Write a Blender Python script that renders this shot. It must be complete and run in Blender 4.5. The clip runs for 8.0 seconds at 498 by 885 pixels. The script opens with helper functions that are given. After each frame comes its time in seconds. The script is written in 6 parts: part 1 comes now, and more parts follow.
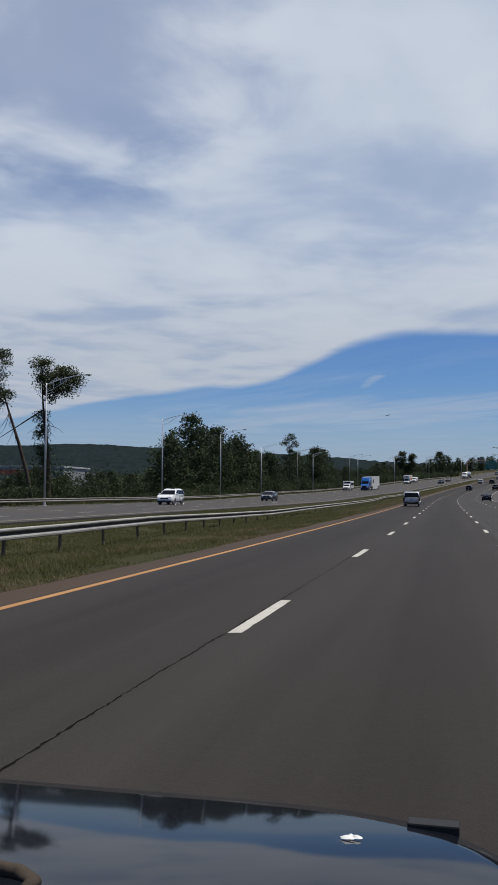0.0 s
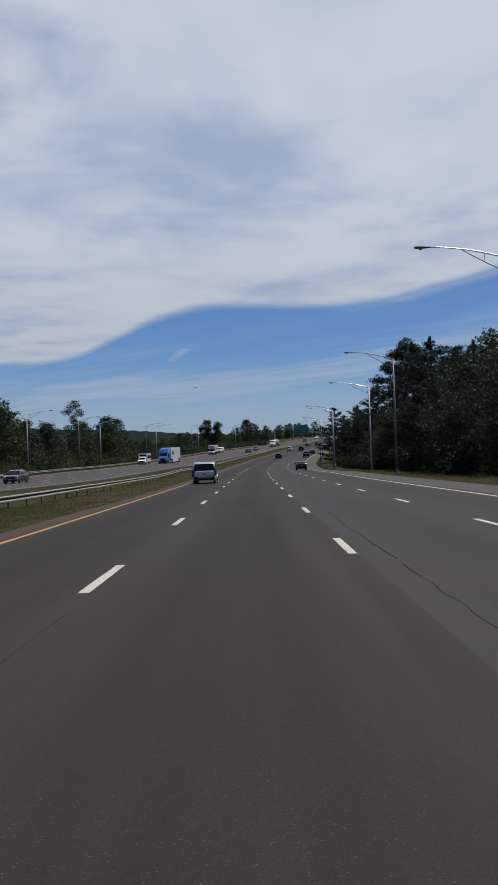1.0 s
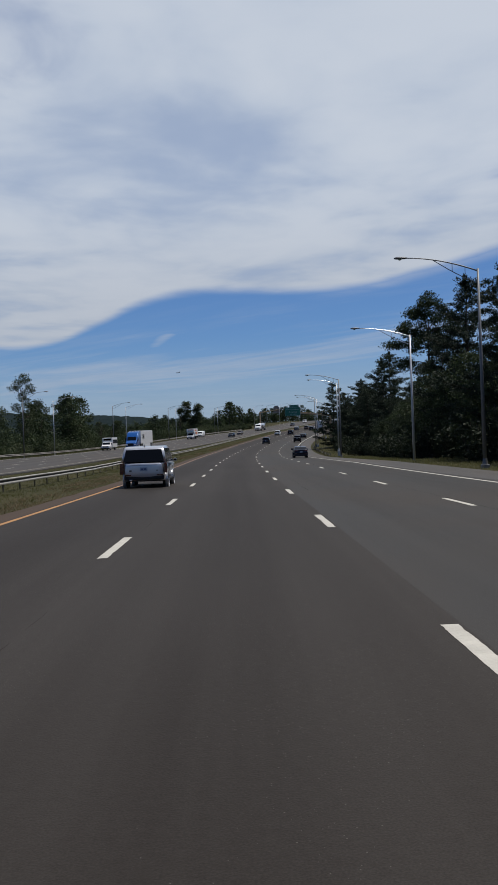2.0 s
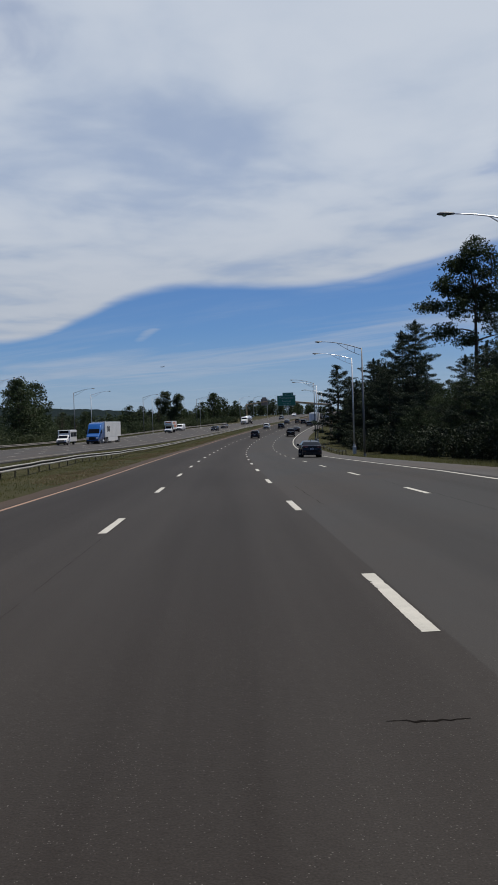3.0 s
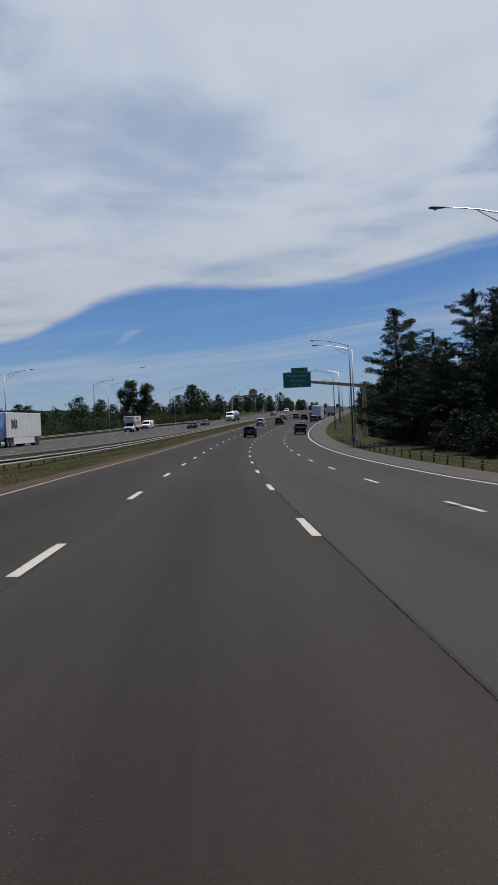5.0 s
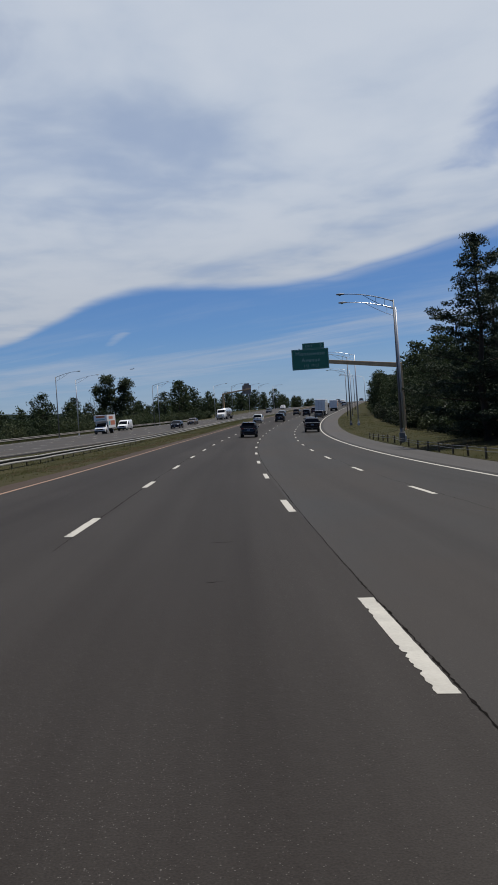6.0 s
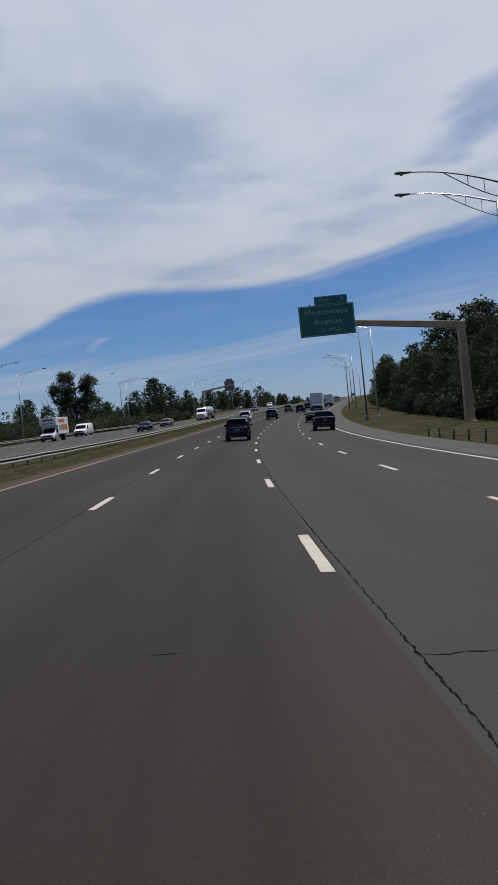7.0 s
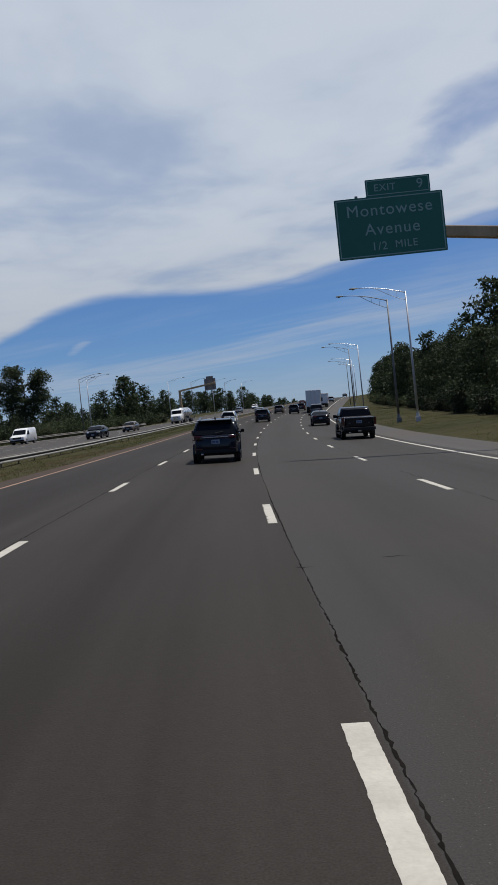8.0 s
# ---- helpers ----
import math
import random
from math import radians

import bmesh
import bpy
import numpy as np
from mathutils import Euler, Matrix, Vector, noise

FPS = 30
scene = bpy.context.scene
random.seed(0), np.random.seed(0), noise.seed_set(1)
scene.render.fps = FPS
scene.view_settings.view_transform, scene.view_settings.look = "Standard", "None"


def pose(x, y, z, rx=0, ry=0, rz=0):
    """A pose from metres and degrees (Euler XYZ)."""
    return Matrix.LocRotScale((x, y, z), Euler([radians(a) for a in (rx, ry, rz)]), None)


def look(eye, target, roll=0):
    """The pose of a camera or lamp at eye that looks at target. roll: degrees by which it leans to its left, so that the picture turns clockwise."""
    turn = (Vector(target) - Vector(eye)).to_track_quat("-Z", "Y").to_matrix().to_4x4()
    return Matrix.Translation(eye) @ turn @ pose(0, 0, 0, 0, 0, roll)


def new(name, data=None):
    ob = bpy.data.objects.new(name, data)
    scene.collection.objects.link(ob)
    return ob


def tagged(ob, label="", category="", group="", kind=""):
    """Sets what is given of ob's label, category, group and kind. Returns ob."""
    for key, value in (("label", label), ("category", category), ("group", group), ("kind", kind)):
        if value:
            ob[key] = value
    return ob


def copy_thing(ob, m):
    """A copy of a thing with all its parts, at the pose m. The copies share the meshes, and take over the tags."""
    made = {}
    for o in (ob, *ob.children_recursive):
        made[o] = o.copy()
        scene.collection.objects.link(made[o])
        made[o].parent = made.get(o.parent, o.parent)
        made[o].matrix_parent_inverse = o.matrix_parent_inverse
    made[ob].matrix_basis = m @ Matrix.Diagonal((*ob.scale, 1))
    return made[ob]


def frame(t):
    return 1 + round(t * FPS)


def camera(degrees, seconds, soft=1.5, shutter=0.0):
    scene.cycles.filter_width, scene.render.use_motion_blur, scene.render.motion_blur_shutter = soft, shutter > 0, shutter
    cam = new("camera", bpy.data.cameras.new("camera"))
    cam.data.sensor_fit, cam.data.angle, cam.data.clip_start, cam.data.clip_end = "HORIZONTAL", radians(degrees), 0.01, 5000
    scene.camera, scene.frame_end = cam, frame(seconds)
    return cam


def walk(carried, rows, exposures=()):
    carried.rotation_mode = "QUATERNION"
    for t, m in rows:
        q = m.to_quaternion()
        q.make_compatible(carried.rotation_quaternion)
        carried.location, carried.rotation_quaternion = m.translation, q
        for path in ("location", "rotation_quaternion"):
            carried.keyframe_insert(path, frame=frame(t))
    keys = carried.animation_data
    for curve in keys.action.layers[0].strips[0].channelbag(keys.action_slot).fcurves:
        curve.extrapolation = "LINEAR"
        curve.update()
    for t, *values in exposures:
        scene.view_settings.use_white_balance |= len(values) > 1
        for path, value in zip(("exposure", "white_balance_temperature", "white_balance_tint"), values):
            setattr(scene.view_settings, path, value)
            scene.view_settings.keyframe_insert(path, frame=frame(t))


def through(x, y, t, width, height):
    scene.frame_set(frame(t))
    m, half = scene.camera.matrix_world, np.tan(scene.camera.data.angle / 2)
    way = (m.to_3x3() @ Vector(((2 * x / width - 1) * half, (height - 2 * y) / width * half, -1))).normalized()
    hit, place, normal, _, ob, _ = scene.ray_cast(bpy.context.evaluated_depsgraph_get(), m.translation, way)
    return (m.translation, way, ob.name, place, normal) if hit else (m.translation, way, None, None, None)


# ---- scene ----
cam = camera(30.77, 8.0, soft=1.6)
PATH = [
    (0.0, look((0.449, -0.000, 1.490), (-3.971, 19.477, 2.536), 0.33)),
    (0.1, look((0.478, 3.534, 1.479), (-3.103, 23.192, 2.354), -0.28)),
    (0.2, look((0.475, 7.069, 1.467), (-1.201, 26.985, 2.185), -1.47)),
    (0.3, look((0.469, 10.603, 1.454), (-0.037, 30.586, 2.093), -2.32)),
    (0.4, look((0.462, 14.137, 1.439), (-0.014, 34.122, 2.042), -2.29)),
    (0.5, look((0.487, 17.672, 1.422), (0.048, 37.658, 1.999), -2.24)),
    (1.0, look((0.244, 35.000, 1.342), (-0.033, 54.993, 1.754), -2.10)),
    (1.5, look((0.002, 52.355, 1.279), (-0.103, 72.353, 1.503), -2.16)),
    (3.0, look((-0.345, 103.680, 1.164), (0.063, 123.676, 1.128), -1.89)),
    (3.5, look((-0.330, 120.520, 1.130), (0.245, 140.511, 1.088), -1.85)),
    (4.0, look((-0.451, 137.655, 1.115), (0.283, 157.641, 1.027), -2.00)),
    (4.5, look((-0.459, 154.080, 1.121), (0.298, 174.065, 1.083), -2.27)),
    (6.0, look((0.139, 202.873, 1.363), (1.114, 222.849, 1.314), -3.80)),
    (6.5, look((0.643, 219.128, 1.407), (1.754, 239.097, 1.397), -5.00)),
    (7.0, look((1.316, 235.602, 1.644), (2.658, 255.557, 1.593), -5.68)),
    (7.5, look((2.293, 251.648, 1.911), (3.777, 271.593, 1.902), -5.99)),
    (8.0, look((3.262, 267.306, 2.325), (4.994, 287.231, 2.307), -5.92)),
]
walk(cam, PATH, [(0.0, 0.05), (0.6, 0.0), (8.0, -0.02)])

# ---------------------------------------------------------------- world and sun
SUN_DIR = Vector((0.33, 0.08, 1.0)).normalized()


def nodes_of(tree):
    tree.nodes.clear()

    def add(kind, **values):
        n = tree.nodes.new(kind)
        if "blend_type" in values:
            n.blend_type = values["blend_type"]
        if "data_type" in values:
            n.data_type = values["data_type"]
        if "interpolation_type" in values:
            n.interpolation_type = values["interpolation_type"]
        if "operation" in values:
            n.operation = values["operation"]
        if "sky_type" in values:
            n.sky_type = values["sky_type"]
        if "use_clamp" in values:
            n.use_clamp = values["use_clamp"]
        return n
    return add


def build_world():
    world = bpy.data.worlds.new("sky")
    world.use_nodes = True
    scene.world = world
    t = world.node_tree
    add, link = nodes_of(t), t.links.new

    def num(op, a, b=None, clamp=False):
        n = add("ShaderNodeMath", operation=op, use_clamp=clamp)
        for i, v in enumerate((a, b)):
            if v is None:
                continue
            if isinstance(v, (int, float)):
                n.inputs[i].default_value = v
            else:
                link(v, n.inputs[i])
        return n.outputs[0]

    def step(v, lo, hi, to0=0.0, to1=1.0):
        n = add("ShaderNodeMapRange", interpolation_type="SMOOTHSTEP")
        link(v, n.inputs[0])
        for i, x in enumerate((lo, hi, to0, to1)):
            n.inputs[1 + i].default_value = x
        return n.outputs[0]

    def noise_at(vec, scale, detail, rough, distort=0.0):
        n = add("ShaderNodeTexNoise")
        link(vec, n.inputs["Vector"])
        n.inputs["Scale"].default_value = scale
        n.inputs["Detail"].default_value = detail
        n.inputs["Roughness"].default_value = rough
        n.inputs["Distortion"].default_value = distort
        return n.outputs["Fac"]

    def vec(x, y, z=0.0):
        n = add("ShaderNodeCombineXYZ")
        for i, v in enumerate((x, y, z)):
            if isinstance(v, (int, float)):
                n.inputs[i].default_value = v
            else:
                link(v, n.inputs[i])
        return n.outputs[0]

    def mix(f, a, b):
        n = add("ShaderNodeMix", data_type="RGBA")
        link(f, n.inputs[0])
        for i, v in ((6, a), (7, b)):
            if isinstance(v, tuple):
                n.inputs[i].default_value = (*v, 1)
            else:
                link(v, n.inputs[i])
        return n.outputs[2]

    def step_linear(v):
        n = add("ShaderNodeMapRange")
        link(v, n.inputs[0])
        n.inputs[1].default_value, n.inputs[2].default_value = -0.6, 0.6
        return n.outputs[0]

    coord = add("ShaderNodeTexCoord")
    sep = add("ShaderNodeSeparateXYZ")
    link(coord.outputs["Generated"], sep.inputs[0])
    x, y, z = sep.outputs
    zz = num("MAXIMUM", z, 0.012)
    u, v = num("DIVIDE", x, zz), num("DIVIDE", y, zz)
    # a flat cloud deck whose edge runs across the way ahead
    along, across = num("SUBTRACT", u, v), num("ADD", u, v)
    uv = vec(u, v)
    wob = noise_at(vec(num("MULTIPLY", along, 0.30), num("MULTIPLY", across, 0.35)), 1.0, 3, 0.5)
    fine = noise_at(uv, 1.6, 6, 0.55, 0.3)
    ragged = num("ADD", num("MULTIPLY", num("SUBTRACT", wob, 0.5), 0.55), num("MULTIPLY", num("SUBTRACT", fine, 0.5), 0.34))
    # the edge's distance from side to side: it arches up over the way ahead and hangs lower to the right
    way = num("DIVIDE", u, num("MAXIMUM", v, 0.5))
    rim = add("ShaderNodeFloatCurve")
    link(step_linear(way), rim.inputs[1])
    curve = rim.mapping.curves[0]
    for k, (a, b) in enumerate(((-0.55, 5.7), (-0.30, 6.0), (-0.22, 6.5), (-0.16, 6.05), (-0.11, 5.55), (-0.05, 5.45), (0.0, 5.75), (0.07, 6.25), (0.14, 6.55), (0.20, 6.45), (0.30, 6.15), (0.50, 5.8))):
        x_, y_ = (a + 0.6) / 1.2, b / 10
        if k < 2:
            curve.points[k].location = (x_, y_)
        else:
            curve.points.new(x_, y_)
    rim.mapping.update()
    edge = num("ADD", num("SUBTRACT", across, num("MULTIPLY", rim.outputs[0], 10.0)), ragged)
    deck = step(edge, 0.24, -0.26)
    # a thin veil that reaches out from under the deck to the right
    veil = num("MULTIPLY", num("MULTIPLY", step(num("ADD", edge, num("MULTIPLY", wob, 0.8)), 1.0, 0.55), step(way, 0.05, 0.16)), step(fine, 0.35, 0.62, 0.05, 0.36))
    big = noise_at(vec(num("MULTIPLY", u, 0.95), num("MULTIPLY", v, 0.75), 3.7), 1.0, 4, 0.5, 0.4)
    mid = noise_at(vec(num("MULTIPLY", u, 2.6), num("MULTIPLY", v, 1.9), 1.2), 1.0, 5, 0.5, 0.3)
    body = num("ADD", num("MULTIPLY", big, 0.70), num("MULTIPLY", mid, 0.30))
    cover = step(body, 0.32, 0.50, 0.76, 1.0)
    deck = num("MULTIPLY", num("MULTIPLY", deck, cover), step(num("ADD", v, num("MULTIPLY", body, 1.6)), 0.9, 2.4))
    # two places where the deck thins out to blue
    for cu, cv, ru, rv, k in ((-1.22, 1.72, 0.7, 0.95, 0.5), (1.08, 2.9, 0.17, 0.55, 0.55)):
        hu, hv = num("DIVIDE", num("SUBTRACT", u, cu), ru), num("DIVIDE", num("SUBTRACT", v, cv), rv)
        away = num("ADD", num("ADD", num("MULTIPLY", hu, hu), num("MULTIPLY", hv, hv)), num("MULTIPLY", num("SUBTRACT", mid, 0.5), 5.0))
        deck = num("MULTIPLY", deck, step(away, -0.2, 1.8, 1.0 - k, 1.0))
    # thin streaks below the deck
    streak = noise_at(vec(num("MULTIPLY", along, 0.10), num("MULTIPLY", across, 0.33), 8.0), 1.0, 7, 0.62, 0.5)
    thin = num("MULTIPLY", step(streak, 0.40, 0.66, 0.0, 0.58), step(across, 5.6, 9.0, 0.15, 1.0))
    # one small wisp
    du, dv = num("ADD", u, 0.74), num("SUBTRACT", v, 8.3)
    wx = num("ADD", num("MULTIPLY", du, 5.0), num("MULTIPLY", dv, 0.16))
    wy = num("ADD", num("MULTIPLY", dv, 2.4), num("MULTIPLY", du, 6.9))
    r2 = num("ADD", num("MULTIPLY", wx, wx), num("MULTIPLY", wy, wy))
    wisp = num("MULTIPLY", step(num("ADD", r2, num("MULTIPLY", fine, 1.5)), 1.45, 0.1), 0.85)
    thin = num("MAXIMUM", thin, wisp)
    cloud = num("MAXIMUM", num("MAXIMUM", deck, veil), thin)
    haze = step(z, 0.125, -0.01, 0.0, 0.80)
    cloud = num("MAXIMUM", cloud, haze)
    tone = step(body, 0.34, 0.60)
    white = mix(tone, (0.476, 0.566, 0.718), (0.642, 0.706, 0.81))
    # the deck is seen edge-on and greyer low down
    low = step(z, 0.09, 0.30)
    white = mix(low, mix(tone, (0.455, 0.52, 0.625), (0.535, 0.585, 0.67)), white)
    white = mix(haze, white, (0.305, 0.385, 0.545))
    sky = add("ShaderNodeTexSky", sky_type="NISHITA")
    sky.sun_disc = False
    sky.sun_elevation = math.asin(SUN_DIR.z)
    sky.sun_rotation = math.atan2(SUN_DIR.x, SUN_DIR.y)
    sky.altitude, sky.air_density, sky.dust_density, sky.ozone_density = 50, 1.0, 0.3, 2.5
    blue, grey, both = add("ShaderNodeBackground"), add("ShaderNodeBackground"), add("ShaderNodeMixShader")
    tint = add("ShaderNodeMix", data_type="RGBA", blend_type="MULTIPLY")
    tint.inputs[0].default_value = 1.0
    link(sky.outputs[0], tint.inputs[6])
    tint.inputs[7].default_value = (0.465, 0.67, 1.0, 1)
    link(tint.outputs[2], blue.inputs[0])
    blue.inputs[1].default_value = 0.084
    link(white, grey.inputs[0])
    grey.inputs[1].default_value = 0.86
    link(cloud, both.inputs[0])
    link(blue.outputs[0], both.inputs[1])
    link(grey.outputs[0], both.inputs[2])
    out = add("ShaderNodeOutputWorld")
    link(both.outputs[0], out.inputs[0])


build_world()
sun = new("sun", bpy.data.lights.new("sun", "SUN"))
sun.data.energy, sun.data.angle, sun.data.color = 5.0, radians(0.53), (1.0, 0.95, 0.88)
sun.matrix_world = look(SUN_DIR * 300, (0, 0, 0))
scene.view_settings.exposure = 0.0


# ---------------------------------------------------------------- materials
def material(name, a, b, scale=3.0, fine=40.0, rough=0.6, metal=0.0, bump=0.2, spread=0.0, coat=0.0, coords="Object", stretch=(1, 1, 1), rough_var=0.12, spec=0.5):
    """Two base colours mixed by coarse and fine noise, with relief; spread: change from object to object."""
    m = bpy.data.materials.new(name)
    m.use_nodes = True
    t = m.node_tree
    add, link = nodes_of(t), t.links.new
    bsdf, out = add("ShaderNodeBsdfPrincipled"), add("ShaderNodeOutputMaterial")
    link(bsdf.outputs[0], out.inputs[0])
    tc, mp = add("ShaderNodeTexCoord"), add("ShaderNodeMapping")
    link(tc.outputs[coords], mp.inputs[0])
    mp.inputs["Scale"].default_value = stretch
    n1, n2 = add("ShaderNodeTexNoise"), add("ShaderNodeTexNoise")
    for n, s, d in ((n1, scale, 5), (n2, fine, 3)):
        link(mp.outputs[0], n.inputs["Vector"])
        n.inputs["Scale"].default_value, n.inputs["Detail"].default_value = s, d
        n.inputs["Roughness"].default_value = 0.62
    f = add("ShaderNodeMath", operation="MULTIPLY_ADD")
    link(n2.outputs["Fac"], f.inputs[0])
    f.inputs[1].default_value = 0.45
    g = add("ShaderNodeMath", operation="MULTIPLY_ADD")
    link(n1.outputs["Fac"], g.inputs[0])
    g.inputs[1].default_value, g.inputs[2].default_value = 1.5, -0.5
    link(g.outputs[0], f.inputs[2])
    last = f.outputs[0]
    if spread:
        info, sp = add("ShaderNodeObjectInfo"), add("ShaderNodeMath", operation="MULTIPLY_ADD")
        link(info.outputs["Random"], sp.inputs[0])
        sp.inputs[1].default_value = spread
        link(last, sp.inputs[2])
        last = sp.outputs[0]
    mix = add("ShaderNodeMix", data_type="RGBA")
    mix.clamp_factor = True
    link(last, mix.inputs[0])
    mix.inputs[6].default_value, mix.inputs[7].default_value = (*a, 1), (*b, 1)
    link(mix.outputs[2], bsdf.inputs["Base Color"])
    rr = add("ShaderNodeMapRange")
    link(n1.outputs["Fac"], rr.inputs[0])
    rr.inputs[3].default_value, rr.inputs[4].default_value = max(0.02, rough - rough_var), min(1, rough + rough_var)
    link(rr.outputs[0], bsdf.inputs["Roughness"])
    bsdf.inputs["Metallic"].default_value = metal
    bsdf.inputs["Specular IOR Level"].default_value = spec
    if coat:
        bsdf.inputs["Coat Weight"].default_value, bsdf.inputs["Coat Roughness"].default_value = coat, 0.04
    if bump:
        bp = add("ShaderNodeBump")
        bp.inputs["Strength"].default_value, bp.inputs["Distance"].default_value = bump, 0.02
        link(n2.outputs["Fac"], bp.inputs["Height"])
        link(bp.outputs[0], bsdf.inputs["Normal"])
    return m


def leaf_material(name, a, b, through=0.36):
    m = bpy.data.materials.new(name)
    m.use_nodes = True
    t = m.node_tree
    add, link = nodes_of(t), t.links.new
    geo, info = add("ShaderNodeNewGeometry"), add("ShaderNodeObjectInfo")
    sum_, mix = add("ShaderNodeMath", operation="MULTIPLY_ADD"), add("ShaderNodeMix", data_type="RGBA")
    link(info.outputs["Random"], sum_.inputs[0])
    sum_.inputs[1].default_value = 0.45
    half = add("ShaderNodeMath", operation="MULTIPLY")
    link(geo.outputs["Random Per Island"], half.inputs[0])
    half.inputs[1].default_value = 0.45
    link(half.outputs[0], sum_.inputs[2])
    mix.clamp_factor = True
    link(sum_.outputs[0], mix.inputs[0])
    mix.inputs[6].default_value, mix.inputs[7].default_value = (*a, 1), (*b, 1)
    d, tr, ms, out = add("ShaderNodeBsdfPrincipled"), add("ShaderNodeBsdfTranslucent"), add("ShaderNodeMixShader"), add("ShaderNodeOutputMaterial")
    d.inputs["Roughness"].default_value = 0.6
    d.inputs["Specular IOR Level"].default_value = 0.12
    link(mix.outputs[2], d.inputs["Base Color"])
    link(mix.outputs[2], tr.inputs[0])
    ms.inputs[0].default_value = through
    link(d.outputs[0], ms.inputs[1])
    link(tr.outputs[0], ms.inputs[2])
    link(ms.outputs[0], out.inputs[0])
    return m


def asphalt_material(name, a, b, rough=0.8, brown=0.0):
    """Worn asphalt: aggregate, streaks along the lanes, darker wheel paths; the mesh's UV is (across, along) in metres."""
    m = bpy.data.materials.new(name)
    m.use_nodes = True
    t = m.node_tree
    add, link = nodes_of(t), t.links.new
    bsdf, out, tc = add("ShaderNodeBsdfPrincipled"), add("ShaderNodeOutputMaterial"), add("ShaderNodeTexCoord")
    link(bsdf.outputs[0], out.inputs[0])
    parts = []
    for stretch, scale, detail in (((1, 1, 1), 14.0, 4), ((1.0, 0.018, 1), 1.7, 4), ((0.3, 0.12, 1), 0.5, 4), ((1, 1, 1), 60.0, 2)):
        mp, n = add("ShaderNodeMapping"), add("ShaderNodeTexNoise")
        link(tc.outputs["UV"], mp.inputs[0])
        mp.inputs["Scale"].default_value = stretch
        link(mp.outputs[0], n.inputs["Vector"])
        n.inputs["Scale"].default_value, n.inputs["Detail"].default_value, n.inputs["Roughness"].default_value = scale, detail, 0.6
        parts.append(n.outputs["Fac"])

    def mul(v, k, plus):
        n = add("ShaderNodeMath", operation="MULTIPLY_ADD")
        link(v, n.inputs[0])
        n.inputs[1].default_value = k
        if isinstance(plus, float):
            n.inputs[2].default_value = plus
        else:
            link(plus, n.inputs[2])
        return n.outputs[0]
    f = mul(parts[0], 0.5, -0.69)
    f = mul(parts[1], 1.05, f)
    f = mul(parts[2], 0.55, f)
    f = mul(parts[3], 0.45, f)
    # oil-darkened lane middles, and the paler paving pass of the outer lanes
    place_, turn_, wave = add("ShaderNodeSeparateXYZ"), add("ShaderNodeMath", operation="MULTIPLY"), add("ShaderNodeMath", operation="COSINE")
    link(tc.outputs["UV"], place_.inputs[0])
    link(place_.outputs[0], turn_.inputs[0])
    turn_.inputs[1].default_value = 2 * math.pi / 3.66
    link(turn_.outputs[0], wave.inputs[0])
    f = mul(wave.outputs[0], -0.16, f)
    seam = add("ShaderNodeMapRange", interpolation_type="SMOOTHSTEP")
    link(place_.outputs[0], seam.inputs[0])
    for i, v in enumerate((1.925, 1.960, -0.26, 0.32)):
        seam.inputs[1 + i].default_value = v
    f = mul(seam.outputs[0], 1.0, f)
    left = add("ShaderNodeMapRange", interpolation_type="SMOOTHSTEP")
    link(place_.outputs[0], left.inputs[0])
    for i, v in enumerate((-1.95, -1.70, -0.06, 0.04)):
        left.inputs[1 + i].default_value = v
    f = mul(left.outputs[0], 1.0, f)
    mix = add("ShaderNodeMix", data_type="RGBA")
    mix.clamp_factor = True
    link(f, mix.inputs[0])
    mix.inputs[6].default_value, mix.inputs[7].default_value = (*a, 1), (*b, 1)
    # rusty brown film in broad drifts, and a mottled fine grain
    drift = add("ShaderNodeMapRange", interpolation_type="SMOOTHSTEP")
    link(parts[2], drift.inputs[0])
    for i, v in enumerate((0.40, 0.68, 0.0, 1.0)):
        drift.inputs[1 + i].default_value = v
    rust = add("ShaderNodeMix", data_type="RGBA", blend_type="MULTIPLY")
    # the older pass on the median's side of the seam is browner
    older, film = add("ShaderNodeMapRange"), add("ShaderNodeMath", operation="MAXIMUM")
    link(place_.outputs[0], older.inputs[0])
    for i, v in enumerate((1.925, 1.955, brown, 0.0)):
        older.inputs[1 + i].default_value = v
    link(older.outputs[0], film.inputs[0])
    link(drift.outputs[0], film.inputs[1])
    link(film.outputs[0], rust.inputs[0])
    link(mix.outputs[2], rust.inputs[6])
    rust.inputs[7].default_value = (1.05, 0.94, 0.85, 1)
    grain, level_ = add("ShaderNodeTexNoise"), add("ShaderNodeMapRange")
    link(tc.outputs["UV"], grain.inputs["Vector"])
    grain.inputs["Scale"].default_value, grain.inputs["Detail"].default_value = 95.0, 3
    link(grain.outputs["Fac"], level_.inputs[0])
    for i, v in enumerate((0.30, 0.70, 0.70, 1.30)):
        level_.inputs[1 + i].default_value = v
    mottled = add("ShaderNodeVectorMath", operation="SCALE")
    link(rust.outputs[2], mottled.inputs[0])
    link(level_.outputs[0], mottled.inputs["Scale"])
    # pale stones in the wearing course
    vo = add("ShaderNodeTexVoronoi")
    link(tc.outputs["UV"], vo.inputs["Vector"])
    vo.inputs["Scale"].default_value = 120.0
    pick, close, both = add("ShaderNodeMath", operation="GREATER_THAN"), add("ShaderNodeMath", operation="LESS_THAN"), add("ShaderNodeMath", operation="MULTIPLY")
    sc = add("ShaderNodeSeparateColor")
    link(vo.outputs["Color"], sc.inputs[0])
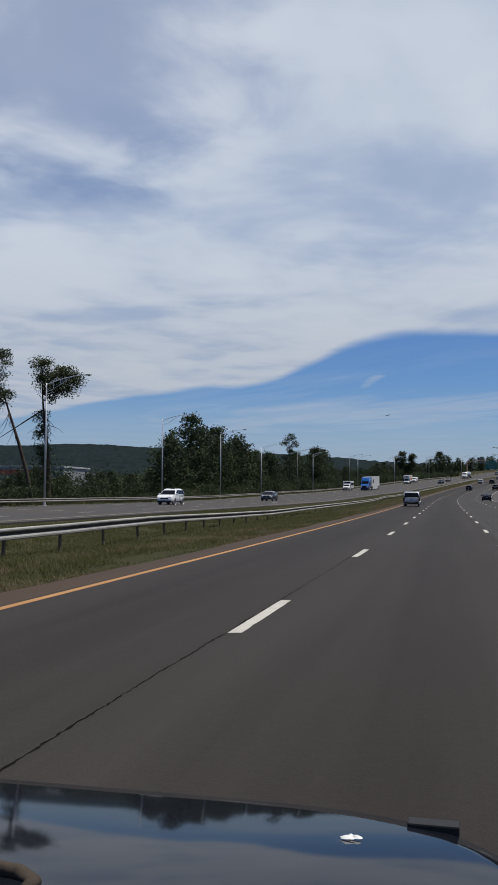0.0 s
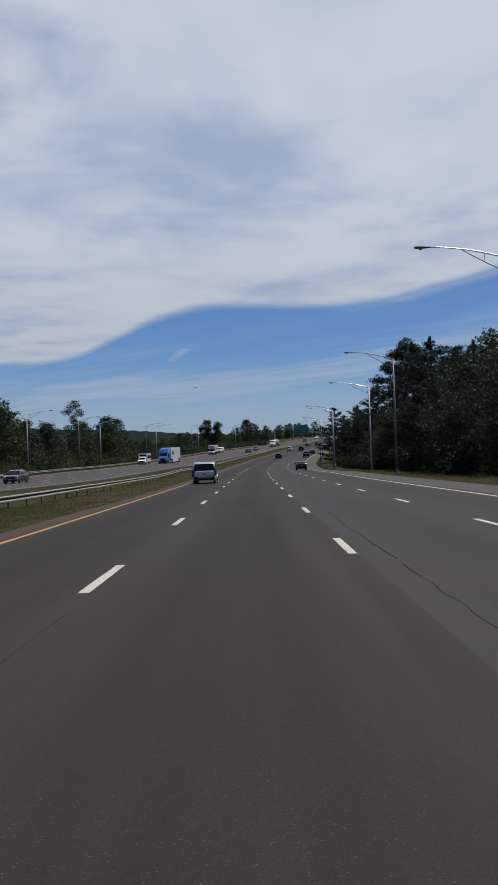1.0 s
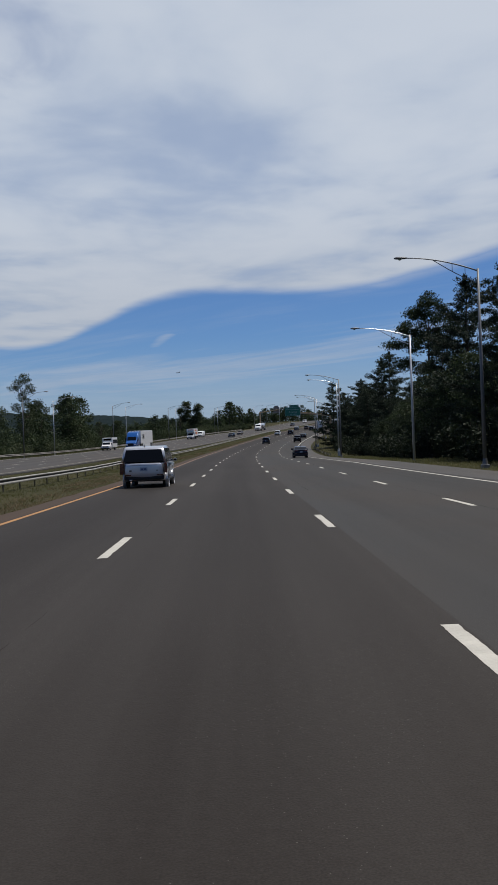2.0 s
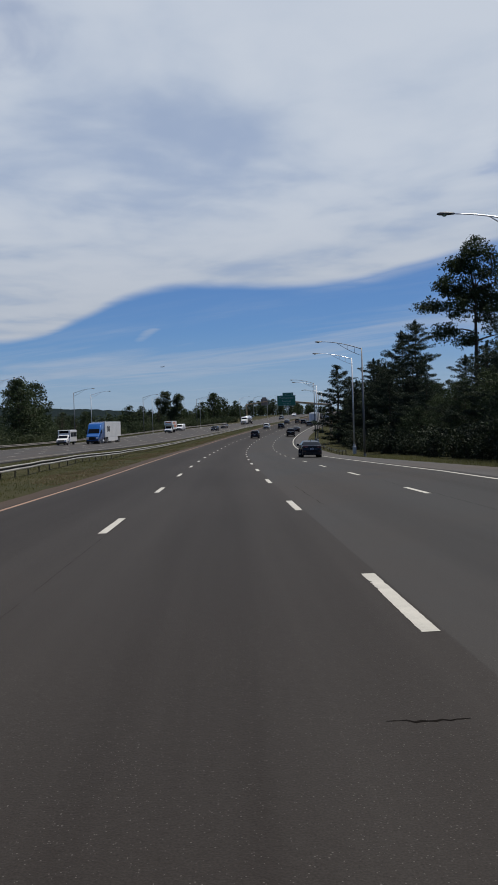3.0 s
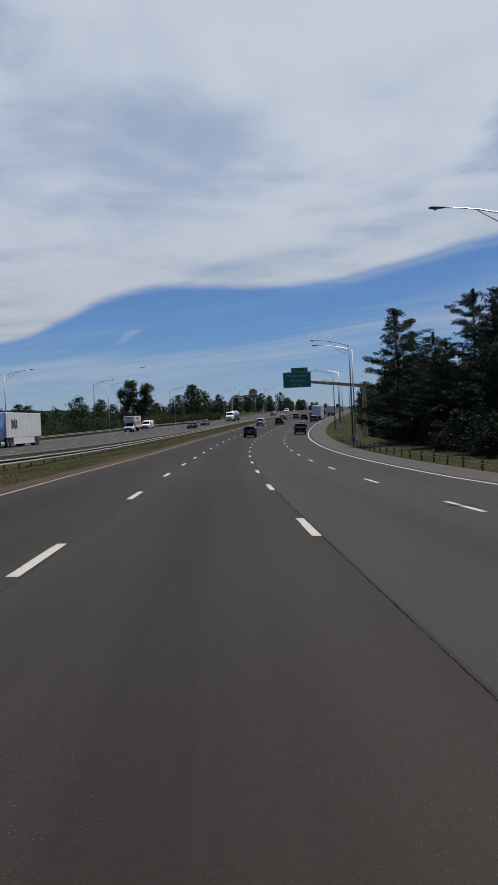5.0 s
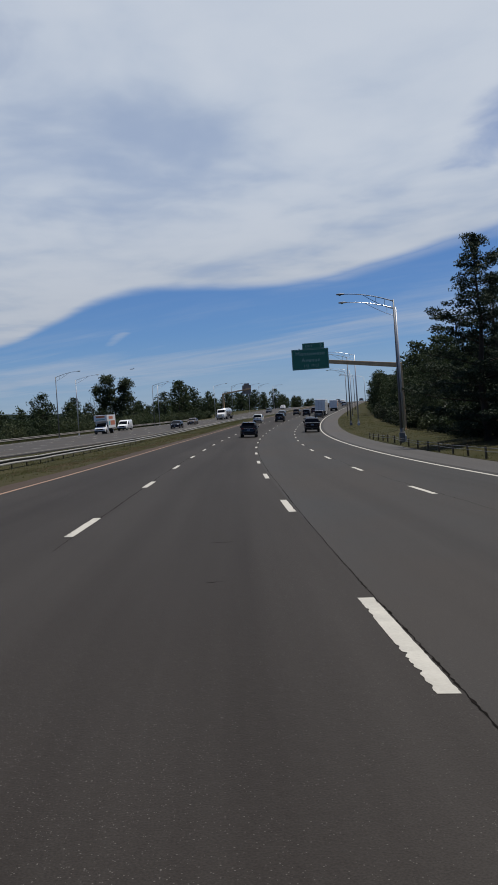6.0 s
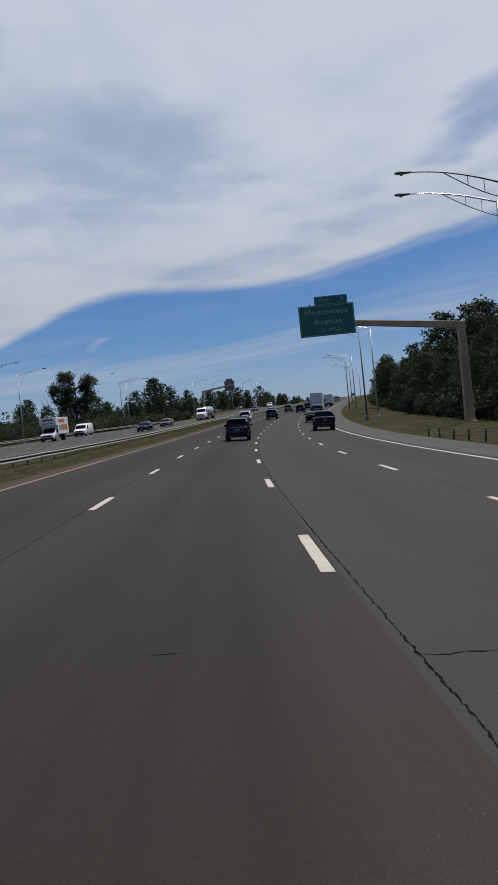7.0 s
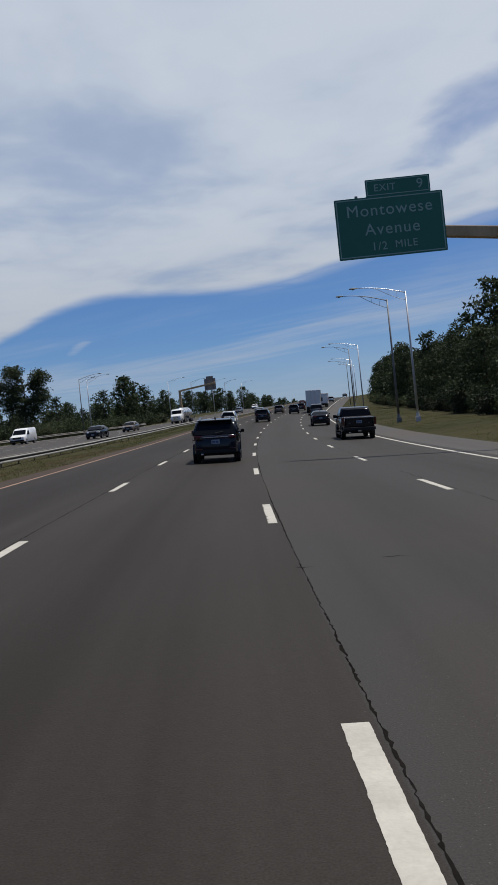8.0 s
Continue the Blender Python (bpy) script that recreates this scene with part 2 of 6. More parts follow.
    link(sc.outputs[0], pick.inputs[0])
    link(mul(parts[2], -0.70, 1.315), pick.inputs[1])
    link(vo.outputs["Distance"], close.inputs[0])
    link(mul(sc.outputs[1], 0.42, 0.06), close.inputs[1])
    link(pick.outputs[0], both.inputs[0])
    link(close.outputs[0], both.inputs[1])
    stone = add("ShaderNodeMix", data_type="RGBA")
    link(both.outputs[0], stone.inputs[0])
    link(mottled.outputs[0], stone.inputs[6])
    stone.inputs[7].default_value = (0.082, 0.074, 0.066, 1)
    link(stone.outputs[2], bsdf.inputs["Base Color"])
    bsdf.inputs["Roughness"].default_value = rough
    bsdf.inputs["Specular IOR Level"].default_value = 0.18
    bp = add("ShaderNodeBump")
    bp.inputs["Strength"].default_value, bp.inputs["Distance"].default_value = 0.22, 0.01
    link(parts[3], bp.inputs["Height"])
    link(bp.outputs[0], bsdf.inputs["Normal"])
    return m


def glass_material(name, tint=(0.02, 0.025, 0.03)):
    m = material(name, tint, tint, rough=0.06, bump=0, coat=0.0, rough_var=0.02, spec=0.09)
    return m


ASPHALT = asphalt_material("asphalt", (0.0142, 0.0122, 0.0104), (0.0326, 0.0314, 0.0294), brown=0.85)
ASPHALT_OLD = asphalt_material("asphalt_grey", (0.039, 0.0365, 0.034), (0.064, 0.061, 0.058))
SHOULDER = asphalt_material("asphalt_brown", (0.034, 0.0225, 0.0145), (0.058, 0.040, 0.027))
TAR = material("tar_crack", (0.006, 0.0055, 0.005), (0.016, 0.014, 0.013), rough=0.95, bump=0.3, spec=0.0)
PAINT_WHITE = material("road_paint_white", (0.27, 0.257, 0.220), (0.48, 0.458, 0.395), scale=2.0, fine=30, rough=0.7, bump=0.3, coords="Object")
PAINT_YELLOW = material("road_paint_yellow", (0.24, 0.105, 0.026), (0.36, 0.185, 0.052), scale=0.6, fine=20, rough=0.7)
PAINT_WORN = material("worn_yellow_road_paint", (0.17, 0.095, 0.058), (0.28, 0.175, 0.115), scale=0.4, fine=9, rough=0.8)
PAINT_FADED = material("faded_road_paint", (0.16, 0.14, 0.10), (0.30, 0.26, 0.19), scale=0.6, fine=14, rough=0.8)
SOIL = material("verge_soil", (0.020, 0.024, 0.010), (0.054, 0.046, 0.023), scale=0.09, fine=2.2, rough=0.95, bump=0.6, spec=0.04)
GRASS = leaf_material("grass_blades", (0.034, 0.042, 0.014), (0.092, 0.088, 0.036), 0.5)
STRAW = leaf_material("dry_grass_blades", (0.075, 0.060, 0.034), (0.170, 0.130, 0.075), 0.4)
STEEL = material("galvanised_steel", (0.17, 0.165, 0.15), (0.31, 0.302, 0.28), scale=1.2, fine=14, rough=0.6, metal=0.0, spec=0.2, bump=0.05, spread=0.3)
STEEL_OLD = material("stained_galvanised_steel", (0.16, 0.145, 0.125), (0.30, 0.28, 0.25), scale=1.0, fine=10, rough=0.65, metal=0.1, spec=0.2, bump=0.1, spread=0.3)
ALU = material("brushed_aluminium", (0.34, 0.345, 0.35), (0.52, 0.525, 0.53), scale=1.0, fine=12, rough=0.45, metal=0.5, bump=0.04)
# arm tubes paler than the pole: their sun glint is put into the colour
ALU_GLINT = material("glint_aluminium_tube", (0.60, 0.605, 0.61), (0.78, 0.785, 0.79), scale=1.0, fine=12, rough=0.32, metal=0.55, bump=0.02)
DARK_STEEL = material("dull_grey_steel", (0.10, 0.105, 0.11), (0.20, 0.20, 0.20), scale=1.0, fine=12, rough=0.55, metal=0.5, bump=0.08)
STEEL_BROWN = material("brown_grey_steel", (0.035, 0.030, 0.025), (0.11, 0.10, 0.09), scale=1.0, fine=9, rough=0.8, bump=0.1, spec=0.1)
POST = material("weathered_post", (0.070, 0.052, 0.028), (0.135, 0.100, 0.058), scale=2, fine=20, rough=0.85, bump=0.4)
RUST = material("weathering_steel", (0.29, 0.185, 0.090), (0.60, 0.43, 0.25), scale=1.4, fine=16, rough=0.8, metal=0.1, bump=0.25, stretch=(1, 1, 0.25))
SIGN_GREEN = material("sign_green", (0.006, 0.105, 0.066), (0.010, 0.140, 0.090), scale=0.8, fine=9, rough=0.5, bump=0.02)
SIGN_WHITE = material("sign_white", (0.21, 0.32, 0.265), (0.32, 0.43, 0.36), scale=1.5, fine=12, rough=0.5, bump=0)
SIGN_BACK = material("sign_back", (0.19, 0.15, 0.12), (0.30, 0.25, 0.21), scale=1.2, fine=9, rough=0.6, metal=0.3)
BARK = material("bark", (0.028, 0.022, 0.017), (0.085, 0.068, 0.052), scale=2.5, fine=16, rough=0.95, spec=0.08, bump=0.8, stretch=(1, 1, 0.3))
LEAF = leaf_material("broad_leaves", (0.020, 0.031, 0.014), (0.052, 0.070, 0.030), 0.24)
# a darkened copy of the leaf colour that carries the wood's shade
LEAF_SHADED = leaf_material("shaded_leaves", (0.011, 0.017, 0.009), (0.028, 0.037, 0.018), 0.2)
LEAF_DUSTY = leaf_material("dusty_leaves", (0.030, 0.042, 0.019), (0.080, 0.093, 0.048))
NEEDLES = leaf_material("pine_needles", (0.012, 0.020, 0.013), (0.034, 0.048, 0.026), 0.12)
# bluish: the haze over the distant ridge is put into the base colour
HILL = material("wooded_hill", (0.007, 0.012, 0.013), (0.021, 0.029, 0.031), scale=0.06, fine=0.16, rough=1.0, bump=1.0, spec=0.0)


# ---------------------------------------------------------------- the road's line
STEP = 40.0
BEND = [-1.89, -1.43, -0.95, 0.49, 1.97, 3.66, 5.48, 8.37, 8.7, 8.49, 6.11, 5.32, 5.25, 4.05, 2.77, 1.92, 1.57, 1.2, 0.8, 0.4, 0, 0, 0, 0]
RISE = [-0.02, -0.51, -0.28, -0.17, 0.23, 0.23, 0.92, 2.15, 2.76, 3.67, 4.29, 3.99, 4.34, 5.2, 5.6, 5.2, 4.0, 2.5, 1.0, 0.2, 0, 0, 0, 0]
KNOTS = -20.0 + STEP * np.arange(24)
GRID = np.arange(-20.0, 901.0, 2.0)
_k, _g = np.interp(GRID, KNOTS, BEND) * 1e-4, np.interp(GRID, KNOTS, RISE) * 1e-2
HEAD = np.cumsum(_k) * 2.0
HEAD -= np.interp(0, GRID, HEAD)
LX, LY, LZ = np.cumsum(np.sin(HEAD)) * 2.0, np.cumsum(np.cos(HEAD)) * 2.0, np.cumsum(_g) * 2.0
LX, LY, LZ = (a - np.interp(0, GRID, a) for a in (LX, LY, LZ))


def heading(s):
    return float(np.interp(s, GRID, HEAD))


def level(s):
    return float(np.interp(s, GRID, LZ))


def bank(s):
    """The road's tilt into its right-hand bend, as a slope."""
    return float(np.interp(s, [140, 205, 520, 700], [0.0, 0.0472, 0.0472, 0.0]))


def tilt(s, d):
    """Height that the bank adds across the road; the far carriageway lies level with our high edge."""
    return -bank(s) * float(np.interp(d, [-120, -45, -11, 30, 120], [0, -11, -11, 30, 0]))


def at(s, d, z=0.0):
    """A place s metres along our lane and d to its right, z above the road."""
    h, over = heading(s), s - min(max(s, -20.0), 900.0)
    near = max(-150.0, min(150.0, d))
    x = float(np.interp(s, GRID, LX)) + over * math.sin(h) + near * math.cos(h) + (d - near)
    y = float(np.interp(s, GRID, LY)) + over * math.cos(h) - near * math.sin(h)
    return Vector((x, y, level(s) + tilt(s, d) + z))


def stand(s, d, z=0.0, turn=0.0):
    """The pose of a thing that faces along the road there."""
    p = at(s, d, z)
    return pose(p.x, p.y, p.z, 0, 0, math.degrees(-heading(s)) + turn)


def inner(s):
    return float(np.interp(s, [0, 60, 270, 500], [-17.8, -17.8, -14.2, -12.4]))


def outer(s):
    return float(np.interp(s, [0, 380, 500], [-35.6, -35.6, -30.5]))


def left_edge(s):
    """The yellow line beside the median; the margin widens in the bend."""
    return float(np.interp(s, [150, 230], [-5.18, -5.55]))


def far_side(s):
    """The other carriageway's height over ours."""
    return float(np.interp(s, [0, 240, 340, 440, 520, 640], [0.2, 0.2, 0.0, -0.4, -0.8, -1.0]))


def terrain(s, d):
    """Height of the ground over the road's level."""
    i, o, f = inner(s), outer(s), far_side(s)
    bank = float(np.interp(s, [180, 250, 300, 345, 420, 600], [-0.1, 0.3, 0.5, 0.45, 0.4, 0.2]))
    ds = [-4000, -500, -110, -46, o - 2.2, o - 0.7, o, i, i + 0.8, (i - 6.8) / 2, -7.4, -6.2, 12.0, 12.7, 16.5, 32, 110, 500, 4000]
    fall = -0.75 * max(0.0, level(s))
    low = float(np.interp(s, [0, 90, 175, 205], [-0.26, -0.24, -0.22, -0.44]))
    zs = [-8 + fall * 1.2, -4 + fall, -1.8 + fall * 0.3, -0.7, f - 0.1, f - 0.06, f - 0.09, f - 0.09, f - 0.12, low, -0.1, -0.08, -0.08, -0.06, bank, bank + 0.5, bank + 1.0, 1.5 + fall * 0.5, fall]
    z = float(np.interp(d, ds, zs))
    if d < -6.8 and d > i + 0.6 or d > 12.6 or d < o - 0.8:
        z += 0.07 * noise.noise((s * 0.33, d * 0.5, 0)) + 0.12 * noise.noise((s * 0.06, d * 0.09, 4))
    return z


# ---------------------------------------------------------------- mesh helpers
def mesh_object(name, verts, faces, mat, uvs=None, smooth=False):
    me = bpy.data.meshes.new(name)
    me.from_pydata([tuple(v) for v in verts], [], [tuple(f) for f in faces])
    me.materials.append(mat)
    if uvs is not None:
        lay = me.uv_layers.new(name="plan")
        flat = np.empty(len(me.loops) * 2)
        idx = np.empty(len(me.loops), dtype=np.int32)
        me.loops.foreach_get("vertex_index", idx)
        flat[0::2], flat[1::2] = np.asarray(uvs)[idx, 0], np.asarray(uvs)[idx, 1]
        lay.data.foreach_set("uv", flat)
    if smooth:
        me.shade_smooth()
    me.update()
    return new(name, me)


def part(name, bm, mat, parent, label="", smooth=False):
    """Links a bmesh as one mesh object under a thing or a part."""
    bmesh.ops.recalc_face_normals(bm, faces=bm.faces)
    me = bpy.data.meshes.new(name)
    bm.to_mesh(me)
    bm.free()
    me.materials.append(mat)
    if smooth:
        me.shade_smooth()
    ob = new(name, me)
    ob.parent = parent
    return tagged(ob, label)


def under(ob, parent):
    ob.parent = parent
    return ob


def box(bm, x0, x1, y0, y1, z0, z1, bevel=0.0, m=None):
    r = bmesh.ops.create_cube(bm, size=1.0)
    vs = r["verts"]
    for v in vs:
        v.co = Vector(((x0 + x1) / 2 + v.co.x * (x1 - x0), (y0 + y1) / 2 + v.co.y * (y1 - y0), (z0 + z1) / 2 + v.co.z * (z1 - z0)))
    if m is not None:
        for v in vs:
            v.co = m @ v.co
    if bevel:
        es = list({e for v in vs for e in v.link_edges})
        bmesh.ops.bevel(bm, geom=es, offset=bevel, segments=2, affect="EDGES", profile=0.6)
    return bm


def tube(bm, pts, radii, sides=8, caps=True):
    """A tapered tube along points."""
    pts = [Vector(p) for p in pts]
    rings = []
    up = Vector((0.03, 0.02, 1))
    for i, p in enumerate(pts):
        a = pts[min(i + 1, len(pts) - 1)] - pts[max(i - 1, 0)]
        a.normalize()
        side = a.cross(up if abs(a.z) < 0.95 else Vector((0, 1, 0.02))).normalized()
        top = side.cross(a)
        r = radii[i] if isinstance(radii, (list, tuple)) else radii
        rings.append([bm.verts.new(p + side * (r * math.cos(q)) + top * (r * math.sin(q))) for q in (2 * math.pi * j / sides for j in range(sides))])
    for a, b in zip(rings, rings[1:]):
        for j in range(sides):
            bm.faces.new((a[j], a[(j + 1) % sides], b[(j + 1) % sides], b[j]))
    if caps:
        bm.faces.new(list(reversed(rings[0])))
        bm.faces.new(rings[-1])
    return bm


def ribbon(name, left, right, s0, s1, z, thick, mat, step=4.0, across=1, parent=None, height=None):
    """A slab that follows the road between two offsets (functions of s)."""
    n = max(1, int(round((s1 - s0) / step)))
    verts, uvs, faces = [], [], []
    w = across + 3
    for i in range(n + 1):
        s = s0 + (s1 - s0) * i / n
        a, b = left(s), right(s)
        h = height(s) if height else 0.0
        verts.append(at(s, a, h + z - thick)), uvs.append((a, s))
        for j in range(across + 1):
            d = a + (b - a) * j / across
            verts.append(at(s, d, h + z)), uvs.append((d, s))
        verts.append(at(s, b, h + z - thick)), uvs.append((b, s))
    for i in range(n):
        for j in range(w - 1):
            p = i * w + j
            faces.append((p, p + 1, p + w + 1, p + w))
    ob = mesh_object(name, verts, faces, mat, uvs)
    if parent:
        ob.parent = parent
    return ob


# ---------------------------------------------------------------- ground, roads, lines
def build_ground():
    ss = list(np.arange(-60, 460, 5.0)) + list(np.arange(460, 900, 15.0)) + [900, 1000, 1200, 1600, 2200, 3000, 4400]
    ds = [-3800, -1500, -700, -400, -250, -170, -120, -90, -70, -58, -50, -45, -41, -39, -37.6, -36.6, -35.6, -33, -30, -27, -24, -21, -19, -17.6, -16.6, -15.4, -14.2, -13, -12, -11.2, -10.4, -9.6, -8.8, -8, -7.4, -6.8, -6.2, -3, 0, 4, 8, 12, 12.4, 12.8, 13.4, 14.2, 15.4, 16.6, 18, 21, 25, 32, 45, 70, 110, 200, 400, 900, 3800]
    verts = [at(s, d, terrain(s, d)) for s in ss for d in ds]
    w = len(ds)
    faces = [(i * w + j, i * w + j + 1, (i + 1) * w + j + 1, (i + 1) * w + j) for i in range(len(ss) - 1) for j in range(w - 1)]
    g = mesh_object("ground", verts, faces, SOIL, smooth=True)
    return tagged(g, "rough verge ground of dry grass and bare soil", "ground", kind="structure")


build_ground()
road = ribbon("road", lambda s: left_edge(s) - 0.16, lambda s: 9.55, -60, 880, 0.0, 0.12, ASPHALT, across=12)
tagged(road, "worn dark asphalt of a four-lane motorway carriageway", "road", kind="structure")
far_road = ribbon("road_opposite", lambda s: outer(s), lambda s: inner(s), -60, 880, 0.0, 0.12, ASPHALT_OLD, across=10, height=far_side)
tagged(far_road, "pale grey asphalt of the oncoming carriageway", "road", kind="structure")
tagged(ribbon("pavement_shoulder", lambda s: 9.55, lambda s: 12.1, -60, 880, -0.008, 0.12, ASPHALT_OLD, across=2), "grey asphalt hard shoulder", "shoulder", kind="structure")
tagged(ribbon("pavement_margin", lambda s: left_edge(s) - 0.90 + 0.12 * noise.noise((s * 0.4, 0, 0)) - 0.20 * noise.noise((s * 0.07, 3, 0)), lambda s: left_edge(s) - 0.16, -60, 880, -0.012, 0.12, SHOULDER, step=2.0, across=2), "brown gritty margin beside the median", "shoulder", kind="structure")
ribbon("edge_line", lambda s: left_edge(s) - 0.07, lambda s: left_edge(s) + 0.07, -60, 110, 0.004, 0.004, PAINT_YELLOW, parent=road)["label"] = "continuous orange-yellow painted line"
ribbon("edge_line", lambda s: left_edge(s) - 0.06, lambda s: left_edge(s) + 0.06, 110, 880, 0.004, 0.004, PAINT_WORN, parent=road)["label"] = "worn pale orange painted line"
ribbon("edge_line", lambda s: 8.97, lambda s: 9.13, -60, 880, 0.004, 0.004, PAINT_WHITE, parent=road)["label"] = "continuous white painted line"
ribbon("edge_line", lambda s: inner(s) - 1.28, lambda s: inner(s) - 1.12, -60, 880, 0.004, 0.004, PAINT_FADED, parent=far_road, height=far_side)["label"] = "continuous yellow painted line"
ribbon("edge_line", lambda s: inner(s) - 19.5, lambda s: inner(s) - 19.35, -60, 880, 0.004, 0.004, PAINT_WHITE, parent=far_road, height=far_side)["label"] = "continuous white painted line"


def dash_mesh(seed):
    """A painted dash 3.05 m long with chipped, uneven edges."""
    rng = random.Random(seed)
    n, left, right = 110, [], []
    for i in range(n + 1):
        y = 3.048 * i / n
        # one worn side with ragged chips in drifts, the other nearly whole
        worn = max(0.0, noise.noise((y * 1.1, seed * 3.7, 1)) - 0.05)
        left.append((-0.076 + 0.005 * noise.noise((y * 6, seed, 5)) + worn * 0.17 * max(0.0, noise.noise((y * 9, seed, 2)) + 0.15) * rng.uniform(0.5, 1.3) + rng.uniform(0, 0.004), y))
        right.append((0.076 - 0.004 * noise.noise((y * 5, seed, 6)) - max(0.0, noise.noise((y * 2.3, seed, 4)) - 0.35) * 0.05 - rng.uniform(0, 0.004), y))
    left[0], right[0] = (left[0][0], rng.uniform(-0.03, 0.02)), (right[0][0], rng.uniform(-0.03, 0.02))
    verts = [(x, y, 0.004) for x, y in left] + [(x, y, 0.004) for x, y in right]
    faces = [(i, i + n + 1, i + n + 2, i + 1) for i in range(n)]
    me = bpy.data.meshes.new("lane_dash")
    me.from_pydata(verts, [], faces)
    me.materials.append(PAINT_WHITE)
    return me


DASHES = [dash_mesh(i) for i in range(6)]


def lay_dashes(parent, offset, phase, s0, s1, height=None):
    k = math.ceil((s0 - phase) / 12.192)
    while phase + 12.192 * k < s1:
        s = phase + 12.192 * k
        ob = new("lane_dash", DASHES[(k * 7) % 6])
        d = offset(s)
        a, b = at(s, d, height(s) if height else 0), at(s + 3.048, offset(s + 3.048), height(s + 3.048) if height else 0)
        y = (b - a).normalized()
        side = at(s, d + 0.5) - at(s, d - 0.5)
        up = side.cross(y).normalized()
        m = Matrix((y.cross(up), y, up)).transposed().to_4x4()
        m.translation = a
        ob.parent = parent
        ob.matrix_world = m
        k += 1


lay_dashes(road, lambda s: -1.83, 9.456, -40, 640)
lay_dashes(road, lambda s: 1.83, 0.798, -40, 640)
lay_dashes(road, lambda s: 5.49, 4.797, -40, 640)
for n_ in (1, 2, 3, 4):
    lay_dashes(far_road, lambda s, n_=n_: inner(s) - 1.2 - 3.64 * n_, 2.0 + 3.1 * n_, 40, 560, far_side)


def crack(d0, s0, s1, width, seed, wander=0.05, gaps=0.0):
    """A dark open joint that wanders along the road."""
    rng = random.Random(seed)
    verts, faces = [], []
    s, prev = s0, False
    while s < s1:
        base = d0(s) if callable(d0) else d0
        d = base + wander * noise.noise((s * 0.21, seed, 0)) + 0.5 * wander * noise.noise((s * 1.3, seed, 2))
        w = width * (0.2 + 1.1 * rng.random() ** 1.5 + (0.5 if rng.random() < 0.06 else 0.0)) * (0.6 + 0.8 * max(0.0, noise.noise((s * 0.15, seed, 7)) + 0.5))
        d += rng.gauss(0, width * 0.28)
        i = len(verts)
        verts += [at(s, d - w / 2, 0.0025), at(s, d + w / 2, 0.0025)]
        cut = gaps and (noise.noise((s * 0.09, seed, 11)) < gaps - 0.5 or noise.noise((s * 0.9, seed, 13)) < gaps - 0.58)
        if prev and not cut:
            faces.append((i - 2, i - 1, i + 1, i))
        prev = True
        s += rng.uniform(0.02, 0.07)
    ob = mesh_object("joint_crack", verts, faces, TAR)
    ob.parent = road
    ob["label"] = "dark open crack along the paving joint"


seam_line = lambda s: float(np.interp(s, [140, 165, 215, 228, 242, 268, 420], [1.94, 1.89, 1.93, 2.03, 2.02, 1.955, 1.95]))
crack(seam_line, 156, 222, 0.014, 1, 0.012)
crack(seam_line, 222, 420, 0.019, 9, 0.014)
crack(2.30, 14, 34, 0.034, 2, 0.06, 0.04)
crack(2.41, 16, 30, 0.016, 10, 0.10, 0.42)
crack(2.36, 34, 62, 0.016, 2, 0.08, 0.25)
crack(2.5, 62, 140, 0.015, 3, 0.10, 0.54)
crack(-1.92, -8, 22, 0.019, 4, 0.04, 0.08)
crack(-1.73, 22, 215, 0.006, 5, 0.03, 0.45)
crack(lambda s: float(np.interp(s, [215, 240, 420], [-1.74, -1.93, -1.95])), 215, 420, 0.020, 6, 0.03)
crack(5.62, 60, 420, 0.012, 7, 0.10, 0.2)


def cross_crack(s, d0, d1, width, seed):
    """A short ragged crack across a lane."""
    rng = random.Random(seed)
    verts, faces = [], []
    n = max(5, int((d1 - d0) / 0.035))
    for i in range(n + 1):
        d, w = d0 + (d1 - d0) * i / n, width * rng.uniform(0.15, 1.0) * (0.3 + math.sin(math.pi * i / n))
        y = s + 0.05 * noise.noise((d * 4, seed, 1)) + rng.gauss(0, width * 0.3)
        verts += [at(y - w / 2, d, 0.0025), at(y + w / 2, d, 0.0025)]
        if i:
            faces.append((2 * i - 2, 2 * i, 2 * i + 1, 2 * i - 1))
    ob = mesh_object("cross_crack", verts, faces, TAR)
    ob.parent = road
    ob["label"] = "short ragged crack across the lane"


for i_, (s_, d0_, d1_, w_) in enumerate(((108.4, 1.1, 1.55, 0.025), (145.0, 1.3, 1.6, 0.02), (277.4, 2.85, 3.2, 0.02), (241.3, 2.0, 2.6, 0.03), (212.2, 0.35, 0.55, 0.02), (241.7, 0.3, 0.5, 0.02), (215.6, 0.35, 0.75, 0.03), (277.0, 1.88, 2.08, 0.03), (229.5, 2.02, 2.5, 0.02))):
    cross_crack(s_, d0_, d1_, w_, 30 + i_)


# ---------------------------------------------------------------- guard rails
def beam_profile():
    # the W section, (out, up)
    return [(0.0, 0.156), (0.040, 0.154), (0.080, 0.132), (0.085, 0.100), (0.070, 0.070), (0.012, 0.018), (0.0, 0.0), (0.012, -0.018), (0.070, -0.050), (0.085, -0.080), (0.080, -0.125), (0.040, -0.150), (0.0, -0.155)]


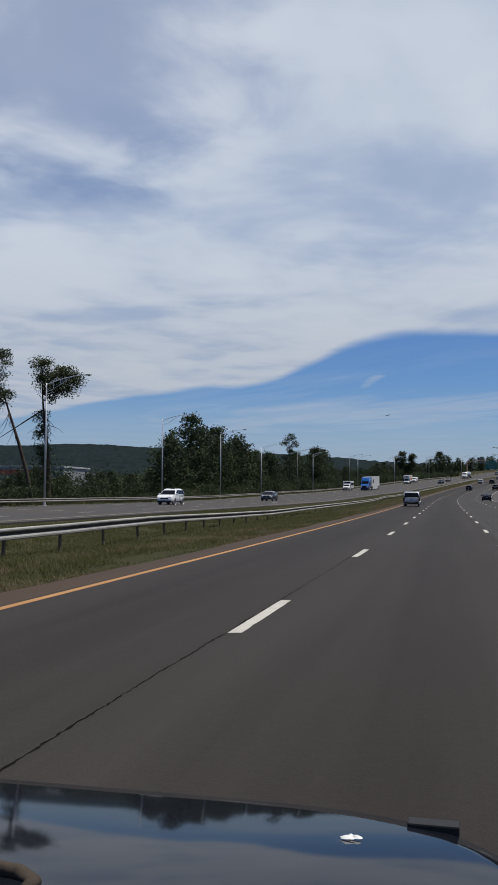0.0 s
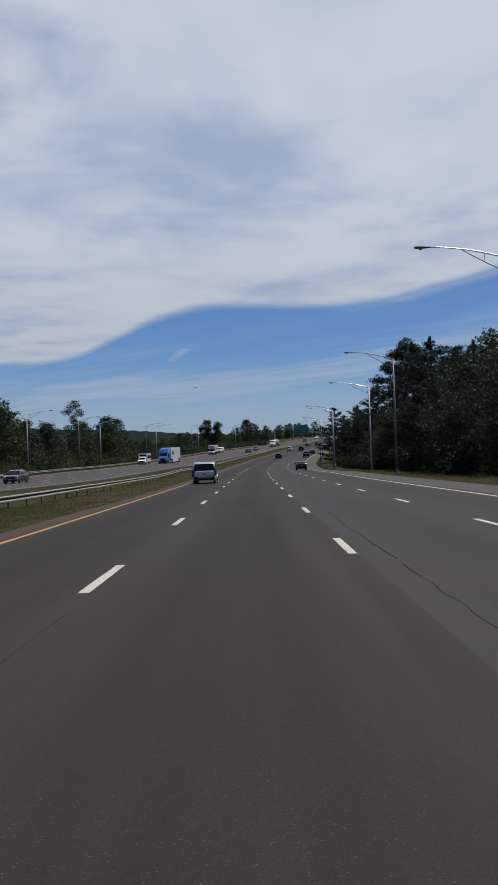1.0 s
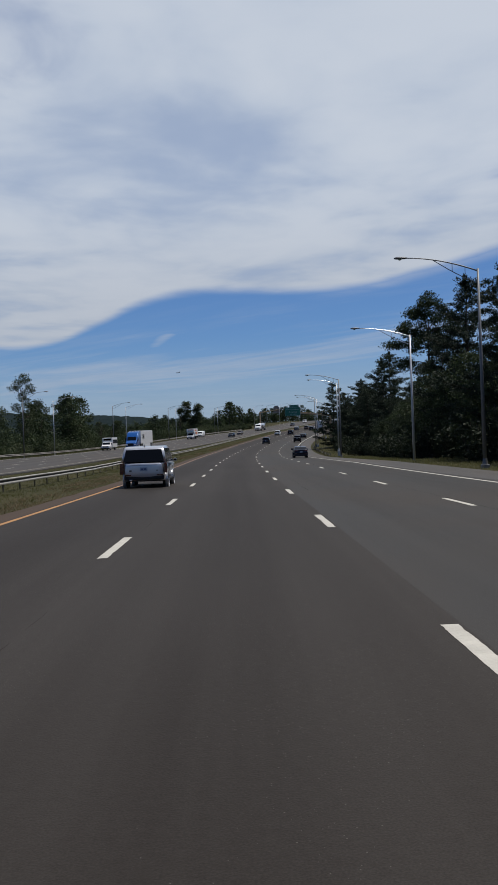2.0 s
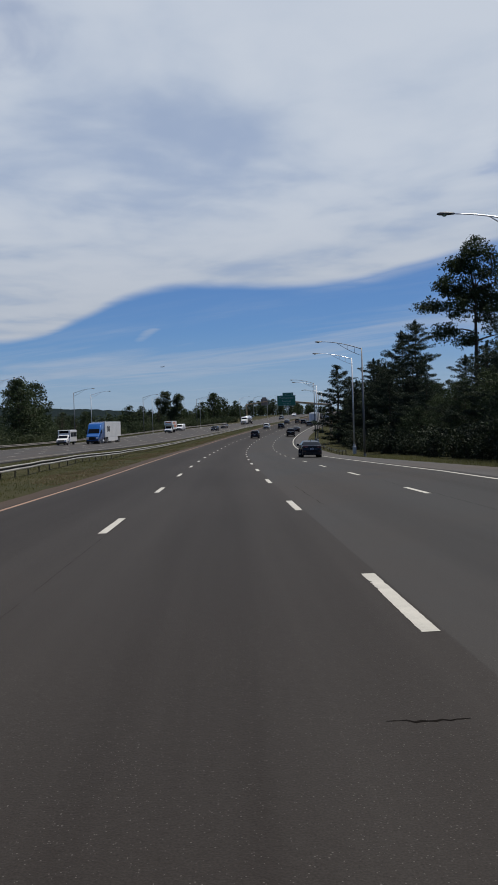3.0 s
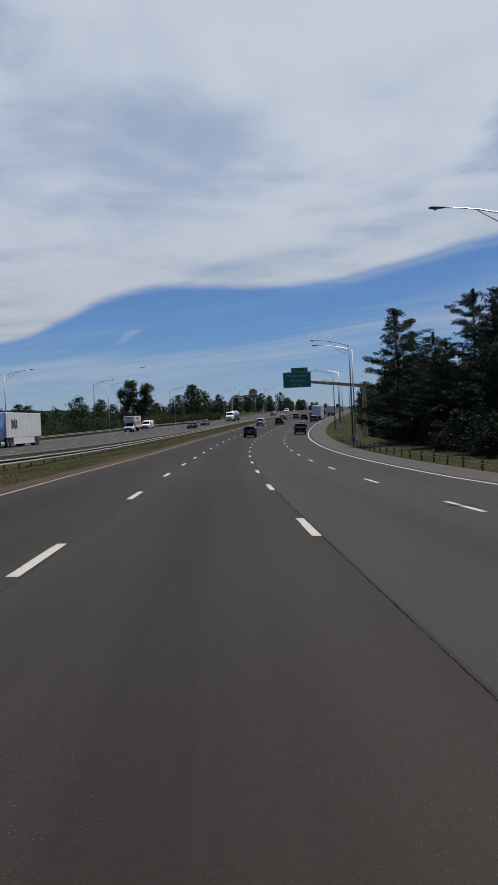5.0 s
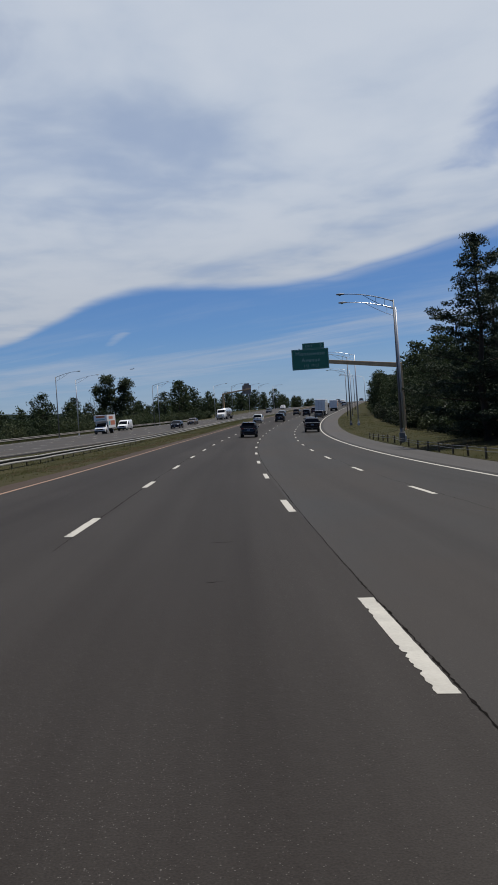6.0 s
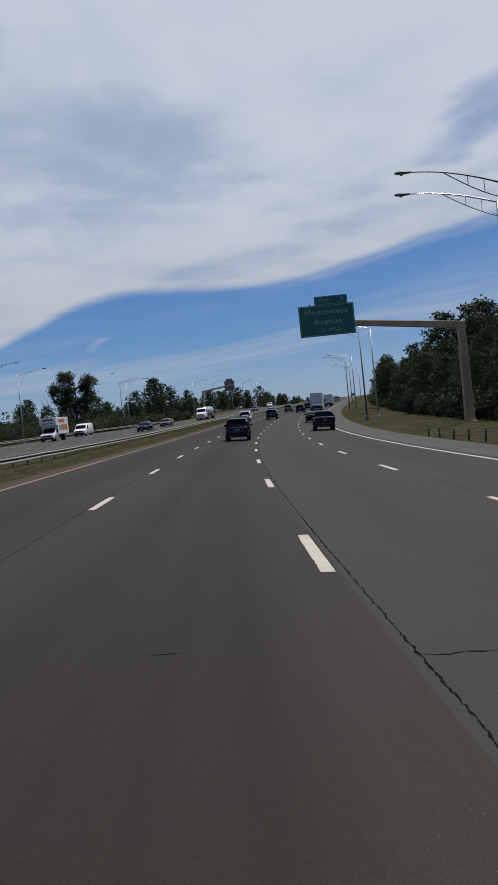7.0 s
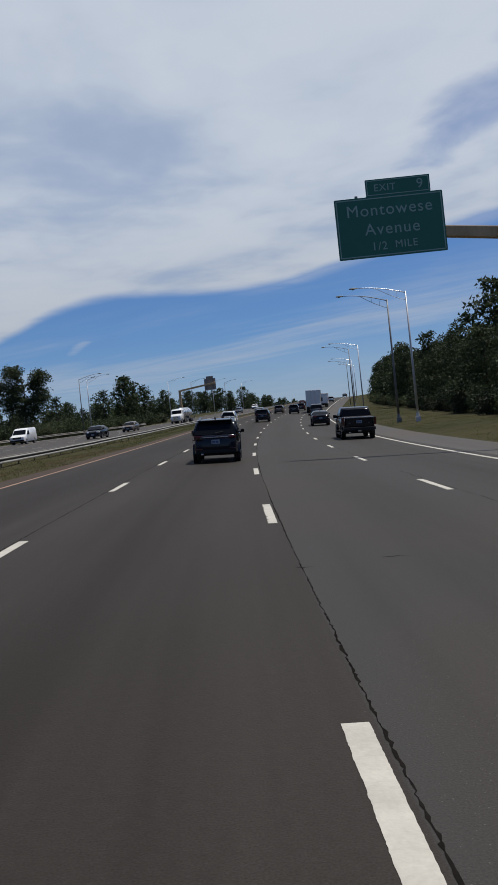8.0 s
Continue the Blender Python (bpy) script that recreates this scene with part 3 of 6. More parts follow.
def build_rail(name, line, face, s0, s1, label, ground, seed, mat=None):
    """A W-beam rail of lapped panels on posts; face: +1 looks to the right of the way."""
    rng = random.Random(seed)
    mat = mat or STEEL
    root = new(name)
    root.matrix_world = stand(s0, line(s0), ground(s0))
    tagged(root, label, "guardrail")
    inv = root.matrix_world.inverted()
    prof = beam_profile()
    n = int((s1 - s0) / 3.3)
    sag = [rng.gauss(0, 0.007) for _ in range(n + 2)]
    out = [rng.gauss(0, 0.011) for _ in range(n + 2)]
    pm = bpy.data.meshes.new("post")
    bm = bmesh.new()
    box(bm, -0.028, 0.028, -0.05, 0.05, -0.3, 0.67)
    bm.to_mesh(pm)
    bm.free()
    pm.materials.append(POST)
    for k in range(n):
        a, b = s0 + 3.3 * k, s0 + 3.3 * (k + 1) + 0.25
        verts, faces = [], []
        for i in range(4):
            f = i / 3
            s = a + (b - a) * f
            g = ground(s)
            for back in (0, 1):
                for o, u in prof:
                    d = line(s) + face * (o + 0.06 - 0.006 * back + 0.003 * (k % 2)) + out[k] * (1 - f) + out[k + 1] * f
                    verts.append(inv @ at(s, d, g + 0.58 + u * (1 - 0.02 * back) + sag[k] * (1 - f) + sag[k + 1] * f))
        w = len(prof)
        for i in range(3):
            for back in (0, 1):
                for j in range(w - 1):
                    p = i * 2 * w + back * w + j
                    faces.append((p, p + 1, p + 2 * w + 1, p + 2 * w))
            for j in (0, w - 1):
                p = i * 2 * w + j
                faces.append((p, p + w, p + 3 * w, p + 2 * w))
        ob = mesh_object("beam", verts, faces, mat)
        # the valley between the two ridges and the bottom lip are darker brown-grey
        ob.data.materials.append(STEEL_BROWN)
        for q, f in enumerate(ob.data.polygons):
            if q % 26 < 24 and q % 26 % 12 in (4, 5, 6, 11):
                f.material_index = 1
        ob.parent = root
        po = new("post", pm)
        po.parent = root
        po.matrix_parent_inverse = Matrix()
        po.matrix_basis = inv @ stand(a, line(a) - face * 0.02 + out[k], ground(a) + sag[k]) @ pose(0, 0, 0, rng.gauss(0, 2), rng.gauss(0, 2), 0)
    return root


def median_line(s):
    return float(np.interp(s, [0, 30, 70, 150, 210, 320, 500], [-10.6, -10.6, -11.2, -11.2, -11.5, -11.4, -10.4])) + 0.13 * noise.noise((s * 0.05, 0, 9))


def edge_line_far(s):
    return outer(s) - 0.55


def rail_foot(s):
    """Height of the median rail's foot over the road, ground hidden in the grass."""
    return float(np.interp(s, [0, 20, 32, 58, 90, 175, 200, 500], [0.50, 0.56, 0.64, 0.40, 0.45, 0.47, 0.22, 0.24])) - 0.736


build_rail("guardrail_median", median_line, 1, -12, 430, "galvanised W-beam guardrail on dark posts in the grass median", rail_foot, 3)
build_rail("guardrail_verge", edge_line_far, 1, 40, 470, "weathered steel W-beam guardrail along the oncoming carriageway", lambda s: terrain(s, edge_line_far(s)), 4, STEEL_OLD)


# ---------------------------------------------------------------- street lamps
def build_lamp(pole_mat, arm_mat, height, reach, rise):
    """A tapered pole with a trussed arm over the road (towards -x) and a cobra head."""
    root = new("street_lamp")
    bm = bmesh.new()
    tube(bm, [(0, 0, 0.02), (0, 0, height * 0.5), (0, 0, height)], [0.115, 0.09, 0.06], 12)
    part("pole", bm, pole_mat, root, smooth=True)
    bm = bmesh.new()
    box(bm, -0.2, 0.2, -0.2, 0.2, -1.0, 0.03, 0.02)
    tube(bm, [(0, 0, 0.03), (0, 0, 0.35)], [0.15, 0.12], 12)
    part("base_plate", bm, pole_mat, root)
    bm = bmesh.new()
    pts = []
    for i in range(11):
        f = i / 10
        pts.append((-reach * f, 0, height - 0.12 + rise * (1 - (1 - f) ** 1.8)))
    tube(bm, pts, [0.042 - 0.016 * i / 10 for i in range(11)], 8)
    part("arm", bm, arm_mat, root, smooth=True)
    bm = bmesh.new()
    low = [(0, 0, height - 0.75)]
    for i in range(1, 7):
        f = i / 6 * 0.62
        top = height - 0.12 + rise * (1 - (1 - f) ** 1.8)
        low.append((-reach * f, 0, height - 0.75 + (top - 0.03 - height + 0.75) * (i / 6) ** 0.9))
    tube(bm, low, 0.022, 6)
    part("brace", bm, arm_mat, root)
    for f in (0.18, 0.36):
        bm = bmesh.new()
        top = height - 0.12 + rise * (1 - (1 - f) ** 1.8)
        bottom = height - 0.75 + (top - 0.03 - height + 0.75) * (f / 0.62) ** 0.9
        tube(bm, [(-reach * f, 0, bottom), (-reach * f, 0, top)], 0.016, 6)
        part("strut", bm, arm_mat, root)
    bm = bmesh.new()
    z = height - 0.12 + rise
    secs = [(0.0, 0.05, 0.04), (0.12, 0.10, 0.07), (0.35, 0.16, 0.09), (0.6, 0.15, 0.08), (0.72, 0.06, 0.04)]
    rings = []
    for q, w, h in secs:
        rings.append([bm.verts.new((-reach - q + 0.06, w * math.cos(a), z + (h if math.sin(a) > 0 else h * 0.55) * math.sin(a))) for a in (2 * math.pi * j / 10 for j in range(10))])
    for a, b in zip(rings, rings[1:]):
        for j in range(10):
            bm.faces.new((a[j], a[(j + 1) % 10], b[(j + 1) % 10], b[j]))
    bm.faces.new(rings[0]), bm.faces.new(list(reversed(rings[-1])))
    head = part("lamp_head", bm, DARK_STEEL, root, "dark cobra-head luminaire", smooth=True)
    bm = bmesh.new()
    tube(bm, [(-reach - 0.36, 0, z - 0.045), (-reach - 0.36, 0, z - 0.10)], [0.12, 0.05], 10)
    part("lens", bm, SIGN_WHITE, head)
    return root


LAMP_LIGHT = build_lamp(ALU, ALU_GLINT, 10.5, 3.95, 0.75)
tagged(LAMP_LIGHT, "tall pale aluminium street lamp with trussed arm over the road", "street lamp", "street lamps")
LAMP_DARK = build_lamp(DARK_STEEL, DARK_STEEL, 10.5, 3.8, 0.8)
tagged(LAMP_DARK, "tall dull grey street lamp with trussed arm over the road", "street lamp", "street lamps")
RIGHT_L = [(76.0, 12.5, -0.1), (140.2, 13.8, -0.72), (210.5, 14.1, 0.8), (276.7, 13.3, 0.5), (343.3, 14.5, 0.6), (412, 14.6), (478, 14.6), (545, 14.6)]
RIGHT_D = [(117.8, 13.3, 0.1), (190.4, 12.8, -0.1), (274.3, 12.8, 0.8), (348.0, 13.5, 0.5), (420, 13.4), (492, 13.4)]
LEFT_L = [(80.5, -37.3, None, 1.12), (121, -38.6, None, 1.10), (151, -38.0, None, 1.07), (189, -39.5), (243, -38.3), (306, -37.2), (371, -37.2), (438, -36.4), (497, -32.6), (560, -32), (622, -32)]
LEFT_D = [(222, -38.2), (290, -36.8), (355, -36.0), (434, -36.8), (530, -33), (590, -33)]
first_l, first_d = True, True
for spots, kind, turn in ((RIGHT_L, 0, 0), (RIGHT_D, 1, 0), (LEFT_L, 0, 180), (LEFT_D, 1, 180)):
    for s, d, *up in spots:
        m = stand(s, d + 10.5 * bank(s), up[0] if up and up[0] is not None else terrain(s, d), turn) @ Matrix.Diagonal((1, 1, up[1] if len(up) > 1 else 1, 1))
        src = LAMP_DARK if kind else LAMP_LIGHT
        if (first_d if kind else first_l):
            src.matrix_basis = m
            if kind:
                first_d = False
            else:
                first_l = False
        else:
            copy_thing(src, m)


# ---------------------------------------------------------------- sign gantries
def words(text, size, x, z, y, parent, name="lettering"):
    cu = bpy.data.curves.new(name, "FONT")
    cu.body, cu.size, cu.align_x, cu.align_y = text, size, "CENTER", "CENTER"
    cu.extrude, cu.space_character = 0.004, 1.12
    tmp = bpy.data.objects.new(name, cu)
    scene.collection.objects.link(tmp)
    bpy.context.view_layer.update()
    me = bpy.data.meshes.new_from_object(tmp.evaluated_get(bpy.context.evaluated_depsgraph_get()))
    bpy.data.objects.remove(tmp)
    me.materials.clear()
    me.materials.append(SIGN_WHITE)
    ob = new(name, me)
    ob.parent = parent
    ob.matrix_basis = Matrix.Translation((x, y, z)) @ pose(0, 0, 0, 90, 0, 0)
    ob["label"] = "white reflective lettering"
    return ob


def panel(bm, w, h, t=0.05, r=0.12, x=0.0, z=0.0):
    """An upright sheet with rounded corners, facing -y."""
    pts = []
    for cx, cz, a0 in ((w / 2 - r, h / 2 - r, 0), (-w / 2 + r, h / 2 - r, 90), (-w / 2 + r, -h / 2 + r, 180), (w / 2 - r, -h / 2 + r, 270)):
        for i in range(5):
            a = radians(a0 + 22.5 * i)
            pts.append((x + cx + r * math.cos(a), z + cz + r * math.sin(a)))
    a = [bm.verts.new((p, -t / 2, q)) for p, q in pts]
    b = [bm.verts.new((p, t / 2, q)) for p, q in pts]
    bm.faces.new(a), bm.faces.new(list(reversed(b)))
    for i in range(len(pts)):
        j = (i + 1) % len(pts)
        bm.faces.new((a[i], a[j], b[j], b[i]))
    return bm


def border(bm, w, h, t, band, inset, x=0.0, z=0.0, y=0.0):
    for x0, x1, z0, z1 in ((-w / 2 + inset, w / 2 - inset, h / 2 - inset - band, h / 2 - inset), (-w / 2 + inset, w / 2 - inset, -h / 2 + inset, -h / 2 + inset + band),
                           (-w / 2 + inset, -w / 2 + inset + band, -h / 2 + inset + band, h / 2 - inset - band), (w / 2 - inset - band, w / 2 - inset, -h / 2 + inset + band, h / 2 - inset - band)):
        box(bm, x + x0, x + x1, y - t, y, z + z0, z + z1)
    return bm


def build_gantry():
    """A cantilever of weathering steel with a green exit sign; origin at the post's foot."""
    root = new("sign_gantry")
    s, d = 300.6, 17.1
    g = terrain(s, d)
    root.matrix_world = stand(s, d, g)
    tagged(root, "brown weathering-steel cantilever gantry with green exit sign", "sign gantry")
    top = 8.62 - g
    bm = bmesh.new()
    box(bm, -0.28, 0.28, -0.28, 0.28, 0.0, top - 0.86, 0.05)
    for v in bm.verts:
        k = 1.18 - 0.30 * v.co.z / top
        v.co.x, v.co.y = v.co.x * k, v.co.y * k
    part("post", bm, RUST, root)
    bm = bmesh.new()
    box(bm, -0.45, 0.45, -0.45, 0.45, -0.6, 0.06, 0.03)
    part("base_plate", bm, RUST, root)
    bm = bmesh.new()
    box(bm, -7.6, -0.25, -0.17, 0.17, top - 0.20, top + 0.20, 0.04)
    for v in bm.verts:
        k = 1.0 + 0.25 * (v.co.x + 7.6) / 7.6
        v.co.z = top + (v.co.z - top) * k - (v.co.x + 9.46) * 0.117
    part("arm", bm, RUST, root)
    bm = bmesh.new()
    box(bm, -11.3, -7.6, 0.0, 0.16, top - 0.13, top + 0.13, 0.02)
    for v in bm.verts:
        v.co.z -= (v.co.x + 9.46) * 0.117
    part("arm_end", bm, RUST, root)
    for x in (-10.6, -8.4):
        bm = bmesh.new()
        box(bm, x - 0.05, x + 0.05, -0.12, -0.02, top - 0.85, top + 1.35)
        part("bracket", bm, DARK_STEEL, root)
    zc = 8.89 - g
    bm = bmesh.new()
    panel(bm, 3.95, 2.2, 0.05, 0.04)
    board = part("sign_panel", bm, SIGN_GREEN, root, "green reflective sign panel")
    board.matrix_basis = Matrix.Translation((-9.46, -0.19, zc - 0.12))
    bm = bmesh.new()
    border(bm, 3.95, 2.2, 0.006, 0.035, 0.05, 0, 0, -0.027)
    part("border", bm, SIGN_WHITE, board, "thin white border")
    words("Montowese", 0.60, 0.0, 0.60, -0.03, board)
    words("Avenue", 0.60, 0.05, -0.10, -0.03, board)
    words("1/2", 0.42, -0.48, -0.72, -0.03, board)
    words("MILE", 0.38, 0.50, -0.70, -0.03, board)
    bm = bmesh.new()
    panel(bm, 2.35, 0.62, 0.05, 0.03)
    tab = part("exit_tab", bm, SIGN_GREEN, root, "small green exit number panel")
    tab.matrix_basis = Matrix.Translation((-9.07, -0.19, zc + 1.29))
    bm = bmesh.new()
    border(bm, 2.35, 0.62, 0.006, 0.025, 0.04, 0, 0, -0.027)
    part("border", bm, SIGN_WHITE, tab, "thin white border")
    words("EXIT", 0.36, -0.48, -0.02, -0.03, tab)
    words("9", 0.50, 0.80, 0.0, -0.03, tab)
    return root


build_gantry()


def build_far_gantry():
    root = new("sign_gantry")
    s, d = 494.0, -28.6
    g = terrain(s, d)
    root.matrix_world = stand(s, d, g)
    tagged(root, "rusty cantilever gantry showing the back of a sign", "sign gantry")
    top = 6.9 - g
    bm = bmesh.new()
    box(bm, -0.28, 0.28, -0.28, 0.28, 0, top + 0.2, 0.05)
    part("post", bm, RUST, root)
    bm = bmesh.new()
    box(bm, 0.28, 9.2, -0.18, 0.18, top - 0.2, top + 0.25, 0.04)
    for v in bm.verts:
        v.co.z += 0.12 * v.co.x
    part("arm", bm, RUST, root)
    bm = bmesh.new()
    panel(bm, 2.9, 2.9, 0.06, 0.1)
    b = part("sign_panel", bm, SIGN_BACK, root, "plain brown-grey back of a sign")
    b.matrix_basis = Matrix.Translation((7.9, 0.25, top + 0.9))
    bm = bmesh.new()
    panel(bm, 1.8, 0.6, 0.06, 0.06)
    b = part("exit_tab", bm, SIGN_BACK, root)
    b.matrix_basis = Matrix.Translation((7.9, 0.25, top + 2.65))
    for x in (7.1, 8.7):
        bm = bmesh.new()
        box(bm, x - 0.06, x + 0.06, 0.12, 0.22, top - 0.5, top + 2.6)
        part("bracket", bm, DARK_STEEL, root)


build_far_gantry()


# ---------------------------------------------------------------- trees and shrubs
def leaf_mesh(name, rng, clumps, per, size, mat, flat=0.0, long=1.0, wide=0.55):
    """Many small leaf sprays: clumps are (centre, radii); each spray is a small pointed blade."""
    c = np.repeat(np.array([q[0] for q in clumps]), per, axis=0)
    r = np.repeat(np.array([q[1] for q in clumps]), per, axis=0)
    n = len(c)
    v = rng.normal(size=(n, 3))
    v /= np.linalg.norm(v, axis=1)[:, None]
    p = c + r * v * (rng.random((n, 1)) ** 0.45)
    a = rng.normal(size=(n, 3))
    a[:, 2] *= 1 - flat
    a /= np.linalg.norm(a, axis=1)[:, None]
    b = np.cross(a, rng.normal(size=(n, 3)))
    b /= np.linalg.norm(b, axis=1)[:, None]
    k = size * (0.55 + 0.9 * rng.random((n, 1)))
    a, b = a * k * long, b * k * wide
    verts = np.stack([p - a * 0.8 - b, p - a * 0.8 + b, p + a * 1.1], axis=1).reshape(-1, 3)
    faces = np.arange(n * 3).reshape(-1, 3)
    me = bpy.data.meshes.new(name)
    me.from_pydata(verts.tolist(), [], faces.tolist())
    me.materials.append(mat)
    return me


def limb(bm, a, b, r0, r1, rng, bend=0.12, n=4, sides=3):
    a, b = Vector(a), Vector(b)
    L = (b - a).length
    off = Vector(rng.normal(size=3)) * L * bend
    pts = [a.lerp(b, i / n) + off * math.sin(math.pi * i / n) for i in range(n + 1)]
    tube(bm, pts, [r0 + (r1 - r0) * i / n for i in range(n + 1)], sides)
    return pts


def make_tree(name, seed, height, lobes, per, size, mat, trunk_r, label, group="", lean=(0, 0), twigs=0):
    """Trunk with limbs to every lobe, and a crown of leaf clumps. lobes: (x, y, z, rx, ry, rz, clumps)."""
    rng = np.random.default_rng(seed)
    root = new(name)
    bm = bmesh.new()
    top = Vector((lean[0], lean[1], height * 0.82))
    pts = [Vector((lean[0] * f ** 1.5, lean[1] * f ** 1.5, height * 0.82 * f)) + Vector((math.sin(f * 5 + seed) * 0.12, math.cos(f * 4 + seed) * 0.12, 0)) for f in (0, 0.12, 0.3, 0.5, 0.7, 0.85, 1)]
    pts[0] = Vector((0, 0, -0.4))
    tube(bm, pts, [trunk_r * k for k in (1.35, 1.0, 0.88, 0.7, 0.5, 0.3, 0.1)], 7)
    clumps = []
    for x, y, z, rx, ry, rz, n in lobes:
        c = Vector((x, y, z))
        f = max(0.15, min(0.9, (z - rz * 0.9) / (height * 0.82)))
        i = f * 6
        start = pts[int(i)].lerp(pts[min(6, int(i) + 1)], i - int(i))
        limb(bm, start, c, trunk_r * 0.38, 0.03, rng)
        v = rng.normal(size=(n, 3))
        v /= np.linalg.norm(v, axis=1)[:, None]
        q = np.array(c) + v * np.array((rx, ry, rz)) * (rng.random((n, 1)) ** 0.35)
        for p in q:
            s = 0.55 + 0.65 * rng.random()
            clumps.append((p, np.array((s, s, s * 0.7))))
        for p in q[:3]:
            limb(bm, c, p, 0.06, 0.015, rng, 0.1, 2, 3)
    for k in range(twigs):
        f = 0.35 + 0.5 * rng.random()
        st = pts[3].lerp(pts[5], f)
        en = st + Vector((rng.normal() * 1.0, rng.normal() * 1.0, -0.6 - 1.6 * rng.random()))
        limb(bm, st, en, 0.045, 0.010, rng, 0.09, 5)
    part("trunk", bm, BARK, root, smooth=True)
    me = leaf_mesh("crown", rng, clumps, per, size, mat)
    ob = new("crown", me)
    ob.parent = root
    tagged(root, label, "tree", group)
    return root


def round_lobes(seed, height, spread, n, clear=0.2):
    rng = random.Random(seed)
    out = []
    for i in range(n):
        f = (i + 0.5) / n
        z = height * (clear + (0.93 - clear) * f)
        w = spread * (math.sin(math.pi * min(1, 0.22 + 0.74 * f)) ** 0.8)
        a = i * 2.4 + rng.uniform(-0.5, 0.5)
        off = w * rng.uniform(0.35, 0.62) * (1 if i < n - 1 else 0.15)
        r = w * rng.uniform(0.42, 0.62) + 0.4
        out.append((off * math.cos(a), off * math.sin(a), z, r, r, r * rng.uniform(0.6, 0.85), int(9 + 5 * r)))
    return out


def make_pine(name, seed, height, spread, label, bare=0.12, ragged=0.5, mat=None, per=58, gap=0.044):
    """A white pine: straight trunk, flat whorls of branches carrying tufts of needles."""
    rng = np.random.default_rng(seed)
    root = new(name)
    bm = bmesh.new()
    pts = [(math.sin(i * 1.3 + seed) * 0.1, math.cos(i * 1.7 + seed) * 0.1, height * i / 8 - (0.4 if i == 0 else 0)) for i in range(9)]
    r0 = height * 0.017
    tube(bm, pts, [r0 * (1.25 - 1.18 * i / 8) for i in range(9)], 8)
    clumps = []
    z = height * bare
    while z < height * 0.985:
        f = z / height
        n = 5 if f < 0.8 else 4
        a0 = rng.random() * 6.3
        for k in range(n):
            a = a0 + 6.283 * k / n + rng.normal() * 0.25
            L = spread * min(1.0, 0.72 + 1.5 * f) * (1 - f) ** 0.66 * (0.5 + ragged * rng.random()) * (1 + 0.3 * math.sin(a + 2.5 * f * 6.283 + seed)) + 0.3
            dz = L * (0.16 + 0.42 * f) * rng.uniform(0.4, 1.4)
            up = z + rng.normal() * height * 0.014
            base, tip = Vector((0, 0, up)), Vector((L * math.cos(a), L * math.sin(a), up + dz))
            limb(bm, base, tip, 0.05 * (1 - f) + 0.02, 0.012, rng, 0.05, 2, 3)
            m = max(2, int(L * 2.4))
            for j in range(m):
                g = 0.28 + 0.72 * (j + rng.random()) / m
                p = base.lerp(tip, g) + Vector((rng.normal() * 0.22, rng.normal() * 0.22, rng.normal() * 0.10 + 0.08))
                w = 0.34 + 0.24 * rng.random()
                clumps.append((np.array(p), np.array((w * 1.3, w * 1.3, w * 0.5))))
        z += height * gap * (0.6 + 0.9 * rng.random())
    for k in range(9):
        # the leading shoot and its upswept tufts
        f, a = 0.93 + 0.085 * k / 8, rng.random() * 6.283
        r = height * 0.5 * (1.02 - f) * rng.random()
        clumps.append((np.array((r * math.cos(a), r * math.sin(a), height * f)), np.array((0.22, 0.22, 0.34))))
    part("trunk", bm, BARK, root, smooth=True)
    me = leaf_mesh("crown", rng, clumps, per, 0.086, mat or NEEDLES, 0.1, 1.4, 0.46)
    ob = new("crown", me)
    ob.parent = root
    tagged(root, label, "pine tree", "pines beside the road")
    return root


def make_shrub(seed, height, width, mat, label):
    rng = np.random.default_rng(seed)
    root = new("shrub")
    bm = bmesh.new()
    clumps = []
    for k in range(9):
        a, q = rng.random() * 6.283, width * 0.5 * rng.random() ** 0.5
        h = height * (0.45 + 0.5 * rng.random()) * (1 - 0.35 * q / width)
        tip = Vector((q * math.cos(a), q * math.sin(a), h))
        limb(bm, (q * 0.3 * math.cos(a), q * 0.3 * math.sin(a), -0.2), tip, 0.035, 0.01, rng, 0.08, 2, 3)
        for j in range(6):
            p = np.array(tip) * (0.25 + 0.75 * rng.random()) + rng.normal(size=3) * 0.3
            p[2] = max(0.25, p[2])
            s = 0.40 + 0.35 * rng.random()
            clumps.append((p, np.array((s, s, s * 0.8))))
    part("branching_stem", bm, BARK, root)
    me = leaf_mesh("foliage", rng, clumps, 25, 0.114, mat)
    ob = new("foliage", me)
    ob.parent = root
    tagged(root, label, "shrub", "roadside shrubs")
    return root


def place(src, used, s, d, turn, scale, height=None):
    """Sets a plant at a place: the first time the source itself, then copies."""
    if s > 400 or d > 25 and not 255 < s < 360:
        src = COARSE.get(src.name, src)
    m = stand(s, d, terrain(s, d) - 0.05, turn) @ Matrix.Diagonal((scale, scale, (height or 1.0) * scale, 1))
    if src.name not in used:
        used.add(src.name)
        src.matrix_basis = m
        return src
    c = copy_thing(src, m)
    c.matrix_basis = m
    return c


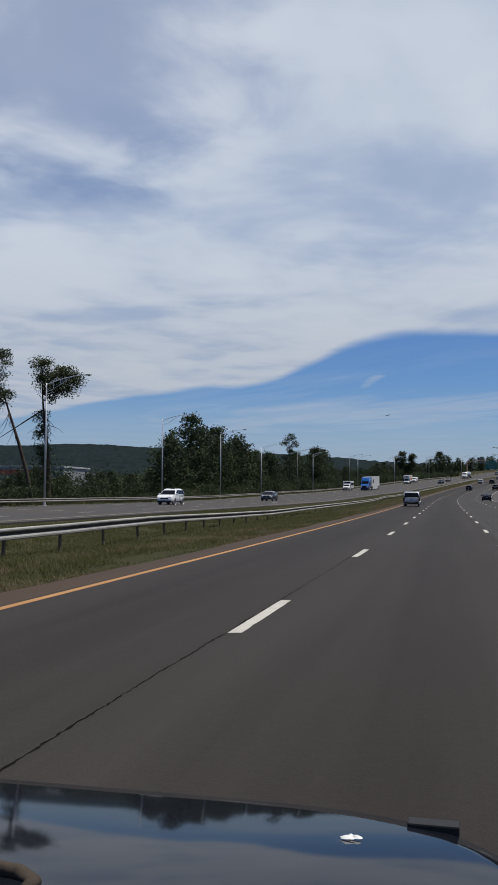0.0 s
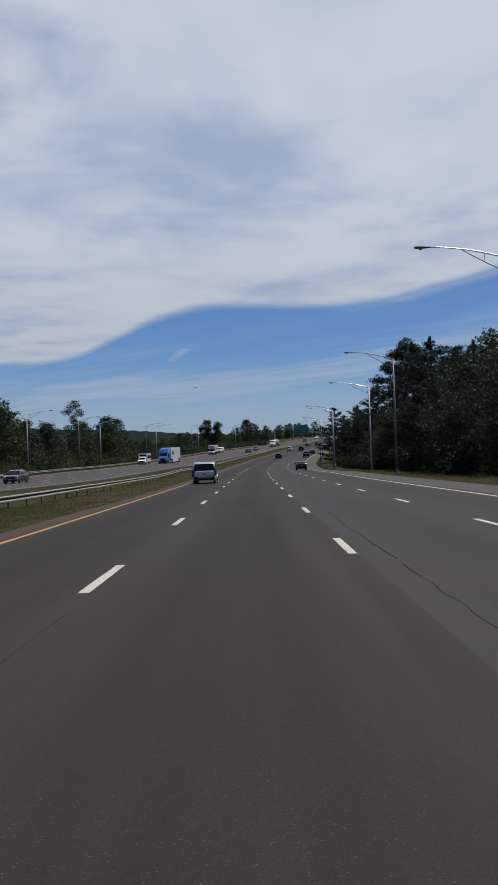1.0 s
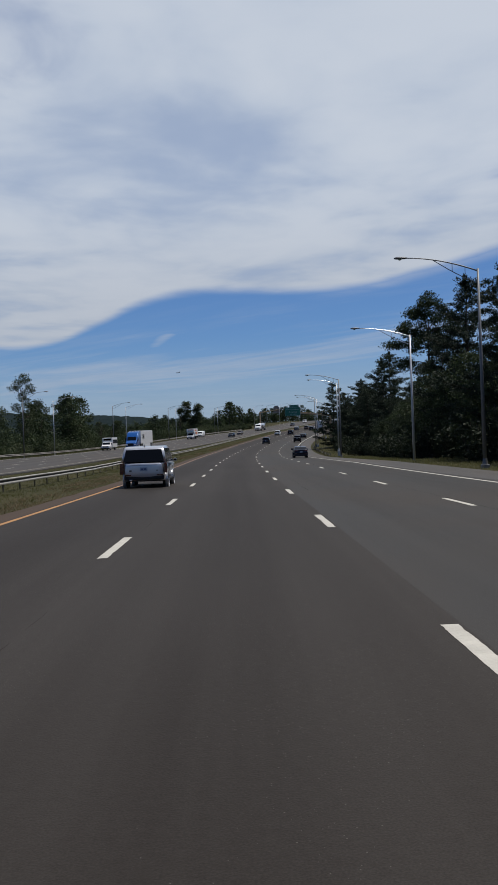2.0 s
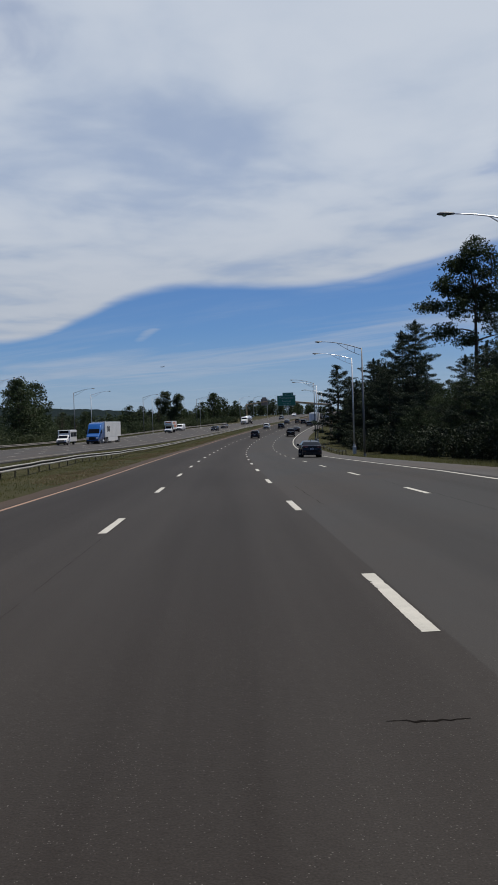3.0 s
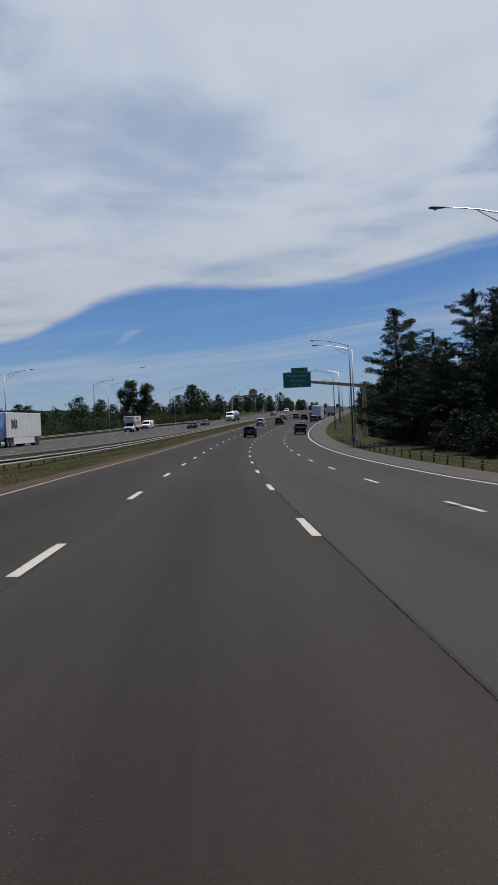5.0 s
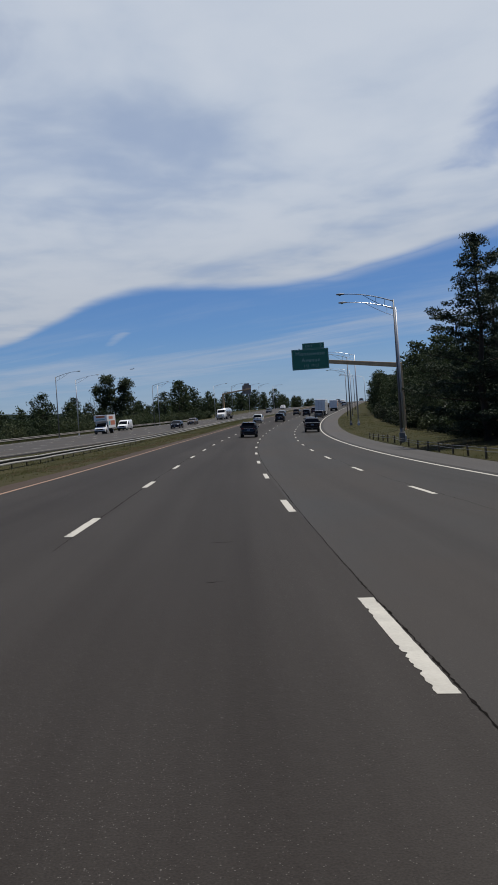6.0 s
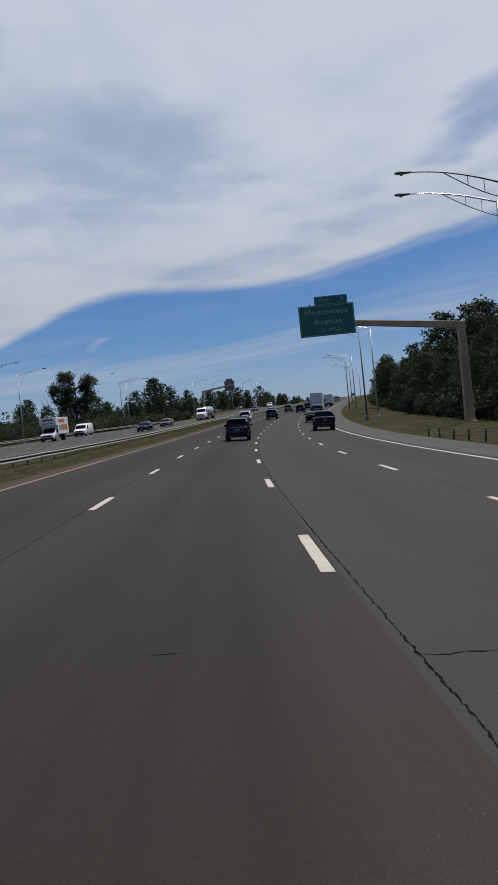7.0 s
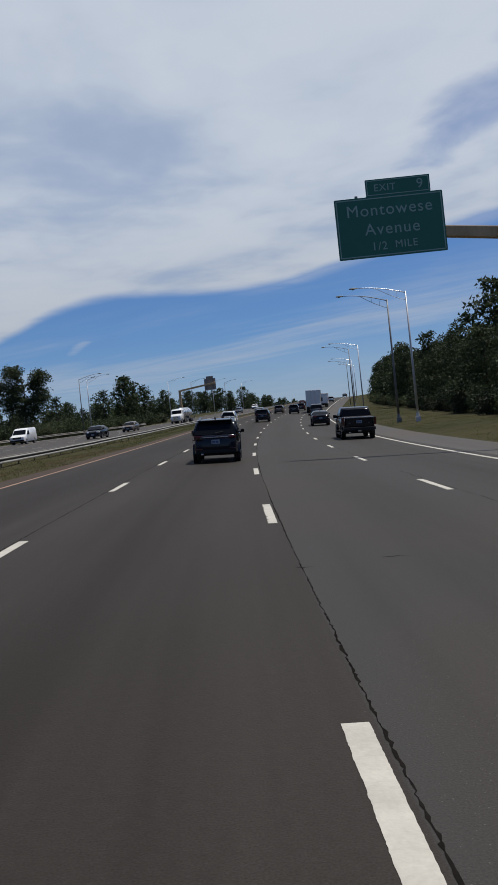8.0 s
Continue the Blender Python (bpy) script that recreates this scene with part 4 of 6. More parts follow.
SHAPES = [(12, 3.6, 11, 0.16), (11, 4.4, 12, 0.14), (13, 3.2, 11, 0.2), (9.5, 3.6, 9, 0.12), (12.5, 4.0, 13, 0.1)]
BROAD = [make_tree("tree", 11 + i, h, round_lobes(11 + i, h, sp, n, cl), 22, 0.185, LEAF, 0.2, "leafy green roadside tree with a dense uneven crown", "roadside trees") for i, (h, sp, n, cl) in enumerate(SHAPES)]
NEAR = [make_tree("tree", 21 + i, h, round_lobes(11 + i, h, sp, n, cl), 48, 0.102, LEAF, 0.2, "leafy green roadside tree with a dense uneven crown", "roadside trees") for i, (h, sp, n, cl) in enumerate(SHAPES[:4])]
PINES = [make_pine("pine_tree", 31, 16, 5.4, "tall dark white pine beside the road", 0.08, 0.75, None, 62, 0.052), make_pine("pine_tree", 32, 15, 4.8, "tall dark white pine beside the road", 0.1, 0.85, None, 62, 0.054), make_pine("pine_tree", 33, 13, 4.6, "ragged dark pine with open branches", 0.06, 0.8, None, 66, 0.070)]
SHRUBS = [make_shrub(41, 3.0, 4.0, LEAF, "dense green roadside shrub"), make_shrub(42, 2.4, 3.6, LEAF_DUSTY, "dusty pale green roadside shrub"), make_shrub(43, 3.6, 3.6, LEAF, "tall green roadside shrub"), make_shrub(44, 2.2, 4.4, LEAF_DUSTY, "low dusty green roadside shrub")]
USED = set()
# plainer ones with fewer, larger sprays for the distance and the second row
COARSE = {src.name: make_tree("tree", 11 + i, h, round_lobes(11 + i, h, sp, n, cl), 10, 0.27, LEAF, 0.2, "leafy green tree farther back with a dense uneven crown", "roadside trees") for i, (src, (h, sp, n, cl)) in enumerate(zip(BROAD, SHAPES))}
# undergrowth with the shade under the trees put into its leaf colour
SHADED_SHRUBS = [make_shrub(45, 2.8, 3.8, LEAF_SHADED, "green undergrowth shrub at the wood's edge with shade in its leaf colour"), make_shrub(46, 3.6, 3.4, LEAF_SHADED, "tall green shrub at the wood's edge with shade in its leaf colour")]
rnd = random.Random(77)

# right-hand wood: a front of broadleaves and pines, thick behind
s = 40.0
while s < 162:
    h = rnd.uniform(0.80, 1.1)
    place(NEAR[rnd.randrange(4)], USED, s, 19.5 + rnd.uniform(-1.2, 1.2), rnd.uniform(0, 360), h)
    s += rnd.uniform(4.2, 6.0)
s = 36.0
while s < 258:
    place(BROAD[rnd.randrange(5)], USED, s, 27 + rnd.uniform(-2, 3), rnd.uniform(0, 360), rnd.uniform(0.85, 1.12) if s < 160 else rnd.uniform(0.5, 0.75))
    s += rnd.uniform(7.5, 10.5)
s = 160.0
while s < 262:
    place(NEAR[rnd.randrange(4)], USED, s, 20.5 + rnd.uniform(-0.8, 1.5), rnd.uniform(0, 360), rnd.uniform(0.42, 0.62))
    s += rnd.uniform(4.5, 6.5)
for s, d, k, sc in ((134.7, 20, 1, 0.95), (149, 20.5, 0, 0.98), (113, 19.5, 1, 0.74), (122, 20, 2, 0.9), (160, 20.6, 1, 0.80), (167, 21, 0, 0.66), (175, 21.0, 1, 0.6), (184, 21.5, 0, 0.55),
                    (212, 22.0, 1, 0.74), (226, 25, 0, 1.06), (238, 25, 0, 1.05), (238, 21.4, 1, 0.84), (231.5, 21.5, 1, 0.78), (221, 20.5, 0, 0.62), (245, 22.5, 1, 0.80), (251, 22.2, 0, 0.85), (258.5, 20.0, 1, 0.70), (262.4, 17.0, 2, 1.02), (268.5, 19.6, 2, 0.88), (271, 21.0, 1, 0.62), (231, 19.0, 2, 0.6), (255, 19.4, 2, 0.62), (247, 18.8, 1, 0.6), (199, 21.0, 1, 0.55)):
    place(PINES[k], USED, s, d, rnd.uniform(0, 360), sc)
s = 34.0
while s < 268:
    place(SHADED_SHRUBS[rnd.randrange(2)], USED, s, rnd.uniform(15.8, 17.8) + (1.4 if 150 < s < 225 else 2.0 if s > 240 else 0.5), rnd.uniform(0, 360), rnd.uniform(0.7, 1.25))
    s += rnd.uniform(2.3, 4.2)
# right-hand wood farther on, close behind a strip of mown grass
s = 270.0
while s < 560:
    k = rnd.randrange(5)
    place(NEAR[k % 4] if s < 335 else BROAD[k], USED, s, float(np.interp(s, [270, 300, 400], [20.5, 22.2, 24])) + rnd.uniform(-1.2, 1.5), rnd.uniform(0, 360), rnd.uniform(0.56, 0.76))
    place(SHADED_SHRUBS[rnd.randrange(2)] if s < 400 else SHRUBS[rnd.randrange(4)], USED, s + 1.5, float(np.interp(s, [270, 300, 400], [18.8, 19.6, 20.5])) + rnd.uniform(-0.6, 0.8), rnd.uniform(0, 360), rnd.uniform(0.7, 1.2))
    if s < 420:
        place(SHRUBS[rnd.randrange(4)], USED, s + 3.2, float(np.interp(s, [270, 300, 400], [19.0, 20.4, 22.0])) + rnd.uniform(-0.8, 0.8), rnd.uniform(0, 360), rnd.uniform(0.9, 1.4))
    place(BROAD[rnd.randrange(5)], USED, s + 3, 31 + rnd.uniform(-2.0, 2.5), rnd.uniform(0, 360), rnd.uniform(0.8, 1.0))
    s += rnd.uniform(4.8, 7.0)
s = 400.0
while s < 600:
    place(BROAD[rnd.randrange(5)], USED, s, 22.5 + rnd.uniform(-1.5, 1.5), rnd.uniform(0, 360), rnd.uniform(0.7, 0.9))
    s += rnd.uniform(8, 12)
for s, d, sc in ((361, 26.5, 1.08), (385, 28, 0.95), (352, 30, 1.12), (438, 29, 1.05), (362, 30, 1.15)):
    place(BROAD[2], USED, s, d, rnd.uniform(0, 360), sc)

# left: trees behind the oncoming carriageway
for s, d, k, sc in ((150.8, -47, 3, 1.1), (158, -49, 4, 0.95), (166, -47.5, 2, 1.22), (174, -48, 4, 1.1), (182.5, -47.5, 0, 1.2), (190, -49, 4, 1.08), (199.9, -47, 1, 1.2), (207, -49, 0, 1.05), (215, -47, 3, 1.1), (223, -49, 4, 0.86),
                    (231, -47.5, 1, 0.95), (240, -49, 0, 0.92), (262, -48, 3, 1.15), (271, -49, 4, 0.95), (281, -45, 2, 1.03), (290, -48, 1, 1.18), (298, -47, 0, 1.1), (310, -50, 3, 0.6), (321, -48, 4, 0.5),
                    (375.7, -45, 3, 0.95), (459, -47, 3, 0.68), (446, -45, 3, 0.76), (485, -46, 3, 0.9), (505, -46, 0, 1.02), (512, -47, 4, 0.95), (522, -45, 1, 0.85), (550, -46, 3, 0.86), (575, -44, 1, 0.8), (600, -42, 3, 0.9), (630, -42, 0, 0.85), (673, -40, 0, 0.95), (700, -40, 1, 0.8), (740, -38, 3, 0.9), (790, -36, 1, 0.8)):
    place(BROAD[k], USED, s, d, rnd.uniform(0, 360), sc * (1.12 if s < 330 else 1.17 if 430 < s < 560 else 1.0))
s = 330.0
while s < 860:
    place(BROAD[rnd.randrange(5)], USED, s, float(np.interp(s, [330, 500, 860], [-58, -50, -38])) + rnd.uniform(-5, 3), rnd.uniform(0, 360), rnd.uniform(0.55, 0.8))
    s += rnd.uniform(6.0, 9.5)
s = 560.0
while s < 860:
    place(BROAD[rnd.randrange(5)], USED, s, 24 + rnd.uniform(-3, 4), rnd.uniform(0, 360), rnd.uniform(0.7, 1.0))
    s += rnd.uniform(7.0, 10.0)
s = 84.0
while s < 520:
    place(SHRUBS[rnd.randrange(4)], USED, s, (outer(s) - 5.6) + rnd.uniform(-1.5, 1.0), rnd.uniform(0, 360), rnd.uniform(0.45, 1.6) * (0.9 if s < 140 else 1.0))
    if s < 460:
        place(*((BROAD[rnd.randrange(5)], USED, s + 1.2, (outer(s) - 9.5) + rnd.uniform(-2, 2), rnd.uniform(0, 360), rnd.uniform(0.24, 0.44)) if s < 150 else (SHRUBS[rnd.randrange(4)], USED, s + 1.2, (outer(s) - 10.5) + rnd.uniform(-2, 2), rnd.uniform(0, 360), rnd.uniform(1.0, 1.9))))
    s += rnd.uniform(2.6, 4.4)
s = 104.0
while s < 240:
    place(BROAD[rnd.randrange(5)], USED, s, -53 + rnd.uniform(-4, 3), rnd.uniform(0, 360), float(np.interp(s, [104, 135, 160, 240], [0.36, 0.42, 0.6, 0.5])) * rnd.uniform(0.85, 1.15))
    s += rnd.uniform(4.5, 7.5)
# a lone tree with two tall lobes, an airy one and two tall creeper-grown ones
twin = make_tree("tree", 61, 12.6, [(-1.6, 0, 11.0, 1.5, 1.5, 1.4, 30), (2.7, 0, 9.9, 1.4, 1.4, 1.5, 28), (-3.6, 0.5, 8.9, 1.5, 1.5, 1.2, 22), (-1.4, 0, 7.4, 1.7, 1.6, 1.3, 24), (-0.8, 0, 9.2, 1.2, 1.2, 1.1, 16), (1.9, 0, 5.8, 1.8, 1.6, 1.5, 24), (-2.5, 0, 6.2, 1.8, 1.6, 1.4, 22), (2.2, 0, 8.6, 1.1, 1.1, 1.0, 13), (2.9, 0.4, 7.4, 1.3, 1.3, 1.3, 18), (0.3, 0, 5.6, 2.8, 2.3, 1.7, 34), (-0.3, 0, 3.0, 3.4, 2.8, 1.8, 36)], 72, 0.15, LEAF_DUSTY, 0.22, "lone tree with a crown split into two tall lobes")
twin.matrix_basis = stand(425, -44, terrain(425, -44), 5) @ Matrix.Scale(1.12, 4)
airy = make_tree("tree", 62, 17.4, [(0.2, 0, 16.0, 1.7, 1.6, 1.2, 20), (-1.5, 0, 14.6, 1.2, 1.1, 0.9, 12), (1.6, 0, 14.1, 1.3, 1.2, 1.0, 13), (0.4, 0, 12.4, 1.3, 1.2, 1.3, 14), (-1.0, 0, 10.0, 1.6, 1.4, 1.2, 12), (1.3, 0, 8.6, 1.8, 1.6, 1.4, 16), (0, 0, 6.0, 2.6, 2.4, 1.8, 24), (0.5, 0, 3.2, 3.0, 2.6, 1.6, 24)], 34, 0.15, LEAF_DUSTY, 0.2, "tall thin tree with an airy yellow-green top", twigs=4)
airy.matrix_basis = stand(252, -46.5, terrain(252, -46.5), 20)
tall = make_tree("tree", 63, 16.4, [(-0.9, 0, 15.2, 1.0, 1.0, 1.0, 16), (-0.6, 0, 13.9, 1.1, 1.1, 1.0, 18), (0.9, 0, 14.5, 1.3, 1.2, 0.9, 22), (2.1, 0, 14.2, 1.0, 1.0, 0.8, 15), (2.8, 0, 13.8, 0.6, 0.6, 0.8, 8), (0.6, 0, 13.0, 1.3, 1.2, 0.8, 18), (1.9, 0, 12.9, 0.9, 0.9, 0.7, 9), (-0.1, 0, 11.9, 0.7, 0.7, 0.6, 6), (-0.6, 0, 9.9, 0.5, 0.5, 0.7, 6), (-0.7, 0, 8.2, 0.45, 0.45, 0.9, 8), (-0.7, 0, 6.4, 0.5, 0.5, 1.0, 9), (-0.6, 0, 4.6, 0.6, 0.6, 1.0, 10), (-0.5, 0, 2.6, 0.8, 0.7, 1.2, 12)], 74, 0.10, LEAF_DUSTY, 0.32, "tall creeper-grown tree with a tufted flat top and dead hanging twigs", lean=(-0.7, 0), twigs=16)
tall.matrix_basis = stand(92, -42.3, terrain(92, -42.3), 22) @ Matrix.Scale(1.02, 4)
oak = make_tree("tree", 65, 24.5, [(0.3, 0, 23.0, 1.9, 1.9, 1.5, 22), (-1.8, 0.4, 21.2, 1.6, 1.6, 1.1, 17), (2.0, 0, 21.0, 2.0, 2.0, 1.6, 22), (-3.4, 0, 18.9, 1.7, 1.7, 1.1, 17), (0.2, 1.0, 19.0, 2.2, 2.0, 1.5, 22), (3.2, 0, 18.0, 2.2, 2.0, 1.6, 22), (-5.2, 0, 16.6, 1.5, 1.5, 0.8, 13), (-2.4, -0.8, 16.2, 1.8, 1.6, 1.1, 16), (1.4, 0, 15.5, 2.2, 2.0, 1.4, 20), (-3.8, 0.4, 13.8, 1.7, 1.6, 1.0, 15), (-1.0, 0, 12.9, 1.7, 1.6, 1.0, 12), (3.6, 0, 13.6, 2.2, 2.0, 1.5, 18), (1.0, 0, 10.2, 2.0, 2.0, 1.2, 12), (4.2, 0, 10.6, 2.4, 2.2, 1.7, 20), (2.6, 0, 7.6, 2.8, 2.4, 1.8, 22), (5.2, 0, 16.0, 2.2, 2.2, 1.9, 22), (4.4, 0, 20.4, 1.9, 1.9, 1.6, 18), (1.6, 0.4, 17.2, 2.0, 1.8, 1.2, 18), (-0.6, 0.3, 21.6, 1.7, 1.7, 1.2, 16), (-1.4, 0.6, 18.0, 1.9, 1.8, 1.2, 18)], 84, 0.135, LEAF, 0.34, "tall open-crowned oak standing over the roadside wood")
oak.matrix_basis = stand(206, 28.3, terrain(206, 28.3), 8)
bm = bmesh.new()
limb(bm, (-0.5, 0, 10.6), (-5.2, 0.3, 7.4), 0.10, 0.03, np.random.default_rng(8), 0.05, 6)
limb(bm, (-3.6, 0.2, 8.4), (-4.4, 0.2, 6.6), 0.03, 0.01, np.random.default_rng(9), 0.08, 4)
part("dead_branch", bm, BARK, tall, smooth=True)
leaning = make_tree("tree", 64, 16.2, [(-3.6, 0, 14.8, 1.3, 1.3, 1.6, 24), (-3.4, 0, 11.6, 1.5, 1.5, 1.4, 24), (-4.8, 0, 12.8, 1.5, 1.5, 1.4, 18)], 74, 0.10, LEAF_DUSTY, 0.24, "leaning tree with a bare trunk and tufted crown", lean=(-3.4, 0), twigs=6)
leaning.matrix_basis = stand(86, -41.4, terrain(86, -41.4), 22)


# ---------------------------------------------------------------- grass, distance
def build_grass():
    """Uneven tufts of blades on the median and the verges."""
    rng = np.random.default_rng(5)
    verts, faces = [], []

    def tuft(s, d, h, n):
        base = at(s, d, terrain(s, d))
        for _ in range(n):
            a, r = rng.random() * 6.283, 0.4 * rng.random() ** 0.7
            x, y = base.x + r * math.cos(a), base.y + r * math.sin(a)
            L, w, b = h * (0.4 + 0.8 * rng.random()), 0.010 + 0.014 * rng.random(), rng.random() * 6.283
            lean = L * (0.5 + 1.1 * rng.random())
            i = len(verts)
            px, py = math.cos(b + 1.57) * w, math.sin(b + 1.57) * w
            verts.extend([(x - px, y - py, base.z - 0.02), (x + px, y + py, base.z - 0.02), (x + math.cos(b) * lean, y + math.sin(b) * lean, base.z + L)])
            faces.append((i, i + 1, i + 2))
    for k in range(40000):
        # thickest beside the start of the way
        s = 4 + (420 * rng.random() ** 1.5 if k % 2 else 75 * rng.random())
        lo = inner(s) + 0.5
        near = left_edge(s) - 0.78
        d = near + (lo - near) * rng.random() ** 0.8
        thin = noise.noise((s * 0.25, d * 0.8, 3))
        if thin < -0.25 and d > near - 1.4:
            continue
        tuft(s, d, (0.05 if d > near - 1.0 else 0.09) * (1 + 0.9 * thin), 7)
    for _ in range(9000):
        s = 30 + 400 * rng.random()
        d = 12.4 + (5 if s < 240 else 6) * rng.random()
        tuft(s, d, 0.18 if s < 200 else 0.07, 7)
    for _ in range(1800):
        s = 70 + 330 * rng.random()
        d = outer(s) - 1.0 - 4 * rng.random()
        tuft(s, d, 0.5, 6)
    green = len(faces)
    for _ in range(16000):
        # bleached grass in long drifts beside the margin
        s = 4 + 330 * rng.random() ** 1.4
        d = left_edge(s) - 0.76 - 2.8 * rng.random() ** 1.5
        if noise.noise((s * 0.07, d * 0.9, 8)) < -0.05:
            continue
        tuft(s, d, 0.06 if d > -7.6 else 0.11, 6)
    dry = mesh_object("dry_grass", verts[green * 3:], [(3 * k, 3 * k + 1, 3 * k + 2) for k in range(len(faces) - green)], STRAW)
    tagged(dry, "bleached straw-coloured grass along the median's edge", "grass", kind="stuff")
    ob = mesh_object("grass", verts[:green * 3], faces[:green], GRASS)
    tagged(ob, "uneven dry green grass on verges and median", "grass", kind="stuff")


build_grass()


def build_hills():
    nx, ny = 340, 24
    verts, faces = [], []
    for j in range(ny):
        for i in range(nx):
            x = -1900 + 2700 * i / (nx - 1)
            y = 1500 + 800 * j / (ny - 1)
            f = max(0.0, math.sin(math.pi * j / (ny - 1))) ** 0.7
            top = float(np.interp(x, [-1900, -800, -640, -450, -270, -170, 0, 200, 800], [110, 108, 101, 90, 80, 71, 60, 46, 36]))
            h = top * f + 6 * noise.noise((x * 0.006, y * 0.006, 1)) * f + 3.0 * noise.noise((x * 0.06, y * 0.06, 2)) * f + 3.5 * noise.noise((x * 0.13, y * 0.13, 6)) * f
            verts.append((x, y, h - 8))
    for j in range(ny - 1):
        for i in range(nx - 1):
            a = j * nx + i
            faces.append((a, a + 1, a + nx + 1, a + nx))
    tagged(mesh_object("backdrop_hills", verts, faces, HILL, smooth=True), "low wooded ridge on the horizon", "hill", kind="structure")
    # far woods in one mass: canopy clumps
    rng = np.random.default_rng(9)
    clumps, close = [], []
    for _ in range(2600):
        s, d = 90 + 1000 * rng.random() ** 1.2, -(58 + 240 * rng.random() ** 1.5)
        p = at(s, d, terrain(s, d))
        h = 4.5 + 3.5 * rng.random()
        (close if s < 380 and d > -120 else clumps).append((np.array((p.x, p.y, p.z + h * 0.55)), np.array((2.6, 2.6, h * 0.5))))
    for _ in range(900):
        s, d = 560 + 500 * rng.random(), 30 + 120 * rng.random()
        p = at(s, d, terrain(s, d))
        h = 9 + 4 * rng.random()
        clumps.append((np.array((p.x, p.y, p.z + h * 0.5)), np.array((3.0, 3.0, h * 0.5))))
    me = leaf_mesh("far_woods", rng, clumps, 64, 0.40, LEAF)
    tagged(new("middle_woods", leaf_mesh("middle_woods", rng, close, 130, 0.22, LEAF)), "low thicket behind the roadside trees", "woods", kind="stuff")
    tagged(new("far_woods", me), "distant dark green woods in a broad belt", "woods", kind="stuff")


build_hills()


# ---------------------------------------------------------------- vehicles
def paint(name, c, rough=0.3, metal=0.1):
    dark = tuple(v * 0.82 for v in c)
    return material(name, dark, c, scale=1.5, fine=30, rough=rough if max(c) > 0.1 else 0.16, metal=metal, bump=0.0, coat=0.10 if max(c) < 0.1 else 0.6, rough_var=0.06, spec=0.28)


TYRE = material("tyre_rubber", (0.014, 0.014, 0.014), (0.03, 0.029, 0.028), rough=0.85, fine=30, bump=0.2)
RIM = material("alloy_rim", (0.24, 0.24, 0.25), (0.42, 0.42, 0.43), rough=0.35, metal=0.8, bump=0)
RIM_DARK = material("dark_rim", (0.05, 0.05, 0.055), (0.12, 0.12, 0.12), rough=0.4, metal=0.7, bump=0)
TRIM = material("black_plastic_trim", (0.012, 0.012, 0.013), (0.024, 0.024, 0.024), rough=0.6, bump=0.1, spec=0.2)
GLASS = glass_material("tinted_window_glass", (0.006, 0.007, 0.009))
LIGHT_RED = material("red_light_glass", (0.040, 0.003, 0.003), (0.075, 0.005, 0.005), rough=0.12, bump=0, coat=0.6)
LIGHT_CLEAR = material("clear_light_glass", (0.55, 0.56, 0.58), (0.8, 0.8, 0.8), rough=0.1, bump=0, coat=0.6)
LAMP_GREY = material("grey_lamp_glass", (0.07, 0.065, 0.07), (0.12, 0.11, 0.11), rough=0.15, bump=0)
CHROME = material("chrome", (0.6, 0.6, 0.6), (0.75, 0.75, 0.75), rough=0.12, metal=1.0, bump=0)
PLATE = material("number_plate", (0.20, 0.24, 0.29), (0.28, 0.32, 0.37), rough=0.5, bump=0)
PLATE_BAR = material("plate_bar", (0.05, 0.07, 0.14), (0.07, 0.09, 0.17), rough=0.5, bump=0)
NAVY = paint("dark_slate_paint", (0.012, 0.014, 0.021))
BLACK = paint("black_paint", (0.007, 0.008, 0.012))
BLUE_BLACK = paint("blue_black_paint", (0.007, 0.010, 0.019))
WHITE = paint("white_paint", (0.72, 0.72, 0.71), 0.35, 0.0)
SILVER = paint("silver_paint", (0.48, 0.49, 0.51), 0.3, 0.6)
GREY = paint("grey_paint", (0.09, 0.095, 0.10))
BRONZE = paint("bronze_paint", (0.12, 0.09, 0.065))
MAROON = paint("dark_red_paint", (0.055, 0.014, 0.014))
BLUE = paint("bright_blue_paint", (0.014, 0.080, 0.27), 0.25, 0.1)
ORANGE = material("orange_vinyl", (0.36, 0.10, 0.04), (0.42, 0.14, 0.06), rough=0.5, bump=0)
TEAL = material("teal_vinyl", (0.05, 0.25, 0.27), (0.09, 0.32, 0.33), rough=0.5, bump=0)
TANK = material("polished_tank", (0.55, 0.56, 0.57), (0.72, 0.73, 0.74), scale=0.8, fine=6, rough=0.25, metal=0.8, bump=0)


def loft(bm, profile, half, rnd=0.07, narrow=None):
    """A side profile (y, z) swept across the width with rounded shoulders. narrow(y, z) scales x."""
    c = Vector((sum(p[0] for p in profile) / len(profile), sum(p[1] for p in profile) / len(profile)))
    rings = []
    for f, k in ((-1, 1.0), (-0.985, 0.45), (-0.93, 0.1), (-0.6, 0), (0, -0.12), (0.6, 0), (0.93, 0.1), (0.985, 0.45), (1, 1.0)):
        ring = []
        for y, z in profile:
            v = c - Vector((y, z))
            v = v * (rnd * k / max(v.length, 0.01))
            y2, z2 = y + v.x, z + v.y
            x = half * f * (narrow(y2, z2) if narrow else 1.0)
            ring.append(bm.verts.new((x, y2, z2)))
        rings.append(ring)
    n = len(profile)
    for a, b in zip(rings, rings[1:]):
        for j in range(n):
            bm.faces.new((a[j], a[(j + 1) % n], b[(j + 1) % n], b[j]))
    bm.faces.new(rings[0]), bm.faces.new(list(reversed(rings[-1])))
    return bm


